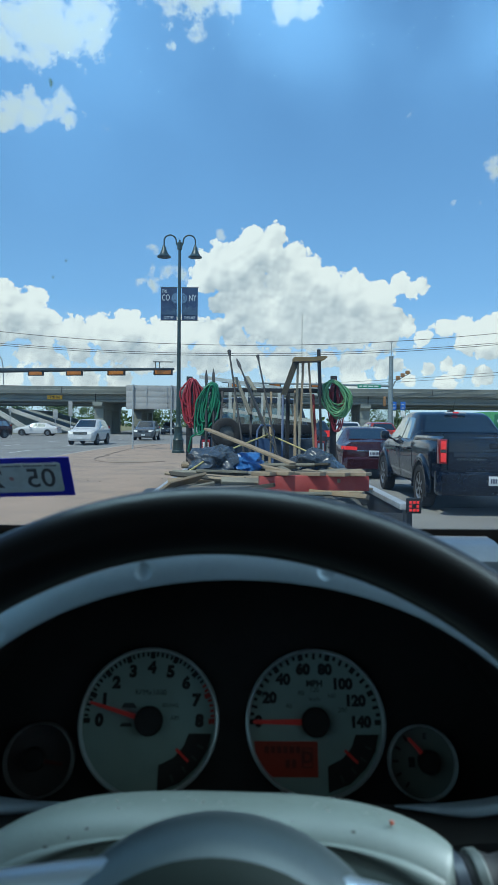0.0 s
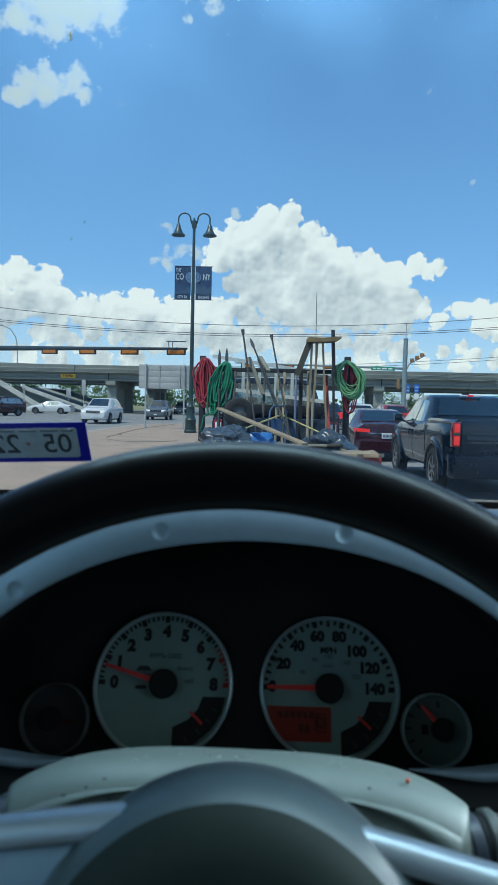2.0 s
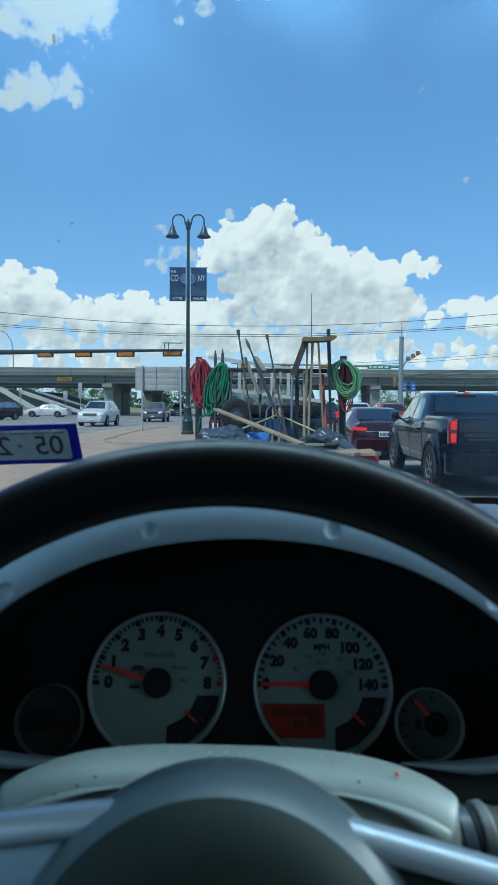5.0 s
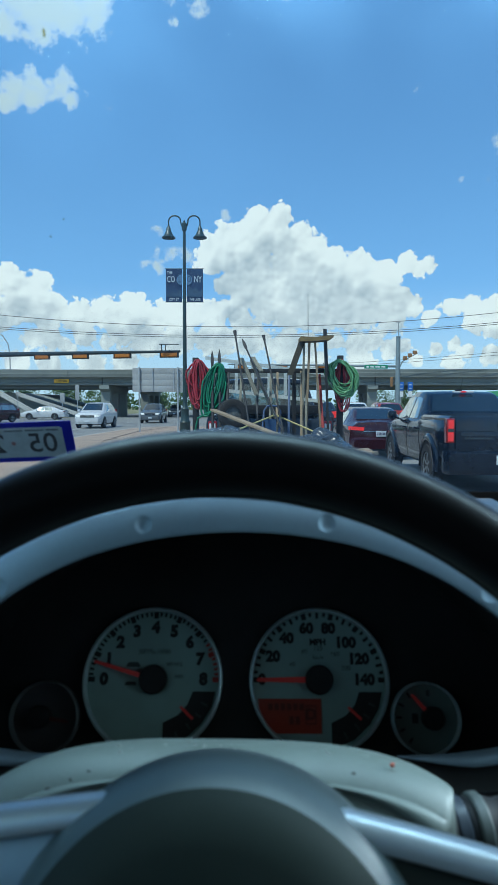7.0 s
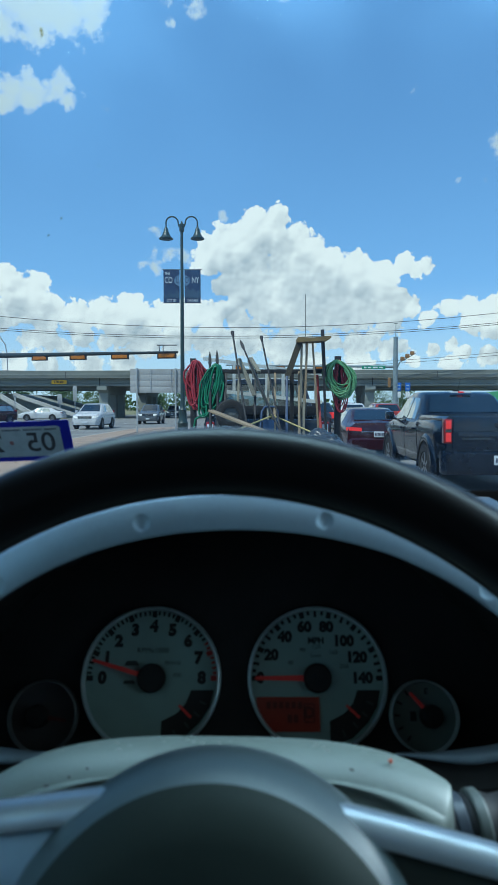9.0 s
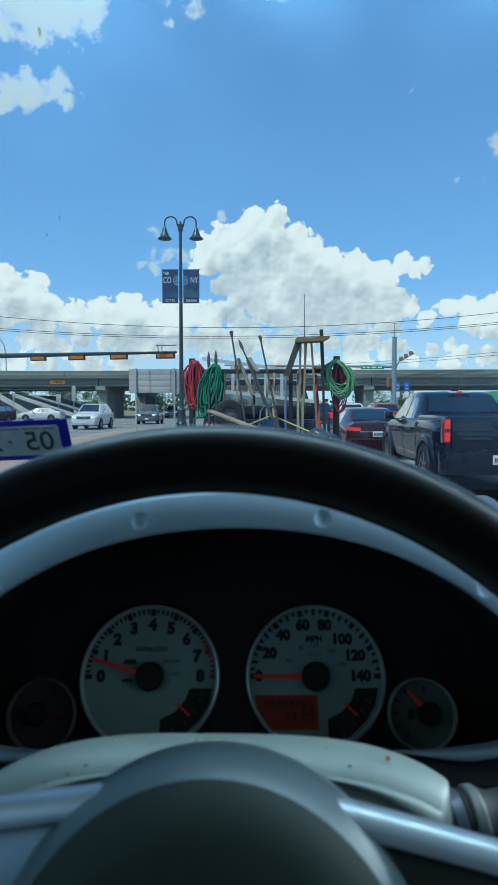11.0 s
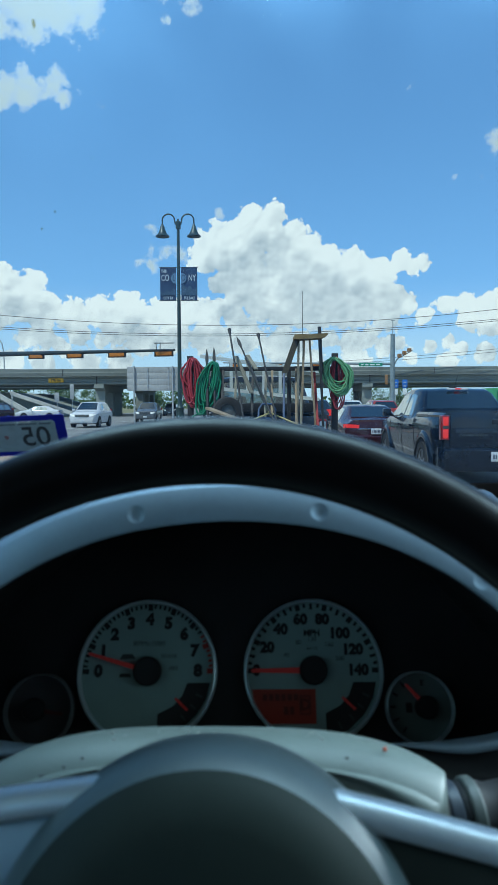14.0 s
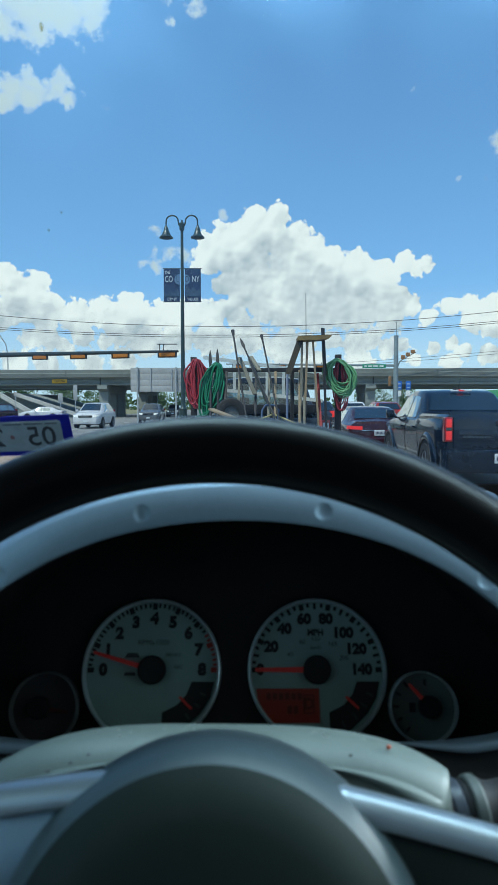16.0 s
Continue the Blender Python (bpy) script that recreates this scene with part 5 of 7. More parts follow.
def roadside_signs():
    k = thing("road_sign", "large road sign seen from its bare back", "road sign", pose(-4.72, 33.2, 0.15, 0, 0, 0), group="road signs")
    x0, x1 = -1.34, 1.34
    for i in range(4):
        bm = bmesh.new()
        box(bm, (x0, -0.01, 2.05 + i * 0.305), (x1, 0.012, 2.35 + i * 0.305), bevel=0.004)
        part("panel", bm, M["sign_back"], k, "bare aluminium panel")
    for x in (-0.95, -0.3, 0.75):
        bm = bmesh.new()
        box(bm, (x - 0.02, -0.05, 2.06), (x + 0.02, -0.012, 3.26))
        part("stiffener", bm, M["galv"], k)
    for x in (-0.98, 0.98):
        bm = bmesh.new()
        rod(bm, (x, -0.08, 0), (x, -0.08, 3.3), 0.045)
        part("post", bm, M["galv"], k, "galvanised post")
    for x, y, h, w, g in ((-26.5, 66, 2.9, 0.55, 0.9), (-22.3, 62, 2.6, 0.12, 1.4), (-19.8, 74, 3.9, 0.45, 1.7), (-22.1, 76, 3.0, 0.55, 1.1)):
        k = thing("road_sign", "small grey road sign on a thin post", "road sign", pose(x, y, 0), group="road signs")
        bm = bmesh.new()
        rod(bm, (0, 0, 0), (0, 0, h), 0.045)
        part("post", bm, M["galv"], k)
        bm = bmesh.new()
        box(bm, (-w / 2, -0.07, h - g), (w / 2, -0.05, h), bevel=0.01)
        part("plate", bm, M["sign_back"], k)
    for x in (16.55, 17.55):
        k = thing("road_sign", "blue road sign on a thin post", "road sign", pose(x, 72, 0.0), group="road signs")
        bm = bmesh.new()
        rod(bm, (0, 0, 0), (0, 0, 4.2), 0.05)
        part("post", bm, M["galv"], k)
        bm = bmesh.new()
        box(bm, (-0.28, -0.08, 3.25), (0.28, -0.055, 4.2), bevel=0.02)
        p = part("plate", bm, M["sign_blue"], k, "blue plate")
        for z in (3.45, 3.85):
            bm = bmesh.new()
            box(bm, (-0.16, -0.09, z), (0.16, -0.082, z + 0.10))
            part("bar", bm, M["banner_ink"], p)
        bm = bmesh.new()
        box(bm, (-0.24, -0.08, 2.55), (0.24, -0.055, 3.15), bevel=0.02)
        part("plate", bm, M["white"], k, "white plate")


def power_lines():
    k = thing("power_line", "thin black power cables sagging across the road", "power line")
    for z0, y, kk, x0 in ((11.2, 80, 0.0017, -2), (10.15, 80, 0.0014, -4), (10.0, 80.8, 0.0014, -4), (7.5, 118, 0.0006, -30), (8.0, 118, 0.0006, -30)):
        bm = bmesh.new()
        tube(bm, [(x, y, z0 + kk * (x - x0) ** 2) for x in range(-70, 71, 5)], 0.035, 6)
        part("cable", bm, M["cable"], k, "", 60)
    for x in (-70, 70):
        bm = bmesh.new()
        rod(bm, (x, 80.4, 0), (x, 80.4, 19.5), 0.25, 0.16, 12)
        rod(bm, (x, 79.6, 16.5), (x, 81.2, 16.5), 0.08)
        part("pylon", bm, M["bark"], k, "wooden line pole")
    k = thing("street_lamp", "tall thin grey road lamp behind the overpass", "street lamp", pose(-41.5, 112, 0))
    bm = bmesh.new()
    tube(bm, [(0, 0, 0), (0, 0, 10.5), (-0.3, 0, 12.2), (-1.2, 0, 13.6), (-2.6, 0, 14.2)], 0.10, 8)
    part("pole", bm, M["galv"], k)
    bm = bmesh.new()
    box(bm, (-3.5, -0.15, 14.1), (-2.5, 0.15, 14.35), bevel=0.05)
    part("lantern", bm, M["galv"], k)


# ---- trees behind the overpass ----
def tree(x, y, h, spread, seed):
    random.seed(seed)
    k = thing("tree", "leafy green roadside tree", "tree", pose(x, y, 0), group="trees behind the overpass")
    bm = bmesh.new()
    tube(bm, [(0, 0, 0), (0.05, 0, h * 0.25), (-0.03, 0.04, h * 0.45)], 0.02 * h, 8)
    for i in range(6):
        a = random.uniform(0, 6.28)
        rod(bm, (0, 0, h * random.uniform(0.25, 0.42)), (math.cos(a) * spread * 0.6, math.sin(a) * spread * 0.6, h * random.uniform(0.55, 0.85)), 0.012 * h, 0.004 * h, 6)
    part("trunk", bm, M["bark"], k)
    verts, faces = [], []
    clumps = [(random.gauss(0, spread * 0.42), random.gauss(0, spread * 0.42), h * random.uniform(0.34, 0.95), spread * random.uniform(0.18, 0.36)) for _ in range(26)]
    for cx, cy, cz, cr in clumps:
        for _ in range(70):
            d = Vector((random.gauss(0, 1), random.gauss(0, 1), random.gauss(0, 0.8))).normalized() * cr * random.uniform(0.5, 1.05)
            p = Vector((cx, cy, cz)) + d
            s = random.uniform(0.10, 0.20) * max(1, h / 5)
            u = Vector((random.gauss(0, 1), random.gauss(0, 1), random.gauss(0, 1))).normalized()
            v = u.orthogonal().normalized()
            i = len(verts)
            verts += [p - u * s, p + v * s * 0.6, p + u * s, p - v * s * 0.6]
            faces.append((i, i + 1, i + 2, i + 3))
    me = bpy.data.meshes.new("crown")
    me.from_pydata([tuple(v) for v in verts], [], faces)
    me.materials.append(M["leaf"])
    c = new("crown", me)
    c.parent = k
    tagged(c, "uneven leafy crown")


def trees():
    for i, (x, y, h, s) in enumerate(((-33, 122, 5.2, 3.2), (-28.5, 128, 5.6, 3.4), (-38, 130, 5.5, 3.6), (-24.5, 121, 3.8, 2.4), (-17.0, 124, 4.8, 3.0), (-13.4, 130, 5.0, 3.2), (-9.0, 134, 4.6, 3.0),
                                      (-5, 140, 4.4, 3), (9, 140, 4.2, 3), (24, 128, 4.6, 3), (30, 126, 5.0, 3.2), (-45, 126, 6, 4))):
        tree(x, y, h, s, 40 + i)
    bm = bmesh.new()
    rows = []
    random.seed(3)
    verts, faces = [], []
    for i in range(5200):
        x, y = random.uniform(-260, 260), random.uniform(300, 320)
        z = random.uniform(0, 1) ** 1.3 * (5 + 3 * noise.noise((x * 0.03, 0, 0)) + 1.5 * noise.noise((x * 0.15, 4, 0)))
        s = random.uniform(0.5, 1.1)
        u = Vector((random.gauss(0, 1), random.gauss(0, 1), random.gauss(0, 1))).normalized()
        v = u.orthogonal().normalized()
        p = Vector((x, y, z))
        j = len(verts)
        verts += [p - u * s, p + v * s, p + u * s, p - v * s]
        faces.append((j, j + 1, j + 2, j + 3))
    bm.free()
    me = bpy.data.meshes.new("far_woods")
    me.from_pydata([tuple(v) for v in verts], [], faces)
    me.materials.append(M["leaf"])
    tagged(new("far_woods", me), "low line of distant green trees", "woods", kind="stuff")


# ---- vehicles ----
def ring_of(st):
    y, w, zb, zs, zt, wt, zi = st
    half = [(0, zb), (w * 0.84, zb), (w * 0.955, zb + 0.07), (w * 0.995, zb + (zs - zb) * 0.40), (w, zb + (zs - zb) * 0.68), (w * 0.975, zs - 0.03), (w * 0.95, zs),
            (wt, zt - 0.05), (wt - 0.05, zt - 0.01), (wt - 0.10, zi), (0, zi + (0.015 if zi >= zt else 0))]
    return [Vector((x, y, z)) for x, z in half] + [Vector((-x, y, z)) for x, z in reversed(half[1:-1])]


def at_y(stations, y):
    for a, b in zip(stations, stations[1:]):
        if a[0] <= y <= b[0]:
            u = (y - a[0]) / (b[0] - a[0])
            return tuple(p + (q - p) * u for p, q in zip(a, b))
    return stations[-1] if y > stations[-1][0] else stations[0]


SHAPES = {
    # y from the tail, half width, sill, belt, top, half width of the top
    "sedan": [(0.00, .76, .36, .78, .93, .64), (0.05, .86, .30, .90, 1.02, .72), (0.50, .905, .24, .95, 1.06, .72), (1.20, .92, .21, .955, 1.385, .60), (1.55, .92, .20, .955, 1.43, .61),
              (2.20, .92, .20, .95, 1.45, .62), (2.75, .92, .20, .94, 1.41, .61), (3.55, .915, .21, .93, 1.00, .76), (4.40, .90, .23, .80, .88, .72), (4.75, .84, .28, .66, .76, .62), (4.86, .72, .36, .58, .66, .52)],
    "suv": [(0.00, .80, .42, .98, 1.06, .72), (0.05, .89, .36, 1.06, 1.14, .78), (0.12, .92, .34, 1.08, 1.20, .78), (0.50, .93, .30, 1.08, 1.63, .64), (0.90, .93, .28, 1.08, 1.69, .66),
            (2.00, .93, .27, 1.07, 1.72, .66), (2.60, .93, .27, 1.06, 1.68, .65), (3.45, .93, .28, 1.05, 1.13, .78), (4.25, .91, .30, .95, 1.02, .76), (4.52, .85, .34, .80, .90, .68), (4.62, .74, .40, .70, .78, .6)],
    "pickup": [(0.00, .885, .62, 1.235, 1.325, .895), (0.04, .915, .52, 1.24, 1.33, .90), (1.76, .935, .50, 1.24, 1.33, .90), (1.80, .935, .48, 1.22, 1.33, .80), (2.22, .935, .40, 1.20, 1.71, .68), (2.50, .935, .38, 1.20, 1.775, .69),
               (3.10, .935, .38, 1.20, 1.79, .69), (3.55, .935, .38, 1.19, 1.74, .68), (4.35, .93, .40, 1.16, 1.22, .80), (5.05, .92, .44, 1.06, 1.13, .80), (5.30, .88, .46, .92, 1.02, .74), (5.40, .78, .50, .80, .90, .66)],
}
AXLES = {"sedan": (1.05, 3.85, 0.33), "suv": (0.95, 3.65, 0.36), "pickup": (1.15, 4.42, 0.395)}


def wheel(parent, x, y, r, side):
    g = new("wheel")
    g.parent = parent
    g.matrix_basis = Matrix.Translation((x, y, r)) @ pose(0, 0, 0, 0, 90 * side, 0)
    tagged(g, "black tyre on a silver alloy rim")
    bm = bmesh.new()
    w = 0.11
    lathe(bm, [(r * 0.66, -w), (r * 0.94, -w), (r, -w * 0.7), (r, w * 0.7), (r * 0.95, w), (r * 0.68, w * 1.05), (r * 0.64, w * 0.8), (r * 0.64, -w)], 36)
    part("tyre", bm, M["tyre"], g)
    bm = bmesh.new()
    lathe(bm, [(r * 0.655, w * 0.75), (r * 0.63, w * 0.95), (r * 0.58, w * 0.75), (r * 0.55, w * 0.40), (r * 0.14, w * 0.45), (r * 0.12, w * 0.70), (0, w * 0.75)], 30)
    for i in range(6):
        a = i * math.pi / 3
        m = pose(0, 0, 0, 0, 0, math.degrees(a))
        loft(bm, [[m @ Vector((u, v, z)) for v, z in ((-b, w * 0.42), (-b * 0.7, w * 0.85), (b * 0.7, w * 0.85), (b, w * 0.42))] for u, b in ((r * 0.08, 0.030), (r * 0.6, 0.042))])
    part("rim", bm, M["alloy"], g, "silver alloy rim")


def panel_between(bm, pts, off):
    """A thin pane through rows of points, lifted along its normal."""
    rows = [[Vector(p) for p in r] for r in pts]
    n = (rows[0][-1] - rows[0][0]).cross(rows[-1][0] - rows[0][0]).normalized()
    a = [[p + n * off for p in r] for r in rows]
    b = [[p - n * 0.012 for p in r] for r in rows]
    loft(bm, [r1 + list(reversed(r2)) for r1, r2 in zip(a, b)])


def vehicle(kind, label, category, body, m, lit=True, group="queueing traffic", details=False, facing=False, name="car"):
    k = thing(name, label, category, m, group)
    st = [(*s, (s[4] if not (kind == "pickup" and s[0] < 1.78) else 0.78)) for s in SHAPES[kind]]
    ya, yb, wr = AXLES[kind]
    fine = []
    for a, b in zip(st, st[1:]):
        fine.append(a)
        if b[0] - a[0] > 0.3:
            fine.append(tuple((p + q) / 2 for p, q in zip(a, b)))
    fine.append(st[-1])
    bm = bmesh.new()
    loft(bm, [ring_of(s) for s in fine])
    shell = part("body", bm, body, k, "", 38)
    L = st[-1][0]
    # glass
    if kind == "sedan":
        rear, front, sides = (2, 3), (6, 7), ((1.30, 2.18, 1.45, 2.16), (2.26, 3.20, 2.24, 2.82))
    elif kind == "suv":
        rear, front, sides = (2, 3), (6, 7), ((0.42, 1.10, 0.62, 1.08), (1.17, 2.05, 1.15, 2.03), (2.12, 3.10, 2.10, 2.66))
    else:
        rear, front, sides = (3, 4), (7, 8), ((2.16, 2.80, 2.38, 2.78), (2.87, 3.92, 2.85, 3.56))
    for (i, j), nm in ((rear, "rear_window"), (front, "windscreen")):
        a, b = st[i], st[j]
        bm = bmesh.new()
        lo, hi = (a, b) if a[4] < b[4] else (b, a)
        p = [[Vector((u * (s[5] - 0.11), s[0] + (o[0] - s[0]) * f, s[4] + (o[4] - s[4]) * f)) for u in (-1, -0.5, 0, 0.5, 1)] for s, o, f in ((lo, hi, 0.10), (hi, lo, 0.06))]
        panel_between(bm, p if i < j and nm == "rear_window" else [list(reversed(r)) for r in p], 0.016)
        part(nm, bm, M["car_glass"], k, "dark glass", 30)
    for s in (-1, 1):
        for y0, y1, t0, t1 in sides:
            bm = bmesh.new()
            rows = [[], []]
            for u in range(6):
                f = u / 5
                for r, (ya_, yb_), kk in ((0, (y0, y1), 0.08), (1, (t0, t1), 0.88)):
                    q = at_y(st, ya_ + (yb_ - ya_) * f)
                    lo, hi = Vector((q[1] * 0.95, q[0], q[3])), Vector((q[5], q[0], q[4] - 0.05))
                    if r == 1:
                        q2 = at_y(st, max(t0, min(t1, q[0])))
                    v = lo.lerp(hi, kk)
                    rows[r].append(Vector((s * v.x, v.y, v.z)))
            panel_between(bm, rows if s > 0 else [list(reversed(r)) for r in rows], 0.012)
            part("side_window", bm, M["side_pane"], k, "glass bright with reflections", 30)
        for y in (ya, yb):
            q = at_y(st, y)
            bm = bmesh.new()
            o = [(y + (wr + 0.07) * math.cos(a), wr + (wr + 0.07) * math.sin(a)) for a in [radians(-20 + 220 * i / 24) for i in range(25)]]
            loft(bm, [[(s * (q[1] + e), u, v) for u, v in o] for e in (-0.10, 0.006)])
            if details and kind == "pickup":
                flare = bmesh.new()
                loft(flare, [[(s * (q[1] + e), y + (wr + d) * math.cos(radians(-6 + 192 * i / 24)), wr + (wr + d) * math.sin(radians(-6 + 192 * i / 24))) for i in range(25)]
                             for e, d in ((-0.02, 0.068), (0.022, 0.070), (0.036, 0.082), (0.036, 0.110), (0.026, 0.150), (0.004, 0.200), (-0.03, 0.215))], False, False)
                part("flare", flare, body, k, "", 60)
            part("wheel_arch", bm, M["black_plastic"], k, "dark wheel arch", 30)
            wheel(k, s * (q[1] - 0.085), y, wr, s)
        # mirror
        ym = front and st[front[1]][0] - 0.55
        q = at_y(st, ym)
        bm = bmesh.new()
        box(bm, (s * (q[1] + 0.02), ym - 0.10, q[3] + 0.02), (s * (q[1] + 0.20), ym + 0.06, q[3] + 0.20), bevel=0.04)
        rod(bm, (s * (q[1] - 0.04), ym, q[3] + 0.03), (s * (q[1] + 0.06), ym - 0.02, q[3] + 0.07), 0.025)
        part("mirror", bm, body, k, "", 40)
        # seams and door handles
        if details:
            for y in ((1.80, 2.84, 4.02) if kind == "pickup" else (1.2, 2.2, 3.3)):
                q = at_y(st, y)
                bm = bmesh.new()
                pts = [(q[1] * 0.96, q[2] + 0.08), (q[1] * 0.997, q[2] + (q[3] - q[2]) * 0.40), (q[1] * 1.002, q[2] + (q[3] - q[2]) * 0.68), (q[1] * 0.977, q[3] - 0.03)]
                loft(bm, [[(s * x, y - 0.006, z), (s * (x + 0.003), y - 0.006, z), (s * (x + 0.003), y + 0.006, z), (s * x, y + 0.006, z)] for x, z in pts])
                part("door_seam", bm, M["black_plastic"], k)
            for y in ((2.05, 3.05) if kind == "pickup" else (1.5, 2.5)):
                q = at_y(st, y)
                bm = bmesh.new()
                box(bm, (s * (q[1] - 0.01), y, q[3] - 0.17), (s * (q[1] + 0.035), y + 0.20, q[3] - 0.135), bevel=0.01)
                part("handle", bm, body, k)
    # tail
    red = M["tail_lit"] if lit and not facing else M["tail"]
    if kind == "pickup":
        for s in (-1, 1):
            bm = bmesh.new()
            box(bm, (s * 0.80, -0.035, 0.87), (s * 0.925, 0.14, 1.28), bevel=0.018)
            lamp = part("tail_lamp", bm, M["tail"], k, "tall red tail lamp")
            for z0, z1 in ((1.11, 1.25), (0.90, 1.05)) if details else ((0.92, 1.03),):
                bm = bmesh.new()
                box(bm, (s * 0.820, -0.042, z0), (s * 0.905, -0.034, z1), bevel=0.003)
                part("lit_segment", bm, red, lamp, "glowing red segment")
            bm = bmesh.new()
            box(bm, (s * 0.815, -0.043, 1.06), (s * 0.91, -0.034, 1.10))
            part("reverse_lens", bm, M["print_grey"], lamp, "clear lens")
        bm = bmesh.new()
        box(bm, (-0.785, -0.030, 0.76), (0.785, 0.03, 1.315), bevel=0.014)
        gate = part("tailgate", bm, body, k, "", 40)
        bm = bmesh.new()
        box(bm, (-0.70, -0.038, 0.90), (0.70, -0.029, 1.06), bevel=0.004)
        part("crease", bm, body, gate)
        bm = bmesh.new()
        box(bm, (-0.13, -0.044, 1.13), (0.13, -0.029, 1.21), bevel=0.006)
        part("handle", bm, M["black_plastic"], gate, "black tailgate handle")
        for i in range(8):
            bm = bmesh.new()
            box(bm, (-0.64 + i * 0.058, -0.042, 0.935), (-0.600 + i * 0.058, -0.037, 0.965))
            part("letter_bar", bm, M["print_grey"], gate)
        bm = bmesh.new()
        loft(bm, [[(x, y0 + a, b) for a, b in ((0.10, 0.38), (-0.02, 0.35), (-0.06, 0.41), (-0.06, 0.70), (-0.02, 0.735), (0.10, 0.735))] for x, y0 in ((-0.93, 0.12), (-0.88, 0.0), (-0.35, -0.03), (0.35, -0.03), (0.88, 0.0), (0.93, 0.12))])
        part("bumper", bm, M["black_plastic"] if not details else body, k, "dark rear bumper")
        zp, yp = 0.60, -0.095
        bm = bmesh.new()
        box(bm, (-0.050, st[4][0] - 0.06, 1.752), (0.050, st[4][0] + 0.02, 1.785), bevel=0.008)
        part("brake_lamp", bm, red if details else M["tail"], k, "high brake lamp")
        for s in (-1, 1):
            bm = bmesh.new()
            box(bm, (s * 0.053, st[4][0] - 0.058, 1.75), (s * 0.20, st[4][0] + 0.02, 1.783), bevel=0.008)
            part("cargo_lamp", bm, M["headlamp"], k, "clear cargo lamp")
        bm = bmesh.new()
        rod(bm, (0.05, 2.6, 1.78), (0.09, 2.5, 2.04), 0.004)
        box(bm, (0.0, 2.55, 1.785), (0.09, 2.75, 1.825), bevel=0.01)
        part("antenna", bm, M["black_plastic"], k)
        bm = bmesh.new()
        rod(bm, (-0.55, 0.35, 0.42), (-0.30, 1.3, 0.42), 0.05)
        rod(bm, (-0.6, 1.15, 0.40), (0.6, 1.15, 0.40), 0.06)
        bmesh.ops.create_icosphere(bm, subdivisions=2, radius=0.16, matrix=Matrix.Translation((0.0, 1.15, 0.40)))
        box(bm, (-0.10, -0.06, 0.40), (0.10, 0.3, 0.50), bevel=0.02)
        part("axle", bm, M["black_metal"], k)
    else:
        z0, z1 = (0.80, 0.915) if kind == "sedan" else (0.95, 1.25)
        for s in (-1, 1):
            bm = bmesh.new()
            loft(bm, [[(s * x, y, z) for x, z in ((xi, z0), (xo, z0 + 0.02), (xo, z1), (xi, z1 - 0.02))] for y, xi, xo in ((-0.018, 0.48 if kind == "sedan" else 0.62, 0.80), (0.16, 0.5, 0.885))])
            part("tail_lamp", bm, red, k, "red tail lamp")
        bm = bmesh.new()
        box(bm, (-0.5, -0.014, z0 - 0.03), (0.5, 0.06, z0 - 0.005), bevel=0.006)
        part("chrome_strip", bm, M["chrome"], k, "chrome strip")
        bm = bmesh.new()
        loft(bm, [[(x, y0 + a, b) for a, b in ((0.12, 0.32), (-0.04, 0.30), (-0.05, 0.56), (0.0, 0.62), (0.12, 0.62))] for x, y0 in ((-0.88, 0.14), (-0.75, 0.0), (0.75, 0.0), (0.88, 0.14))])
        part("bumper", bm, body, k)
        zp, yp = (0.72 if kind == "sedan" else 0.80), -0.03
        if kind == "sedan":
            bm = bmesh.new()
            box(bm, (-0.14, 0.92, 1.24), (0.14, 0.98, 1.265))
            part("brake_lamp", bm, red, k, "high brake lamp")
    bm = bmesh.new()
    box(bm, (-0.155, yp - 0.012, zp - 0.078), (0.155, yp, zp + 0.078), bevel=0.004)
    pl = part("number_plate", bm, M["plate"], k, "pale number plate")
    for i in range(7):
        bm = bmesh.new()
        box(bm, (-0.125 + i * 0.037, yp - 0.015, zp - 0.04), (-0.100 + i * 0.037, yp - 0.0125, zp + 0.035))
        part("bar", bm, M["plate_ink"], pl)
    # nose
    zb, zt = {"sedan": (0.60, 0.74), "suv": (0.74, 0.90), "pickup": (0.80, 0.98)}[kind]
    for s in (-1, 1):
        bm = bmesh.new()
        loft(bm, [[(s * x, y, z) for x, z in ((xi, zb), (xo, zb + 0.02), (xo, zt), (xi, zt - 0.03))] for y, xi, xo in ((L - 0.28, 0.55, 0.865), (L + 0.006, 0.48, 0.72))])
        part("headlamp", bm, M["head_lit"] if facing and lit else M["headlamp"], k, "clear headlamp")
    bm = bmesh.new()
    box(bm, (-0.46, L - 0.1, zb - 0.04), (0.46, L + 0.012, zt - 0.03), bevel=0.02)
    gr = part("grille", bm, M["black_plastic"], k, "dark grille")
    for i in range(3):
        bm = bmesh.new()
        box(bm, (-0.44, L + 0.012, zb + i * 0.05 - 0.02), (0.44, L + 0.02, zb + i * 0.05 - 0.005))
        part("grille_bar", bm, M["chrome"], gr)
    bm = bmesh.new()
    loft(bm, [[(x, L + y0 + a, b) for a, b in ((-0.25, 0.30), (0.0, 0.30), (0.03, 0.48), (-0.02, 0.55), (-0.25, 0.55))] for x, y0 in ((-0.86, -0.22), (-0.70, -0.03), (0.70, -0.03), (0.86, -0.22))])
    part("front_bumper", bm, M["black_plastic"] if kind == "pickup" else body, k)
    bm = bmesh.new()
    box(bm, (-0.15, L + 0.005, 0.42), (0.15, L + 0.035, 0.54))
    part("number_plate", bm, M["plate"], k)
    bm = bmesh.new()
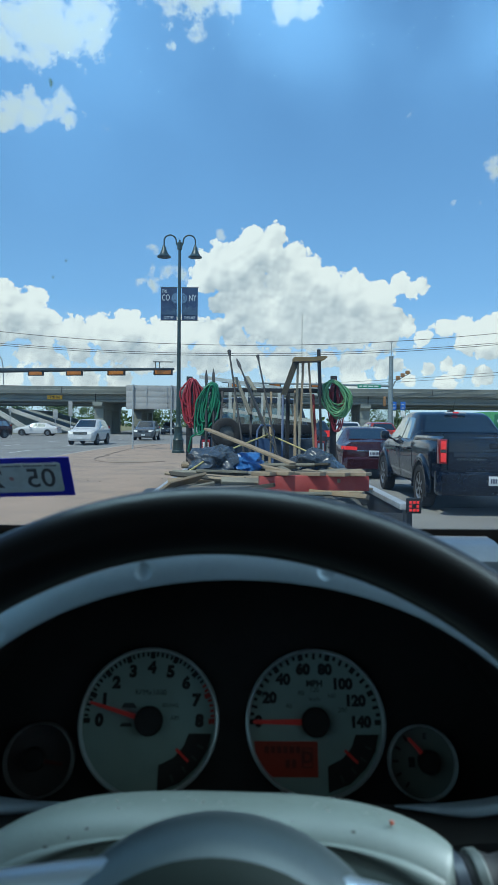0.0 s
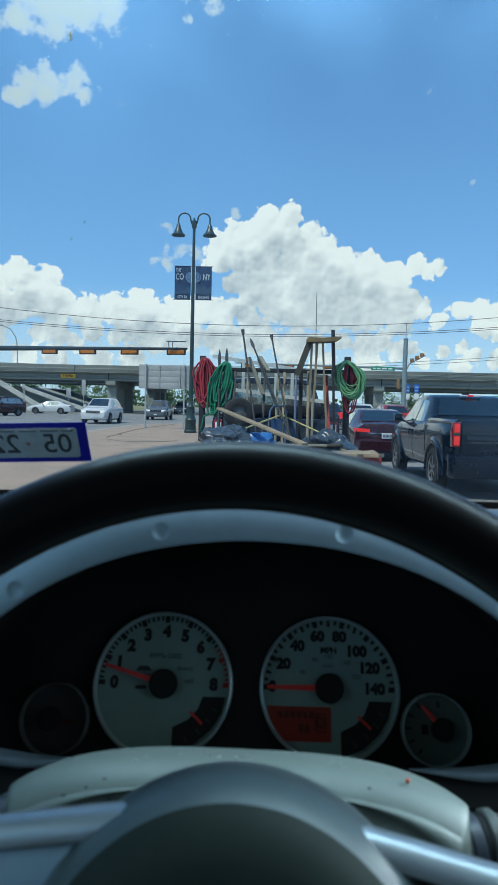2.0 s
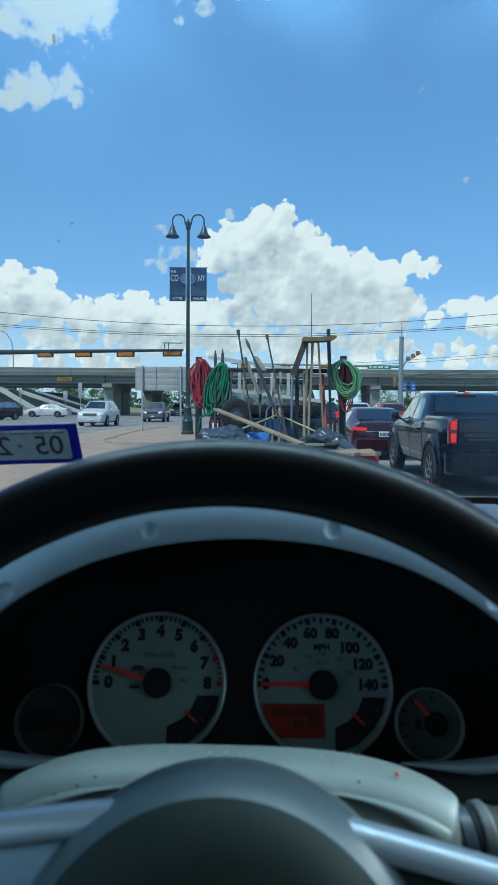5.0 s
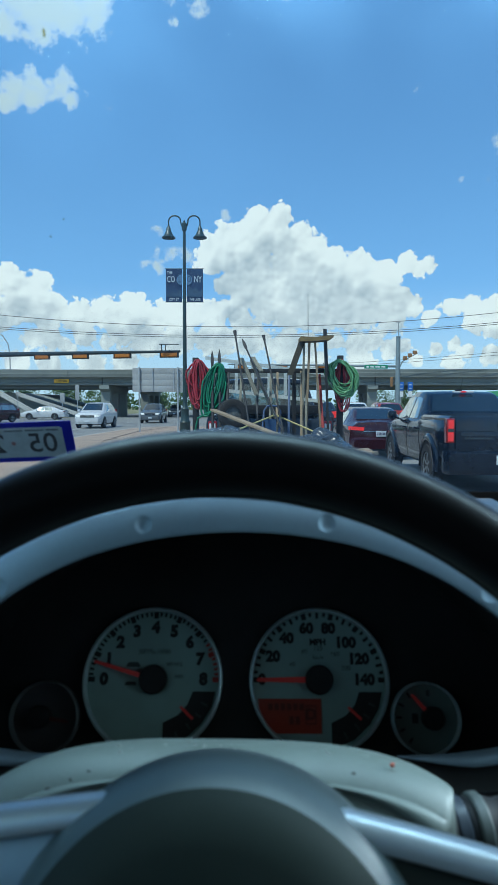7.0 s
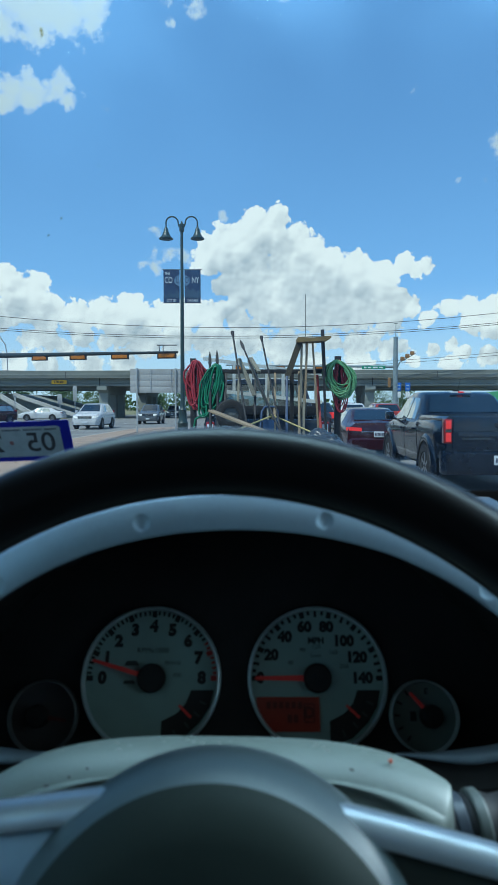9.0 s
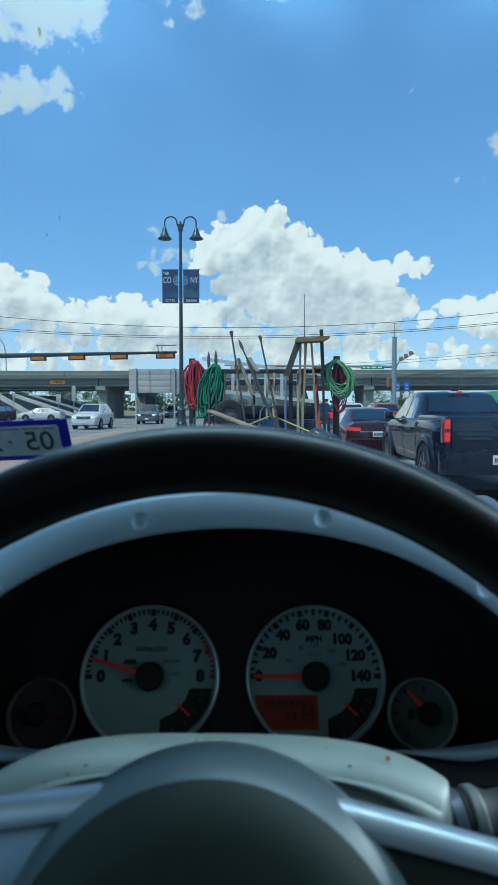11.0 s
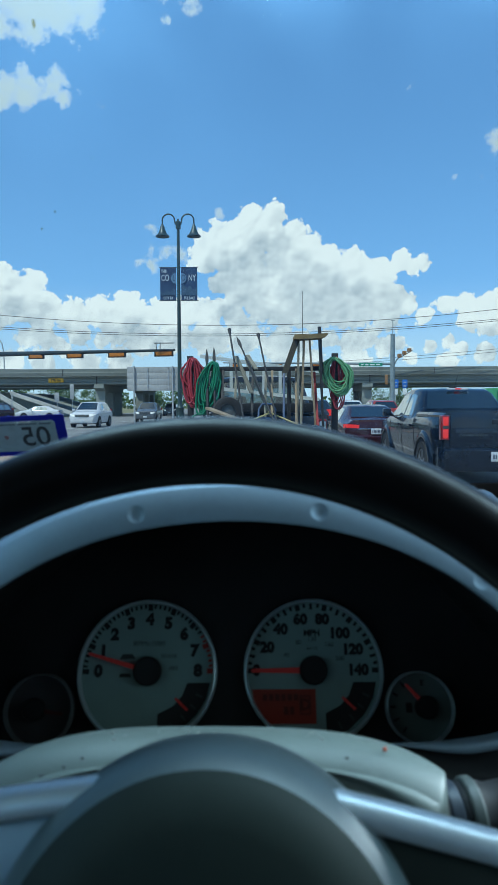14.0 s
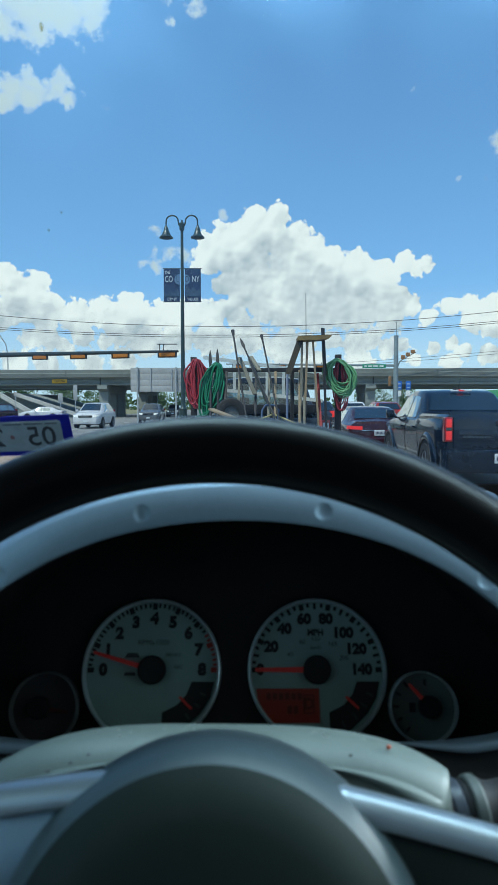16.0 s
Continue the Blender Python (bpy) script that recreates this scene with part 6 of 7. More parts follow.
    up = 0.14 if kind == "pickup" else 0.0
    box(bm, (-0.8, 0.7, 0.24 + up), (0.8, L - 0.6, 0.42 + up))
    part("underbody", bm, M["black_metal"], k)
    return k

# ---- the queue and the oncoming cars ----
BLACK = paint("black_car_paint", (0.003, 0.007, 0.016), 0.7, 0.15)
MAROON = paint("maroon_car_paint", (0.030, 0.006, 0.009), 0.7)
NAVY = paint("navy_car_paint", (0.022, 0.032, 0.05), 0.5, 0.2)
WHITE = paint("white_car_paint", (0.52, 0.53, 0.54))
PALE = paint("pale_blue_car_paint", (0.42, 0.52, 0.62))
GREY = paint("grey_car_paint", (0.10, 0.11, 0.12))
RED = paint("dull_red_car_paint", (0.22, 0.025, 0.02))


def work_truck():
    k = thing("pickup_truck", "dark blue pickup truck towing the loaded trailer", "pickup truck", pose(0.28, 9.75, 0), "queueing traffic")
    # load bed: floor, two walls with a rolled rail, tailgate
    for s in (-1, 1):
        bm = bmesh.new()
        loft(bm, [[(s * x, y, z) for x, z in ((0.80, 0.66), (0.93, 0.62), (0.96, 0.90), (0.955, 1.20), (0.93, 1.30), (0.86, 1.31), (0.83, 1.26), (0.83, 0.70))] for y in (0.02, 0.10, 1.2, 1.98)])
        part("bed_side", bm, NAVY, k, "", 40)
        bm = bmesh.new()
        box(bm, (s * 0.795, -0.05, 0.80), (s * 0.925, 0.03, 1.24), bevel=0.02)
        lamp = part("tail_lamp", bm, M["tail"], k, "red tail lamp")
        for z0, z1, mat, text in ((0.90, 1.04, "tail_lit", "glowing red segment"), (1.06, 1.20, "headlamp", "clear lens")):
            bm = bmesh.new()
            box(bm, (s * 0.815, -0.056, z0), (s * 0.905, -0.049, z1), bevel=0.003)
            part("lit_segment" if mat == "tail_lit" else "reverse_lens", bm, M[mat], lamp, text)
        for y in (1.05, 4.55):
            wheel(k, s * 0.86, y, 0.40, s)
            bm = bmesh.new()
            o = [(y + 0.48 * math.cos(a), 0.40 + 0.48 * math.sin(a)) for a in [radians(-15 + 210 * i / 20) for i in range(21)]]
            loft(bm, [[(s * x, u, v) for u, v in o] for x in (0.88, 0.967)])
            part("wheel_arch", bm, M["black_plastic"], k, "dark wheel arch", 30)
        # cab side: door skin, pillars, mirror
        bm = bmesh.new()
        loft(bm, [[(s * x, y, z) for x, z in ((0.80, 0.45), (0.93, 0.48), (0.965, 0.85), (0.94, 1.27), (0.88, 1.29))] for y in (2.03, 3.2, 4.1, 5.2, 5.75)])
        part("cab_side", bm, NAVY, k, "", 40)
        for y0, y1, x1 in ((2.08, 2.30, 0.70), (3.10, 3.10, 0.71), (4.25, 3.55, 0.68)):
            bm = bmesh.new()
            rod(bm, (s * 0.89, y0, 1.27), (s * x1, y1, 1.93), 0.045, 0.04, 8)
            part("pillar", bm, NAVY, k, "", 50)
        bm = bmesh.new()
        box(bm, (s * 1.00, 3.78, 1.30), (s * 1.20, 3.90, 1.56), bevel=0.03)
        rod(bm, (s * 0.92, 3.85, 1.33), (s * 1.04, 3.84, 1.38), 0.025)
        part("mirror", bm, M["black_plastic"], k, "black wing mirror", 40)
    bm = bmesh.new()
    box(bm, (-0.79, -0.03, 0.70), (0.79, 0.04, 1.27), bevel=0.015)
    gate = part("tailgate", bm, NAVY, k, "", 40)
    bm = bmesh.new()
    box(bm, (-0.70, -0.037, 0.84), (0.70, -0.029, 1.10), bevel=0.004)
    part("crease", bm, NAVY, gate)
    bm = bmesh.new()
    box(bm, (-0.13, -0.044, 1.15), (0.13, -0.030, 1.23), bevel=0.006)
    part("handle", bm, M["black_plastic"], gate, "black tailgate handle")
    bm = bmesh.new()
    box(bm, (-0.83, 0.05, 0.64), (0.83, 2.0, 0.70))
    part("bed_floor", bm, M["black_metal"], k)
    bm = bmesh.new()
    box(bm, (-0.88, 1.45, 1.315), (0.88, 1.95, 1.48), bevel=0.03)
    part("tool_box", bm, M["black_plastic"], k, "black tool box across the bed")
    bm = bmesh.new()
    box(bm, (-0.88, 2.02, 0.45), (0.88, 2.06, 1.29), bevel=0.01)
    part("cab_back", bm, NAVY, k)
    bm = bmesh.new()
    loft(bm, [[(x * w, y, z + h) for x, h in ((-0.74, -0.05), (-0.70, 0.0), (-0.4, 0.035), (0.0, 0.045), (0.4, 0.035), (0.70, 0.0), (0.74, -0.05))] for y, z, w in ((2.24, 1.93, 0.96), (2.4, 1.955, 1.0), (3.2, 1.96, 1.0), (3.62, 1.92, 0.96))])
    part("roof", bm, NAVY, k, "", 50)
    for y0, y1, nm in ((2.06, 2.28, "rear_window"), (4.25, 3.60, "windscreen")):
        bm = bmesh.new()
        s4 = [(-0.86, y0, 1.29), (0.86, y0, 1.29), (0.68, y1, 1.92), (-0.68, y1, 1.92)]
        loft(bm, [s4, [(x, y + 0.006, z) for x, y, z in s4]])
        part(nm, bm, M["clear_pane"], k, "clear tinted glass", 30)
    for x in (-0.40, 0.40):
        bm = bmesh.new()
        box(bm, (x - 0.24, 2.75, 0.75), (x + 0.24, 2.92, 1.42), bevel=0.05)
        box(bm, (x - 0.12, 2.78, 1.44), (x + 0.12, 2.88, 1.62), bevel=0.04)
        part("seat", bm, M["black_plastic"], k, "dark seat back")
    bm = bmesh.new()
    loft(bm, [[(x, y, z + h) for x, h in ((-0.90, -0.55), (-0.90, -0.03), (-0.6, 0.03), (0.0, 0.05), (0.6, 0.03), (0.90, -0.03), (0.90, -0.55))] for y, z in ((4.15, 1.25), (5.2, 1.18), (5.72, 1.08))])
    part("bonnet", bm, NAVY, k, "", 40)
    bm = bmesh.new()
    loft(bm, [[(x, y0 + a, b) for a, b in ((0.10, 0.42), (-0.06, 0.42), (-0.10, 0.48), (-0.10, 0.64), (0.02, 0.66), (0.10, 0.66))] for x, y0 in ((-0.93, 0.10), (-0.85, 0.0), (0.85, 0.0), (0.93, 0.10))])
    part("bumper", bm, M["chrome"], k, "dull chrome bumper")
    bm = bmesh.new()
    box(bm, (-0.7, 0.3, 0.42), (0.7, 5.6, 0.60))
    part("chassis", bm, M["black_metal"], k)


def traffic():
    vehicle("pickup", "glossy black pickup truck with lit brake lamps", "pickup truck", BLACK, pose(4.127, 10.57, 0, 0, 0, -1.0), details=True, name="pickup_truck").scale = (1.02, 1.02, 0.99)
    vehicle("sedan", "dark maroon saloon car with lit brake lamps", "car", MAROON, pose(3.56, 17.7, 0, 0, 0, 0), details=True)
    work_truck()
    vehicle("suv", "pale blue estate car beside the black pickup", "car", PALE, pose(6.65, 11.4, 0, 0, 0, -1), lit=False)
    vehicle("suv", "dark blue car waiting in the queue", "car", NAVY, pose(3.15, 29.5, 0, 0, 0, 2))
    vehicle("suv", "dull red car with pale window frames", "car", RED, pose(8.2, 38, 0))
    vehicle("suv", "white car further up the queue", "car", WHITE, pose(5.9, 36.5, 0))
    vehicle("suv", "white people carrier coming the other way", "car", WHITE, pose(-10.6, 42.5 + 4.6, 0, 0, 0, 178), facing=True, group="oncoming traffic")
    vehicle("suv", "dark grey car with round headlamps coming the other way", "car", GREY, pose(-8.75, 56 + 4.6, 0, 0, 0, 180), facing=True, group="oncoming traffic")
    vehicle("suv", "maroon car turning below the overpass", "car", MAROON, pose(-22.0, 60, 0, 0, 0, 152), facing=True, group="oncoming traffic")
    vehicle("suv", "grey car far off coming the other way", "car", GREY, pose(-10.6, 94, 0, 0, 0, 180), facing=True, group="oncoming traffic")
    vehicle("sedan", "white car crossing below the overpass", "car", WHITE, pose(-20.5, 72, 0, 0, 0, 90), lit=False, group="oncoming traffic")


def box_truck():
    k = thing("lorry", "green box lorry with white lettering", "lorry", pose(10.3, 24, 0, 0, 0, 0))
    g1 = surf("green_lorry_paint", (0.05, 0.27, 0.09), 0.5, scale=1.5, grain=30, bump=0.02, tint=(0.09, 0.30, 0.14))
    g2 = surf("dark_green_panel", (0.01, 0.13, 0.05), 0.5, bump=0.02)
    bm = bmesh.new()
    box(bm, (-1.2, 0, 0.75), (1.2, 4.2, 2.05), bevel=0.03)
    part("box_body", bm, g1, k, "green box body")
    bm = bmesh.new()
    box(bm, (-1.0, 4.4, 0.6), (1.0, 6.0, 2.0), bevel=0.12)
    part("cab", bm, g1, k)
    bm = bmesh.new()
    box(bm, (-1.05, -0.02, 1.15), (0.6, -0.004, 1.95), bevel=0.005)
    p = part("panel", bm, g2, k, "dark green panel")
    for s, z in (("Greener Lawn.", 1.70), ("Happier You.", 1.38)):
        bm = bmesh.new()
        words(bm, s, 0.24, pose(-0.22, -0.028, z, 90, 0, 0), 0.003, 0.003)
        part("lettering", bm, M["white"], p)
    for x in (-1.0, 1.0):
        for y in (0.9, 5.0):
            wheel(k, x * 0.9, y, 0.45, 1 if x > 0 else -1)
    bm = bmesh.new()
    box(bm, (-0.9, 0.1, 0.45), (0.9, 5.6, 0.76))
    part("chassis", bm, M["black_metal"], k)


# ---- the trailer and its load ----
TX = 0.22
M["trailer"] = surf("black_trailer_paint", (0.022, 0.028, 0.038), 0.5, scale=3, grain=50, bump=0.1, var=0.25, tint=(0.05, 0.045, 0.04))
M["plank"] = surf("weathered_timber", (0.25, 0.185, 0.115), 0.85, scale=4, grain=60, bump=0.3, depth=0.003, var=0.3, tint=(0.22, 0.18, 0.13))
M["plank_grey"] = surf("grey_timber", (0.205, 0.195, 0.155), 0.9, scale=4, grain=60, bump=0.3, depth=0.003, var=0.3)
M["timber_pale"] = surf("sawn_timber", (0.29, 0.225, 0.15), 0.85, scale=4, grain=60, bump=0.2, depth=0.003, var=0.2)
M["plank_red"] = surf("red_painted_timber", (0.34, 0.045, 0.04), 0.75, scale=5, grain=50, bump=0.2, depth=0.003, var=0.15, tint=(0.38, 0.10, 0.08))
M["hose_red"] = surf("red_hose", (0.30, 0.022, 0.035), 0.4, scale=6, grain=60, bump=0.05, var=0.2)
M["hose_green"] = surf("green_hose", (0.012, 0.17, 0.085), 0.4, scale=6, grain=60, bump=0.05, var=0.2)
M["hose_pale"] = surf("pale_green_hose", (0.14, 0.34, 0.16), 0.4, scale=6, grain=60, bump=0.05, var=0.2)
M["tarp"] = surf("black_plastic_sheet", (0.045, 0.060, 0.080), 0.26, scale=5, grain=40, bump=0.2, depth=0.01)
M["tarp_blue"] = surf("blue_plastic_sheet", (0.03, 0.13, 0.36), 0.35, scale=5, grain=40, bump=0.2, depth=0.01)
M["alu"] = surf("dull_aluminium", (0.60, 0.63, 0.60), 0.45, metal=0.25, scale=5, grain=60, bump=0.05, var=0.15)
M["dark_timber"] = surf("dark_timber", (0.06, 0.052, 0.036), 0.85, scale=5, grain=60, bump=0.2, depth=0.003, var=0.25)
M["ochre"] = surf("ochre_timber", (0.20, 0.14, 0.055), 0.8, scale=5, grain=60, bump=0.2, depth=0.003, var=0.25)
M["blue_tube"] = surf("blue_painted_tube", (0.022, 0.058, 0.14), 0.5, scale=5, grain=60, bump=0.05)
M["rope"] = surf("yellow_rope", (0.45, 0.38, 0.16), 0.9, scale=20, grain=200, bump=0.3)
M["rubble"] = surf("grey_rubbish", (0.12, 0.13, 0.13), 0.9, scale=6, grain=40, bump=0.4, var=0.3)


def trailer():
    k = thing("utility_trailer", "black steel utility trailer with a tall front rack", "trailer", pose(TX, 4.7, 0))
    for s in (-1, 1):
        bm = bmesh.new()
        box(bm, (s * 0.93, 0.0, 0.46), (s * 0.97, 4.0, 0.86), bevel=0.006)
        part("side_wall", bm, M["trailer"], k, "black sheet side wall")
        bm = bmesh.new()
        box(bm, (s * 0.91, -0.01, 0.862), (s * 0.99, 4.02, 0.905), bevel=0.008)
        part("top_rail", bm, M["galv"], k, "grey steel top rail")
        for y in (0.05, 1.3, 2.6, 3.95):
            bm = bmesh.new()
            box(bm, (s * 0.972, y - 0.03, 0.44), (s * 1.01, y + 0.03, 0.86))
            part("stake", bm, M["trailer"], k)
        for y in (1.75, 2.5):
            wheel(k, s * 1.13, y, 0.33, s)
        bm = bmesh.new()
        loft(bm, [[(s * x, 2.12 + 0.85 * math.cos(a), 0.38 + 0.40 * math.sin(a)) for x in (1.0, 1.26)] + [(s * x, 2.12 + 0.83 * math.cos(a), 0.38 + 0.385 * math.sin(a)) for x in (1.26, 1.0)] for a in [math.pi * i / 14 for i in range(15)]])
        part("fender", bm, M["trailer"], k, "black wheel fender")
        bm = bmesh.new()
        box(bm, (s * 0.955, -0.05, 0.84), (s * 1.06, -0.005, 0.95), bevel=0.008)
        lamp = part("tail_lamp", bm, M["black_plastic"], k, "square trailer tail lamp")
        for i in range(3):
            for j in range(3):
                if (i, j) != (1, 1):
                    bm = bmesh.new()
                    box(bm, (s * (0.970 + i * 0.026), -0.054, 0.856 + j * 0.028), (s * (0.988 + i * 0.026), -0.049, 0.875 + j * 0.028))
                    part("led", bm, M["tail_lit"], lamp, "glowing red diode")
        # tall rack post at the front
        bm = bmesh.new()
        box(bm, (s * 0.96 - 0.04, 3.93, 0.86), (s * 0.96 + 0.04, 4.01, 2.10 if s < 0 else 2.13), bevel=0.006)
        part("rack_post", bm, M["black_metal"], k, "dark rack post")
    bm = bmesh.new()
    box(bm, (-0.93, -0.035, 0.44), (0.93, -0.005, 0.84), bevel=0.006)
    part("tailgate", bm, M["trailer"], k, "dented black tailgate")
    bm = bmesh.new()
    box(bm, (-0.93, 0.0, 0.42), (0.93, 4.0, 0.46))
    part("deck", bm, M["plank_grey"], k, "grey plank deck")
    bm = bmesh.new()
    box(bm, (-0.93, 3.97, 0.46), (0.93, 4.0, 0.86))
    part("front_wall", bm, M["trailer"], k)
    bm = bmesh.new()
    box(bm, (-0.98, 3.935, 1.900), (0.98, 4.0, 1.955), bevel=0.006)
    part("rack_bar", bm, M["black_metal"], k, "dark rack cross bar")
    for x in (-0.55, 0.35):
        bm = bmesh.new()
        box(bm, (x - 0.025, 3.94, 0.86), (x + 0.025, 3.99, 1.898))
        part("rack_post", bm, M["black_metal"], k)
    bm = bmesh.new()
    rod(bm, (-0.7, 4.0, 0.43), (0.05, 5.1, 0.48), 0.04)
    rod(bm, (0.7, 4.0, 0.43), (-0.05, 5.1, 0.48), 0.04)
    part("drawbar", bm, M["trailer"], k)


def hose(name, label, mat, cx, cz, hw, hh, y, loops, seed, r=0.013, tail=None, lean=0.0, inner=0.25, pinch=0.22):
    random.seed(seed)
    k = thing(name, label, "hose", group="coiled hoses")
    for i in range(loops):
        bm = bmesh.new()
        w, h = hw * random.uniform(inner, 1.0), hh * random.uniform(0.62, 1.0)
        dx, dy = random.uniform(-0.3, 0.3) * hw, y + (i - loops / 2) * r * 0.5
        pts = []
        for j in range(36):
            a = 2 * math.pi * j / 36
            wob = 1 + 0.05 * math.sin(3 * a + i) + 0.03 * math.sin(5 * a + 2.3 * i)
            z = cz + hh - h + h * math.sin(a) * wob - (0.02 * hh if math.sin(a) > 0 else 0)
            pts.append((cx + dx * (0.4 if math.sin(a) > 0.5 else 1.0) + w * math.cos(a) * wob * (1.0 - pinch * max(0, math.sin(a))) + lean * (z - cz), dy + 0.012 * math.sin(2 * a + i), z))
        tube(bm, pts, r, 7, close=True)
        part("loop", bm, mat, k, "", 60)
    if tail:
        bm = bmesh.new()
        tube(bm, tail, r, 7)
        part("loose_end", bm, mat, k, "", 60)


def plank(a, b, w, t, mat, name="plank", label="weathered timber board lying on the load", roll=0.0, group="boards on the trailer"):
    a, b = Vector(a), Vector(b)
    d = (b - a).normalized()
    s = d.cross(Vector((0, 0, 1))).normalized()
    u = s.cross(d)
    m = axes((a + b) / 2, d, s, u) @ pose(0, 0, 0, roll, 0, 0)
    bm = bmesh.new()
    h = (b - a).length / 2
    box(bm, (-h, -w / 2, -t / 2), (h, w / 2, t / 2), bevel=min(w, t) * 0.1)
    ob = link(name, bm, mat, None, "", 30)
    ob.matrix_world = m
    return tagged(ob, label, "board", group)


def long_tool(a, b, r, head, label, mat, name="shovel"):
    k = thing(name, label, "garden tool", group="tools on the rack")
    a, b = Vector(a), Vector(b)
    bm = bmesh.new()
    rod(bm, a, b, r, r * 0.9, 10)
    part("handle", bm, mat, k, "", 50)
    d = (b - a).normalized()
    bm = bmesh.new()
    if head == "knob":
        q = d.to_track_quat("Z", "Y").to_matrix().to_4x4()
        lathe(bm, [(0, -0.05), (r * 1.2, -0.05), (r * 1.7, 0.0), (r * 1.9, 0.03), (0, 0.035)], 14, Matrix.Translation(b) @ q)
    else:
        s = d.cross(Vector((0, 1, 0))).normalized()
        loft(bm, [[b + s * x + d * z + Vector((0, y, 0)) for x, y in ((-w, -0.008), (w, -0.008), (w, 0.008), (-w, 0.008))] for w, z in ((0.012, -0.05), (0.022, 0.02), (0.018, 0.10), (0.004, 0.18))])
    part("head", bm, M["black_metal"], k, "dark steel head", 40)


def load():
    y0 = 8.62
    P = lambda px, pz, y: (px, y, pz)
    # hoses on the rack posts
    hose("red_hose", "coil of red hose hung on the rack post", M["hose_red"], -0.69, 1.74, 0.135, 0.31, y0 - 0.06, 24, 1)
    hose("green_hose", "long green hose hung beside the red coil", M["hose_green"], -0.50, 1.66, 0.115, 0.34, y0 - 0.10, 24, 2, lean=0.20, pinch=-0.10,
         tail=[(-0.42, y0 - 0.1, 1.95), (-0.33, y0 - 0.15, 1.75), (-0.36, y0 - 0.2, 1.55), (-0.5, y0 - 0.2, 1.40), (-0.70, y0 - 0.1, 1.30), (-0.74, y0 - 0.1, 1.12), (-0.66, y0, 1.02)])
    hose("pale_green_hose", "round coil of pale green hose on the rack post", M["hose_pale"], 1.20, 1.81, 0.185, 0.245, y0 - 0.08, 16, 3, r=0.010, lean=-0.22, inner=0.72)
    hose("thin_red_hose", "thin red hose hanging behind the pale green coil", M["hose_red"], 1.20, 1.70, 0.10, 0.36, y0 - 0.02, 12, 4, r=0.009)
    # tools leaning against the rack
    long_tool((0.02, 7.5, 0.95), (-0.215, 8.60, 2.42), 0.013, "knob", "long dark handle leaning on the rack", M["black_metal"])
    long_tool((0.45, 7.2, 0.95), (-0.075, 8.62, 2.24), 0.012, "blade", "thin dark digging bar leaning on the rack", M["black_metal"])
    long_tool((0.42, 7.6, 0.95), (0.165, 8.60, 2.36), 0.012, "knob", "dark handle with a knob leaning on the rack", M["black_metal"])
    for x, t in ((-0.515, 2.02), (-0.42, 2.04)):
        long_tool((x + 0.03, 8.2, 0.92), (x, 8.60, t), 0.02, "blade", "pointed dark blade upright by the rack", M["black_metal"])
    for x0, z0, x1, z1 in ((-0.13, 2.09, 0.07, 1.6), (0.0, 2.07, 0.42, 1.05), (0.02, 2.10, 0.13, 1.9)):
        plank((x1, 8.3, z1), (x0, 8.60, z0), 0.05, 0.025, M["plank_grey"], label="grey lath leaning on the rack")
    # ladder across the towing truck's rack
    k = thing("ladder", "dull aluminium ladder lying on its edge", "ladder", pose(0, 0, 0))
    for z0, z1 in ((2.125, 1.90), (1.69, 1.50)):
        bm = bmesh.new()
        loft(bm, [[(x, 9.35, z), (x, 9.38, z), (x, 9.38, z + 0.05), (x, 9.35, z + 0.05)] for x, z in ((-0.66, z0), (1.05, z1))])
        part("rail", bm, M["alu"], k, "aluminium rail")
    for i in range(7):
        x = -0.45 + i * 0.235
        u = (x + 0.62) / 1.67
        bm = bmesh.new()
        box(bm, (x - 0.022, 9.352, 1.74 - 0.19 * u), (x + 0.022, 9.378, 2.125 - 0.225 * u))
        part("rung", bm, M["alu"], k)
    # ochre trestle standing tall in the trailer
    k = thing("trestle", "ochre timber trestle standing tall in the trailer", "trestle")
    bm = bmesh.new()
    loft(bm, [[(x, 8.30, z), (x, 8.56, z), (x, 8.56, z + h), (x, 8.30, z + h)] for x, z, h in ((0.615, 2.285, 0.045), (0.63, 2.282, 0.060), (0.82, 2.288, 0.052), (0.98, 2.300, 0.056), (1.045, 2.335, 0.020))])
    part("top_board", bm, M["ochre"], k, "ochre top board")
    for x0, x1, w, mat in ((0.60, 0.50, 0.04, "dark_timber"), (0.68, 0.66, 0.013, "plank_grey"), (0.75, 0.70, 0.013, "plank"), (0.95, 1.01, 0.014, "black_metal"), (0.82, 0.92, 0.011, "plank")):
        bm = bmesh.new()
        zt = 2.284
        za = 0.9 if mat != "dark_timber" else 1.86
        loft(bm, [[(x - w, 8.40, z), (x + w, 8.40, z), (x + w, 8.45, z), (x - w, 8.45, z)] for x, z in ((x1, za), (x0 + (0.05 if x0 == 0.60 else 0), zt))])
        part("leg", bm, M[mat], k)
    bm = bmesh.new()
    rod(bm, (0.985, 8.50, 1.85), (0.955, 8.50, 2.46), 0.024)
    part("pole", bm, M["black_metal"], k, "dark pole")
    # boards upright behind the rack
    for x, zt, w, mat in ((0.345, 1.90, 0.034, "plank"), (0.50, 1.92, 0.024, "blue_tube"), (0.66, 1.92, 0.026, "plank"), (0.72, 1.95, 0.024, "plank_grey"), (0.26, 1.9, 0.022, "plank_grey"), (0.09, 1.9, 0.02, "black_metal"),
                          (-0.13, 1.9, 0.022, "plank_grey"), (-0.30, 1.9, 0.03, "black_metal")):
        plank((x - 0.03, 8.15, 0.92), (x, 8.58, zt), w, 0.03, M[mat], label="narrow upright board against the rack", roll=90)
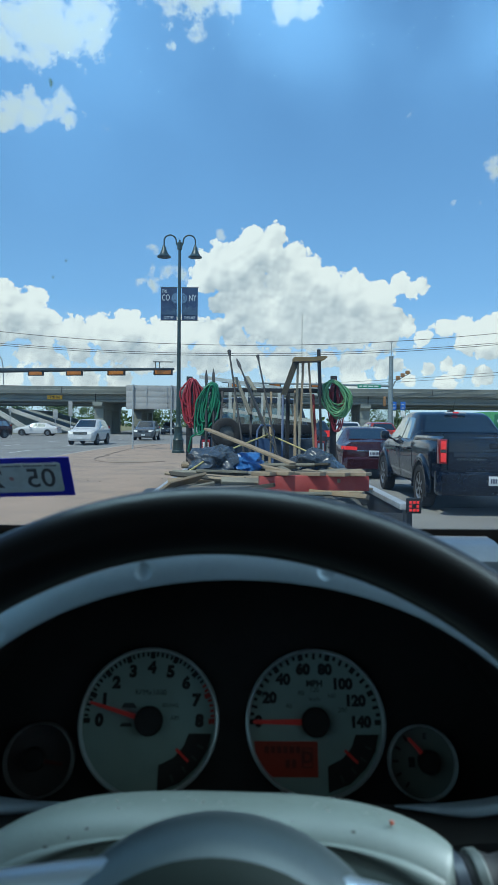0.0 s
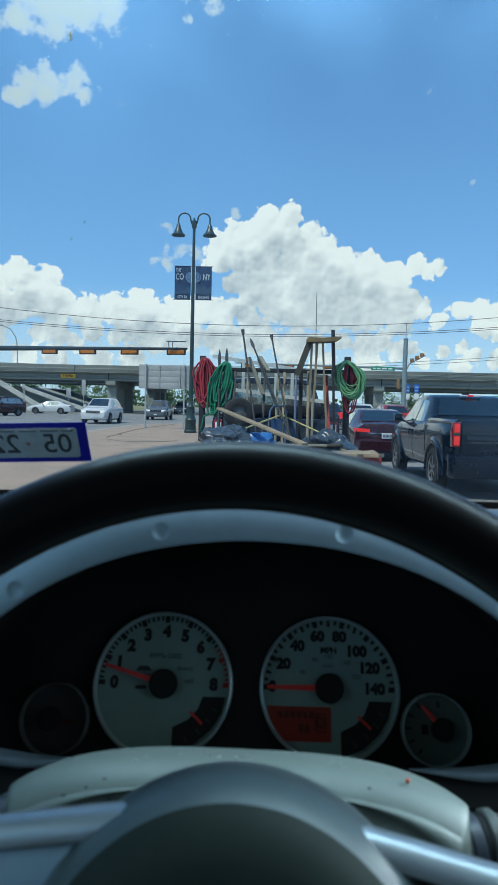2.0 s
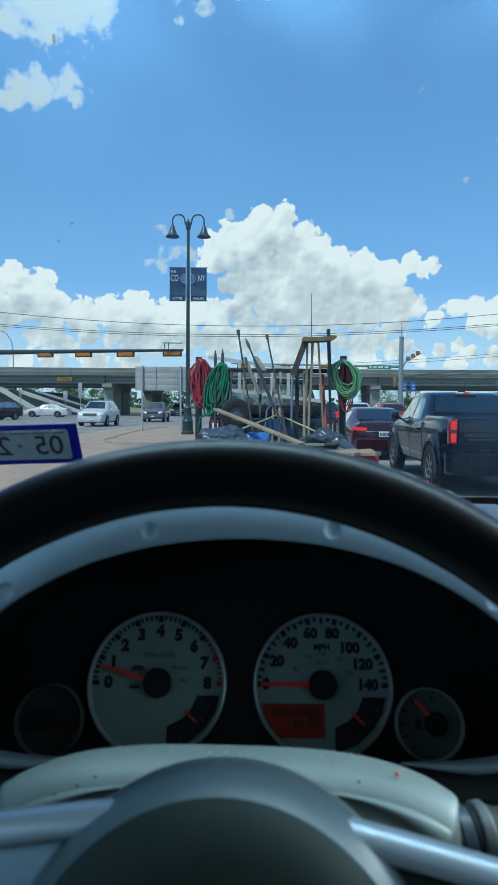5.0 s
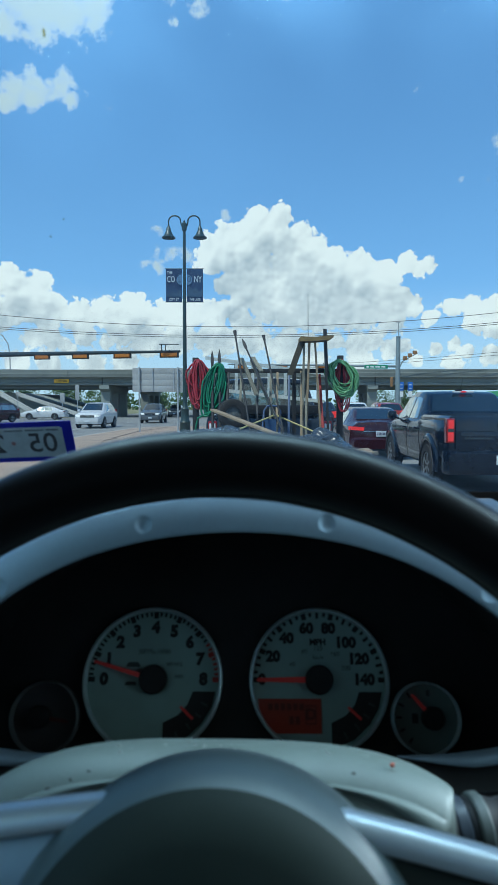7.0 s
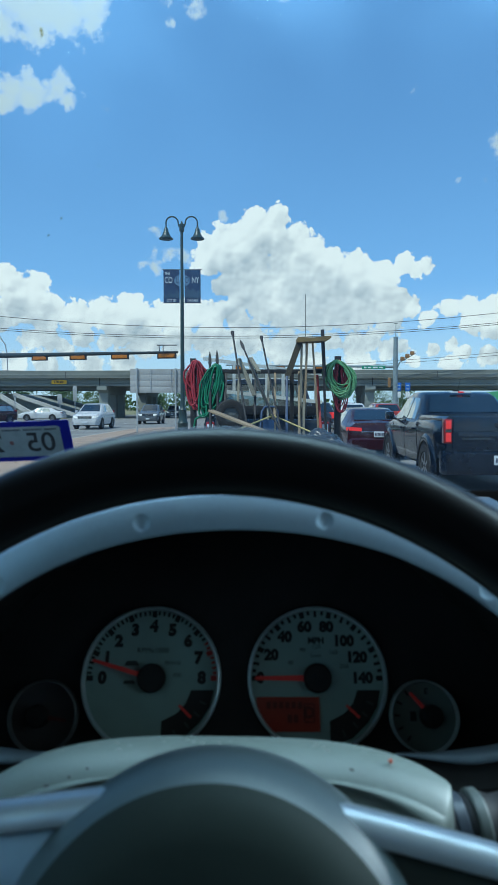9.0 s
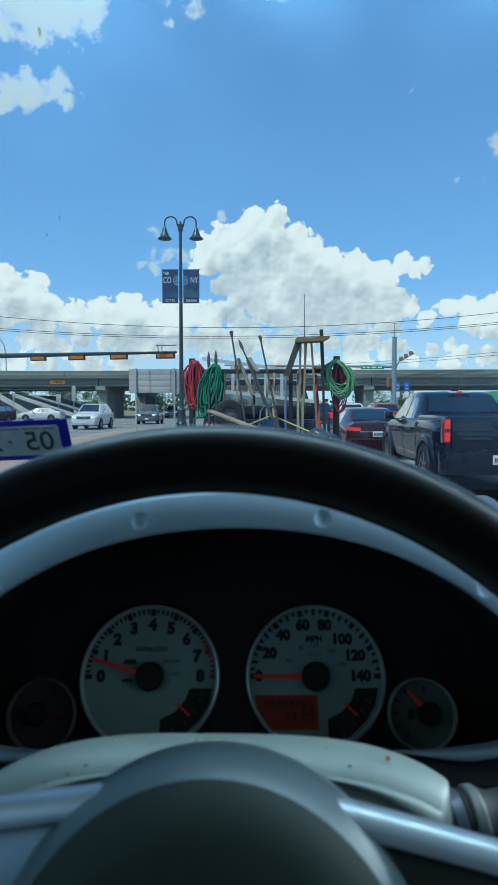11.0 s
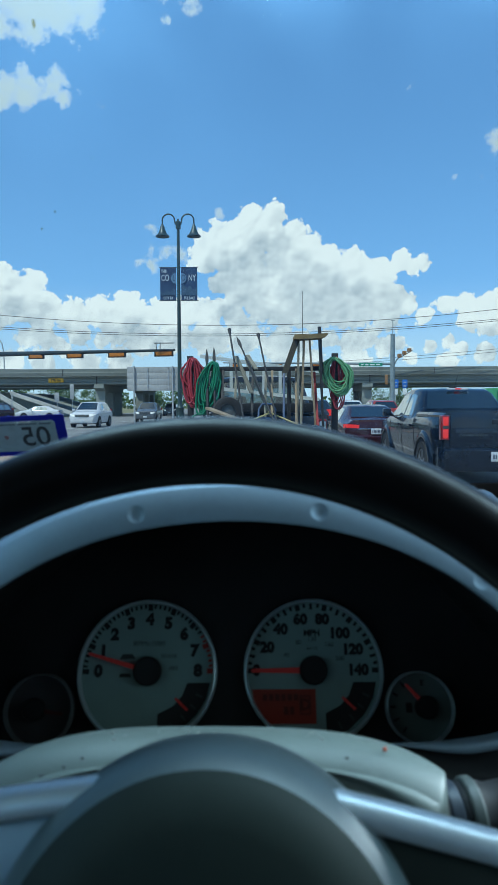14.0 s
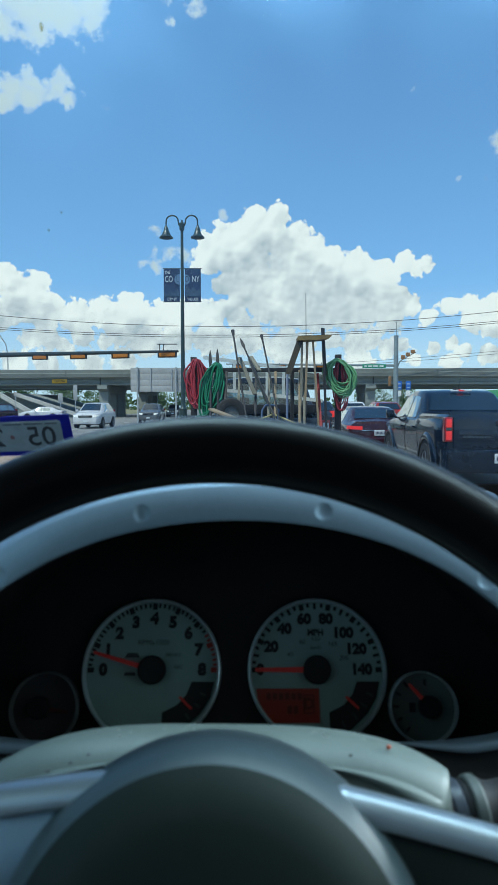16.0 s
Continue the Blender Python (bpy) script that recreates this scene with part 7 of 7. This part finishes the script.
    plank((0.93, 8.3, 0.95), (0.90, 8.60, 1.88), 0.03, 0.03, M["plank_red"], label="thin reddish board against the rack")
    # old wheel
    k = thing("spare_wheel", "old black wheel standing on the load", "wheel", pose(-0.235, 8.2, 1.36, 0, 0, 0))
    bm = bmesh.new()
    lathe(bm, [(0.095, -0.05), (0.15, -0.06), (0.183, -0.045), (0.195, 0), (0.183, 0.045), (0.15, 0.06), (0.095, 0.05)], 36, pose(0, 0, 0, 90, 0, 12))
    part("tyre", bm, M["tyre"], k)
    bm = bmesh.new()
    lathe(bm, [(0, -0.03), (0.05, -0.035), (0.105, -0.02), (0.105, 0.02), (0, 0.03)], 24, pose(0, 0, 0, 90, 0, 12))
    part("rim", bm, M["rubble"], k, "dull grey rim")
    # blue hand truck
    k = thing("hand_truck", "blue tubular hand truck lying in the load", "hand truck")
    bm = bmesh.new()
    tube(bm, [(0.12, 7.9, 0.95), (0.16, 8.1, 1.40), (0.20, 8.12, 1.46), (0.32, 8.12, 1.46), (0.36, 8.1, 1.40), (0.34, 7.9, 0.95)], 0.014, 8)
    part("frame", bm, M["blue_tube"], k, "", 60)
    for z in (1.12, 1.28):
        bm = bmesh.new()
        rod(bm, (0.14, 8.02, z), (0.35, 8.02, z), 0.010)
        part("crossbar", bm, M["blue_tube"], k)
    bm = bmesh.new()
    box(bm, (0.17, 8.0, 1.10), (0.31, 8.02, 1.30))
    part("plate", bm, M["blue_tube"], k)
    # heap under it all
    random.seed(11)
    bm = bmesh.new()
    nx, ny = 26, 44
    grid = [[bm.verts.new((-0.70 + 1.84 * i / nx, 4.78 + 3.85 * j / ny,
                           0.52 + 0.40 * min(1, j / 14) * (0.5 + 0.5 * math.sin(math.pi * i / nx)) + 0.16 * noise.noise((i * 0.35, j * 0.35, 0)))) for j in range(ny + 1)] for i in range(nx + 1)]
    for i in range(nx):
        for j in range(ny):
            bm.faces.new((grid[i][j], grid[i + 1][j], grid[i + 1][j + 1], grid[i][j + 1]))
    ext = bmesh.ops.extrude_face_region(bm, geom=list(bm.faces))
    for v in ext["geom"]:
        if isinstance(v, bmesh.types.BMVert):
            v.co.z = 0.462
    tagged(link("rubbish_heap", bm, M["rubble"], None, "", 60), "grey heap of building rubbish filling the trailer", "rubbish", kind="stuff")
    # sheets of plastic
    for name, mat, cx, cy, cz, rx, ry, rz, label in (("black_sheet", "tarp", -0.32, 6.85, 1.06, 0.30, 0.45, 0.20, "crumpled shiny black plastic sheet"), ("blue_sheet", "tarp_blue", 0.02, 6.9, 1.03, 0.24, 0.35, 0.15, "crumpled blue plastic sheet"),
                                                     ("black_sheet", "tarp", 0.80, 7.4, 1.00, 0.30, 0.35, 0.19, "crumpled shiny black plastic sheet")):
        bm = bmesh.new()
        bmesh.ops.create_icosphere(bm, subdivisions=5, radius=1)
        for v in bm.verts:
            c = v.co.copy()
            n = noise.noise(c * 1.5 + Vector((cx * 9, 0, 0))) * 0.34 - abs(noise.noise(c * 1.9 + Vector((0, cy, 0)))) * 0.36 - abs(noise.noise(Vector((c.x * 7, c.y * 3, c.z * 3)))) * 0.12 + 0.14
            c *= 0.85 + n
            v.co = Vector((cx + c.x * rx, cy + c.y * ry, cz + max(c.z, -0.6) * rz))
        tagged(link(name, bm, M[mat], None, "", 60), label, "plastic sheet", "plastic sheets")
    # boards thrown on top, the red beam among them
    plank((-0.43, 7.3, 1.415), (0.44, 5.9, 1.115), 0.075, 0.022, M["timber_pale"], label="long pale board lying aslant on the load")
    plank((-0.30, 7.0, 1.12), (0.80, 6.2, 0.94), 0.09, 0.03, M["timber_pale"], label="long pale board lying aslant on the load")
    plank((0.12, 5.25, 0.985), (1.02, 5.35, 1.00), 0.10, 0.135, M["plank_red"], label="red painted beam with pale sawn ends")
    plank((0.85, 5.7, 1.00), (1.08, 5.75, 1.01), 0.10, 0.10, M["plank_red"], label="short red painted offcut")
    for _ in range(64):
        cx, cy = random.uniform(-0.55, 0.98), random.uniform(4.95, 7.2)
        l, a = random.uniform(0.14, 0.5), random.gauss(0, 0.55)
        z = 0.86 + 0.10 * min(1, (cy - 4.9) / 0.8) + random.uniform(-0.02, 0.08)
        dx, dy = math.cos(a) * l, math.sin(a) * l
        ax, bx = max(-0.68, cx - dx), min(1.12, cx + dx)
        plank((ax, max(4.80, cy - dy), z + random.uniform(-0.05, 0.05)), (bx, cy + dy, z + random.uniform(-0.05, 0.05)), random.uniform(0.03, 0.10), random.uniform(0.012, 0.035),
              M[random.choice(("plank", "plank", "plank_grey", "timber_pale", "dark_timber", "plank_grey"))], roll=random.uniform(-25, 25))
    for x, z in ((0.15, 1.065), (0.30, 1.07), (0.55, 1.068), (0.75, 1.066), (0.92, 1.07)):
        plank((x - 0.07, 5.33, z), (x + 0.08, 5.20, z + 0.01), 0.09, 0.03, M["timber_pale"], label="short sawn offcut on the red beam")
    plank((-0.62, 5.05, 0.98), (-0.36, 5.35, 1.03), 0.16, 0.02, M["timber_pale"], label="pale offcut board near the tailgate", roll=30)
    plank((-0.42, 5.0, 0.93), (0.0, 4.85, 0.88), 0.09, 0.03, M["timber_pale"], label="pale offcut board near the tailgate", roll=20)
    # rope over the load
    k = thing("rope", "yellowish rope tied over the load", "rope")
    bm = bmesh.new()
    tube(bm, [(0.28, 8.3, 1.36), (0.6, 7.9, 1.22), (0.98, 7.4, 1.05), (1.14, 7.2, 0.92)], 0.010, 6)
    part("strand", bm, M["rope"], k, "", 60)
    bm = bmesh.new()
    tube(bm, [(-0.68, 6.2, 0.92), (-0.35, 6.6, 1.13), (0.0, 7.4, 1.25), (0.28, 8.2, 1.34)], 0.010, 6)
    part("strand", bm, M["rope"], k, "", 60)
    # whip aerial on the towing truck
    k = thing("whip_aerial", "thin tall whip aerial on the towing truck", "aerial")
    bm = bmesh.new()
    rod(bm, (0.92, 10.45, 1.30), (0.905, 10.5, 3.26), 0.008, 0.004, 6)
    part("whip", bm, M["black_metal"], k)


ground()
overpass()
lamp_post()
signal_masts()
roadside_signs()
power_lines()
trees()
traffic()
box_truck()
trailer()
load()
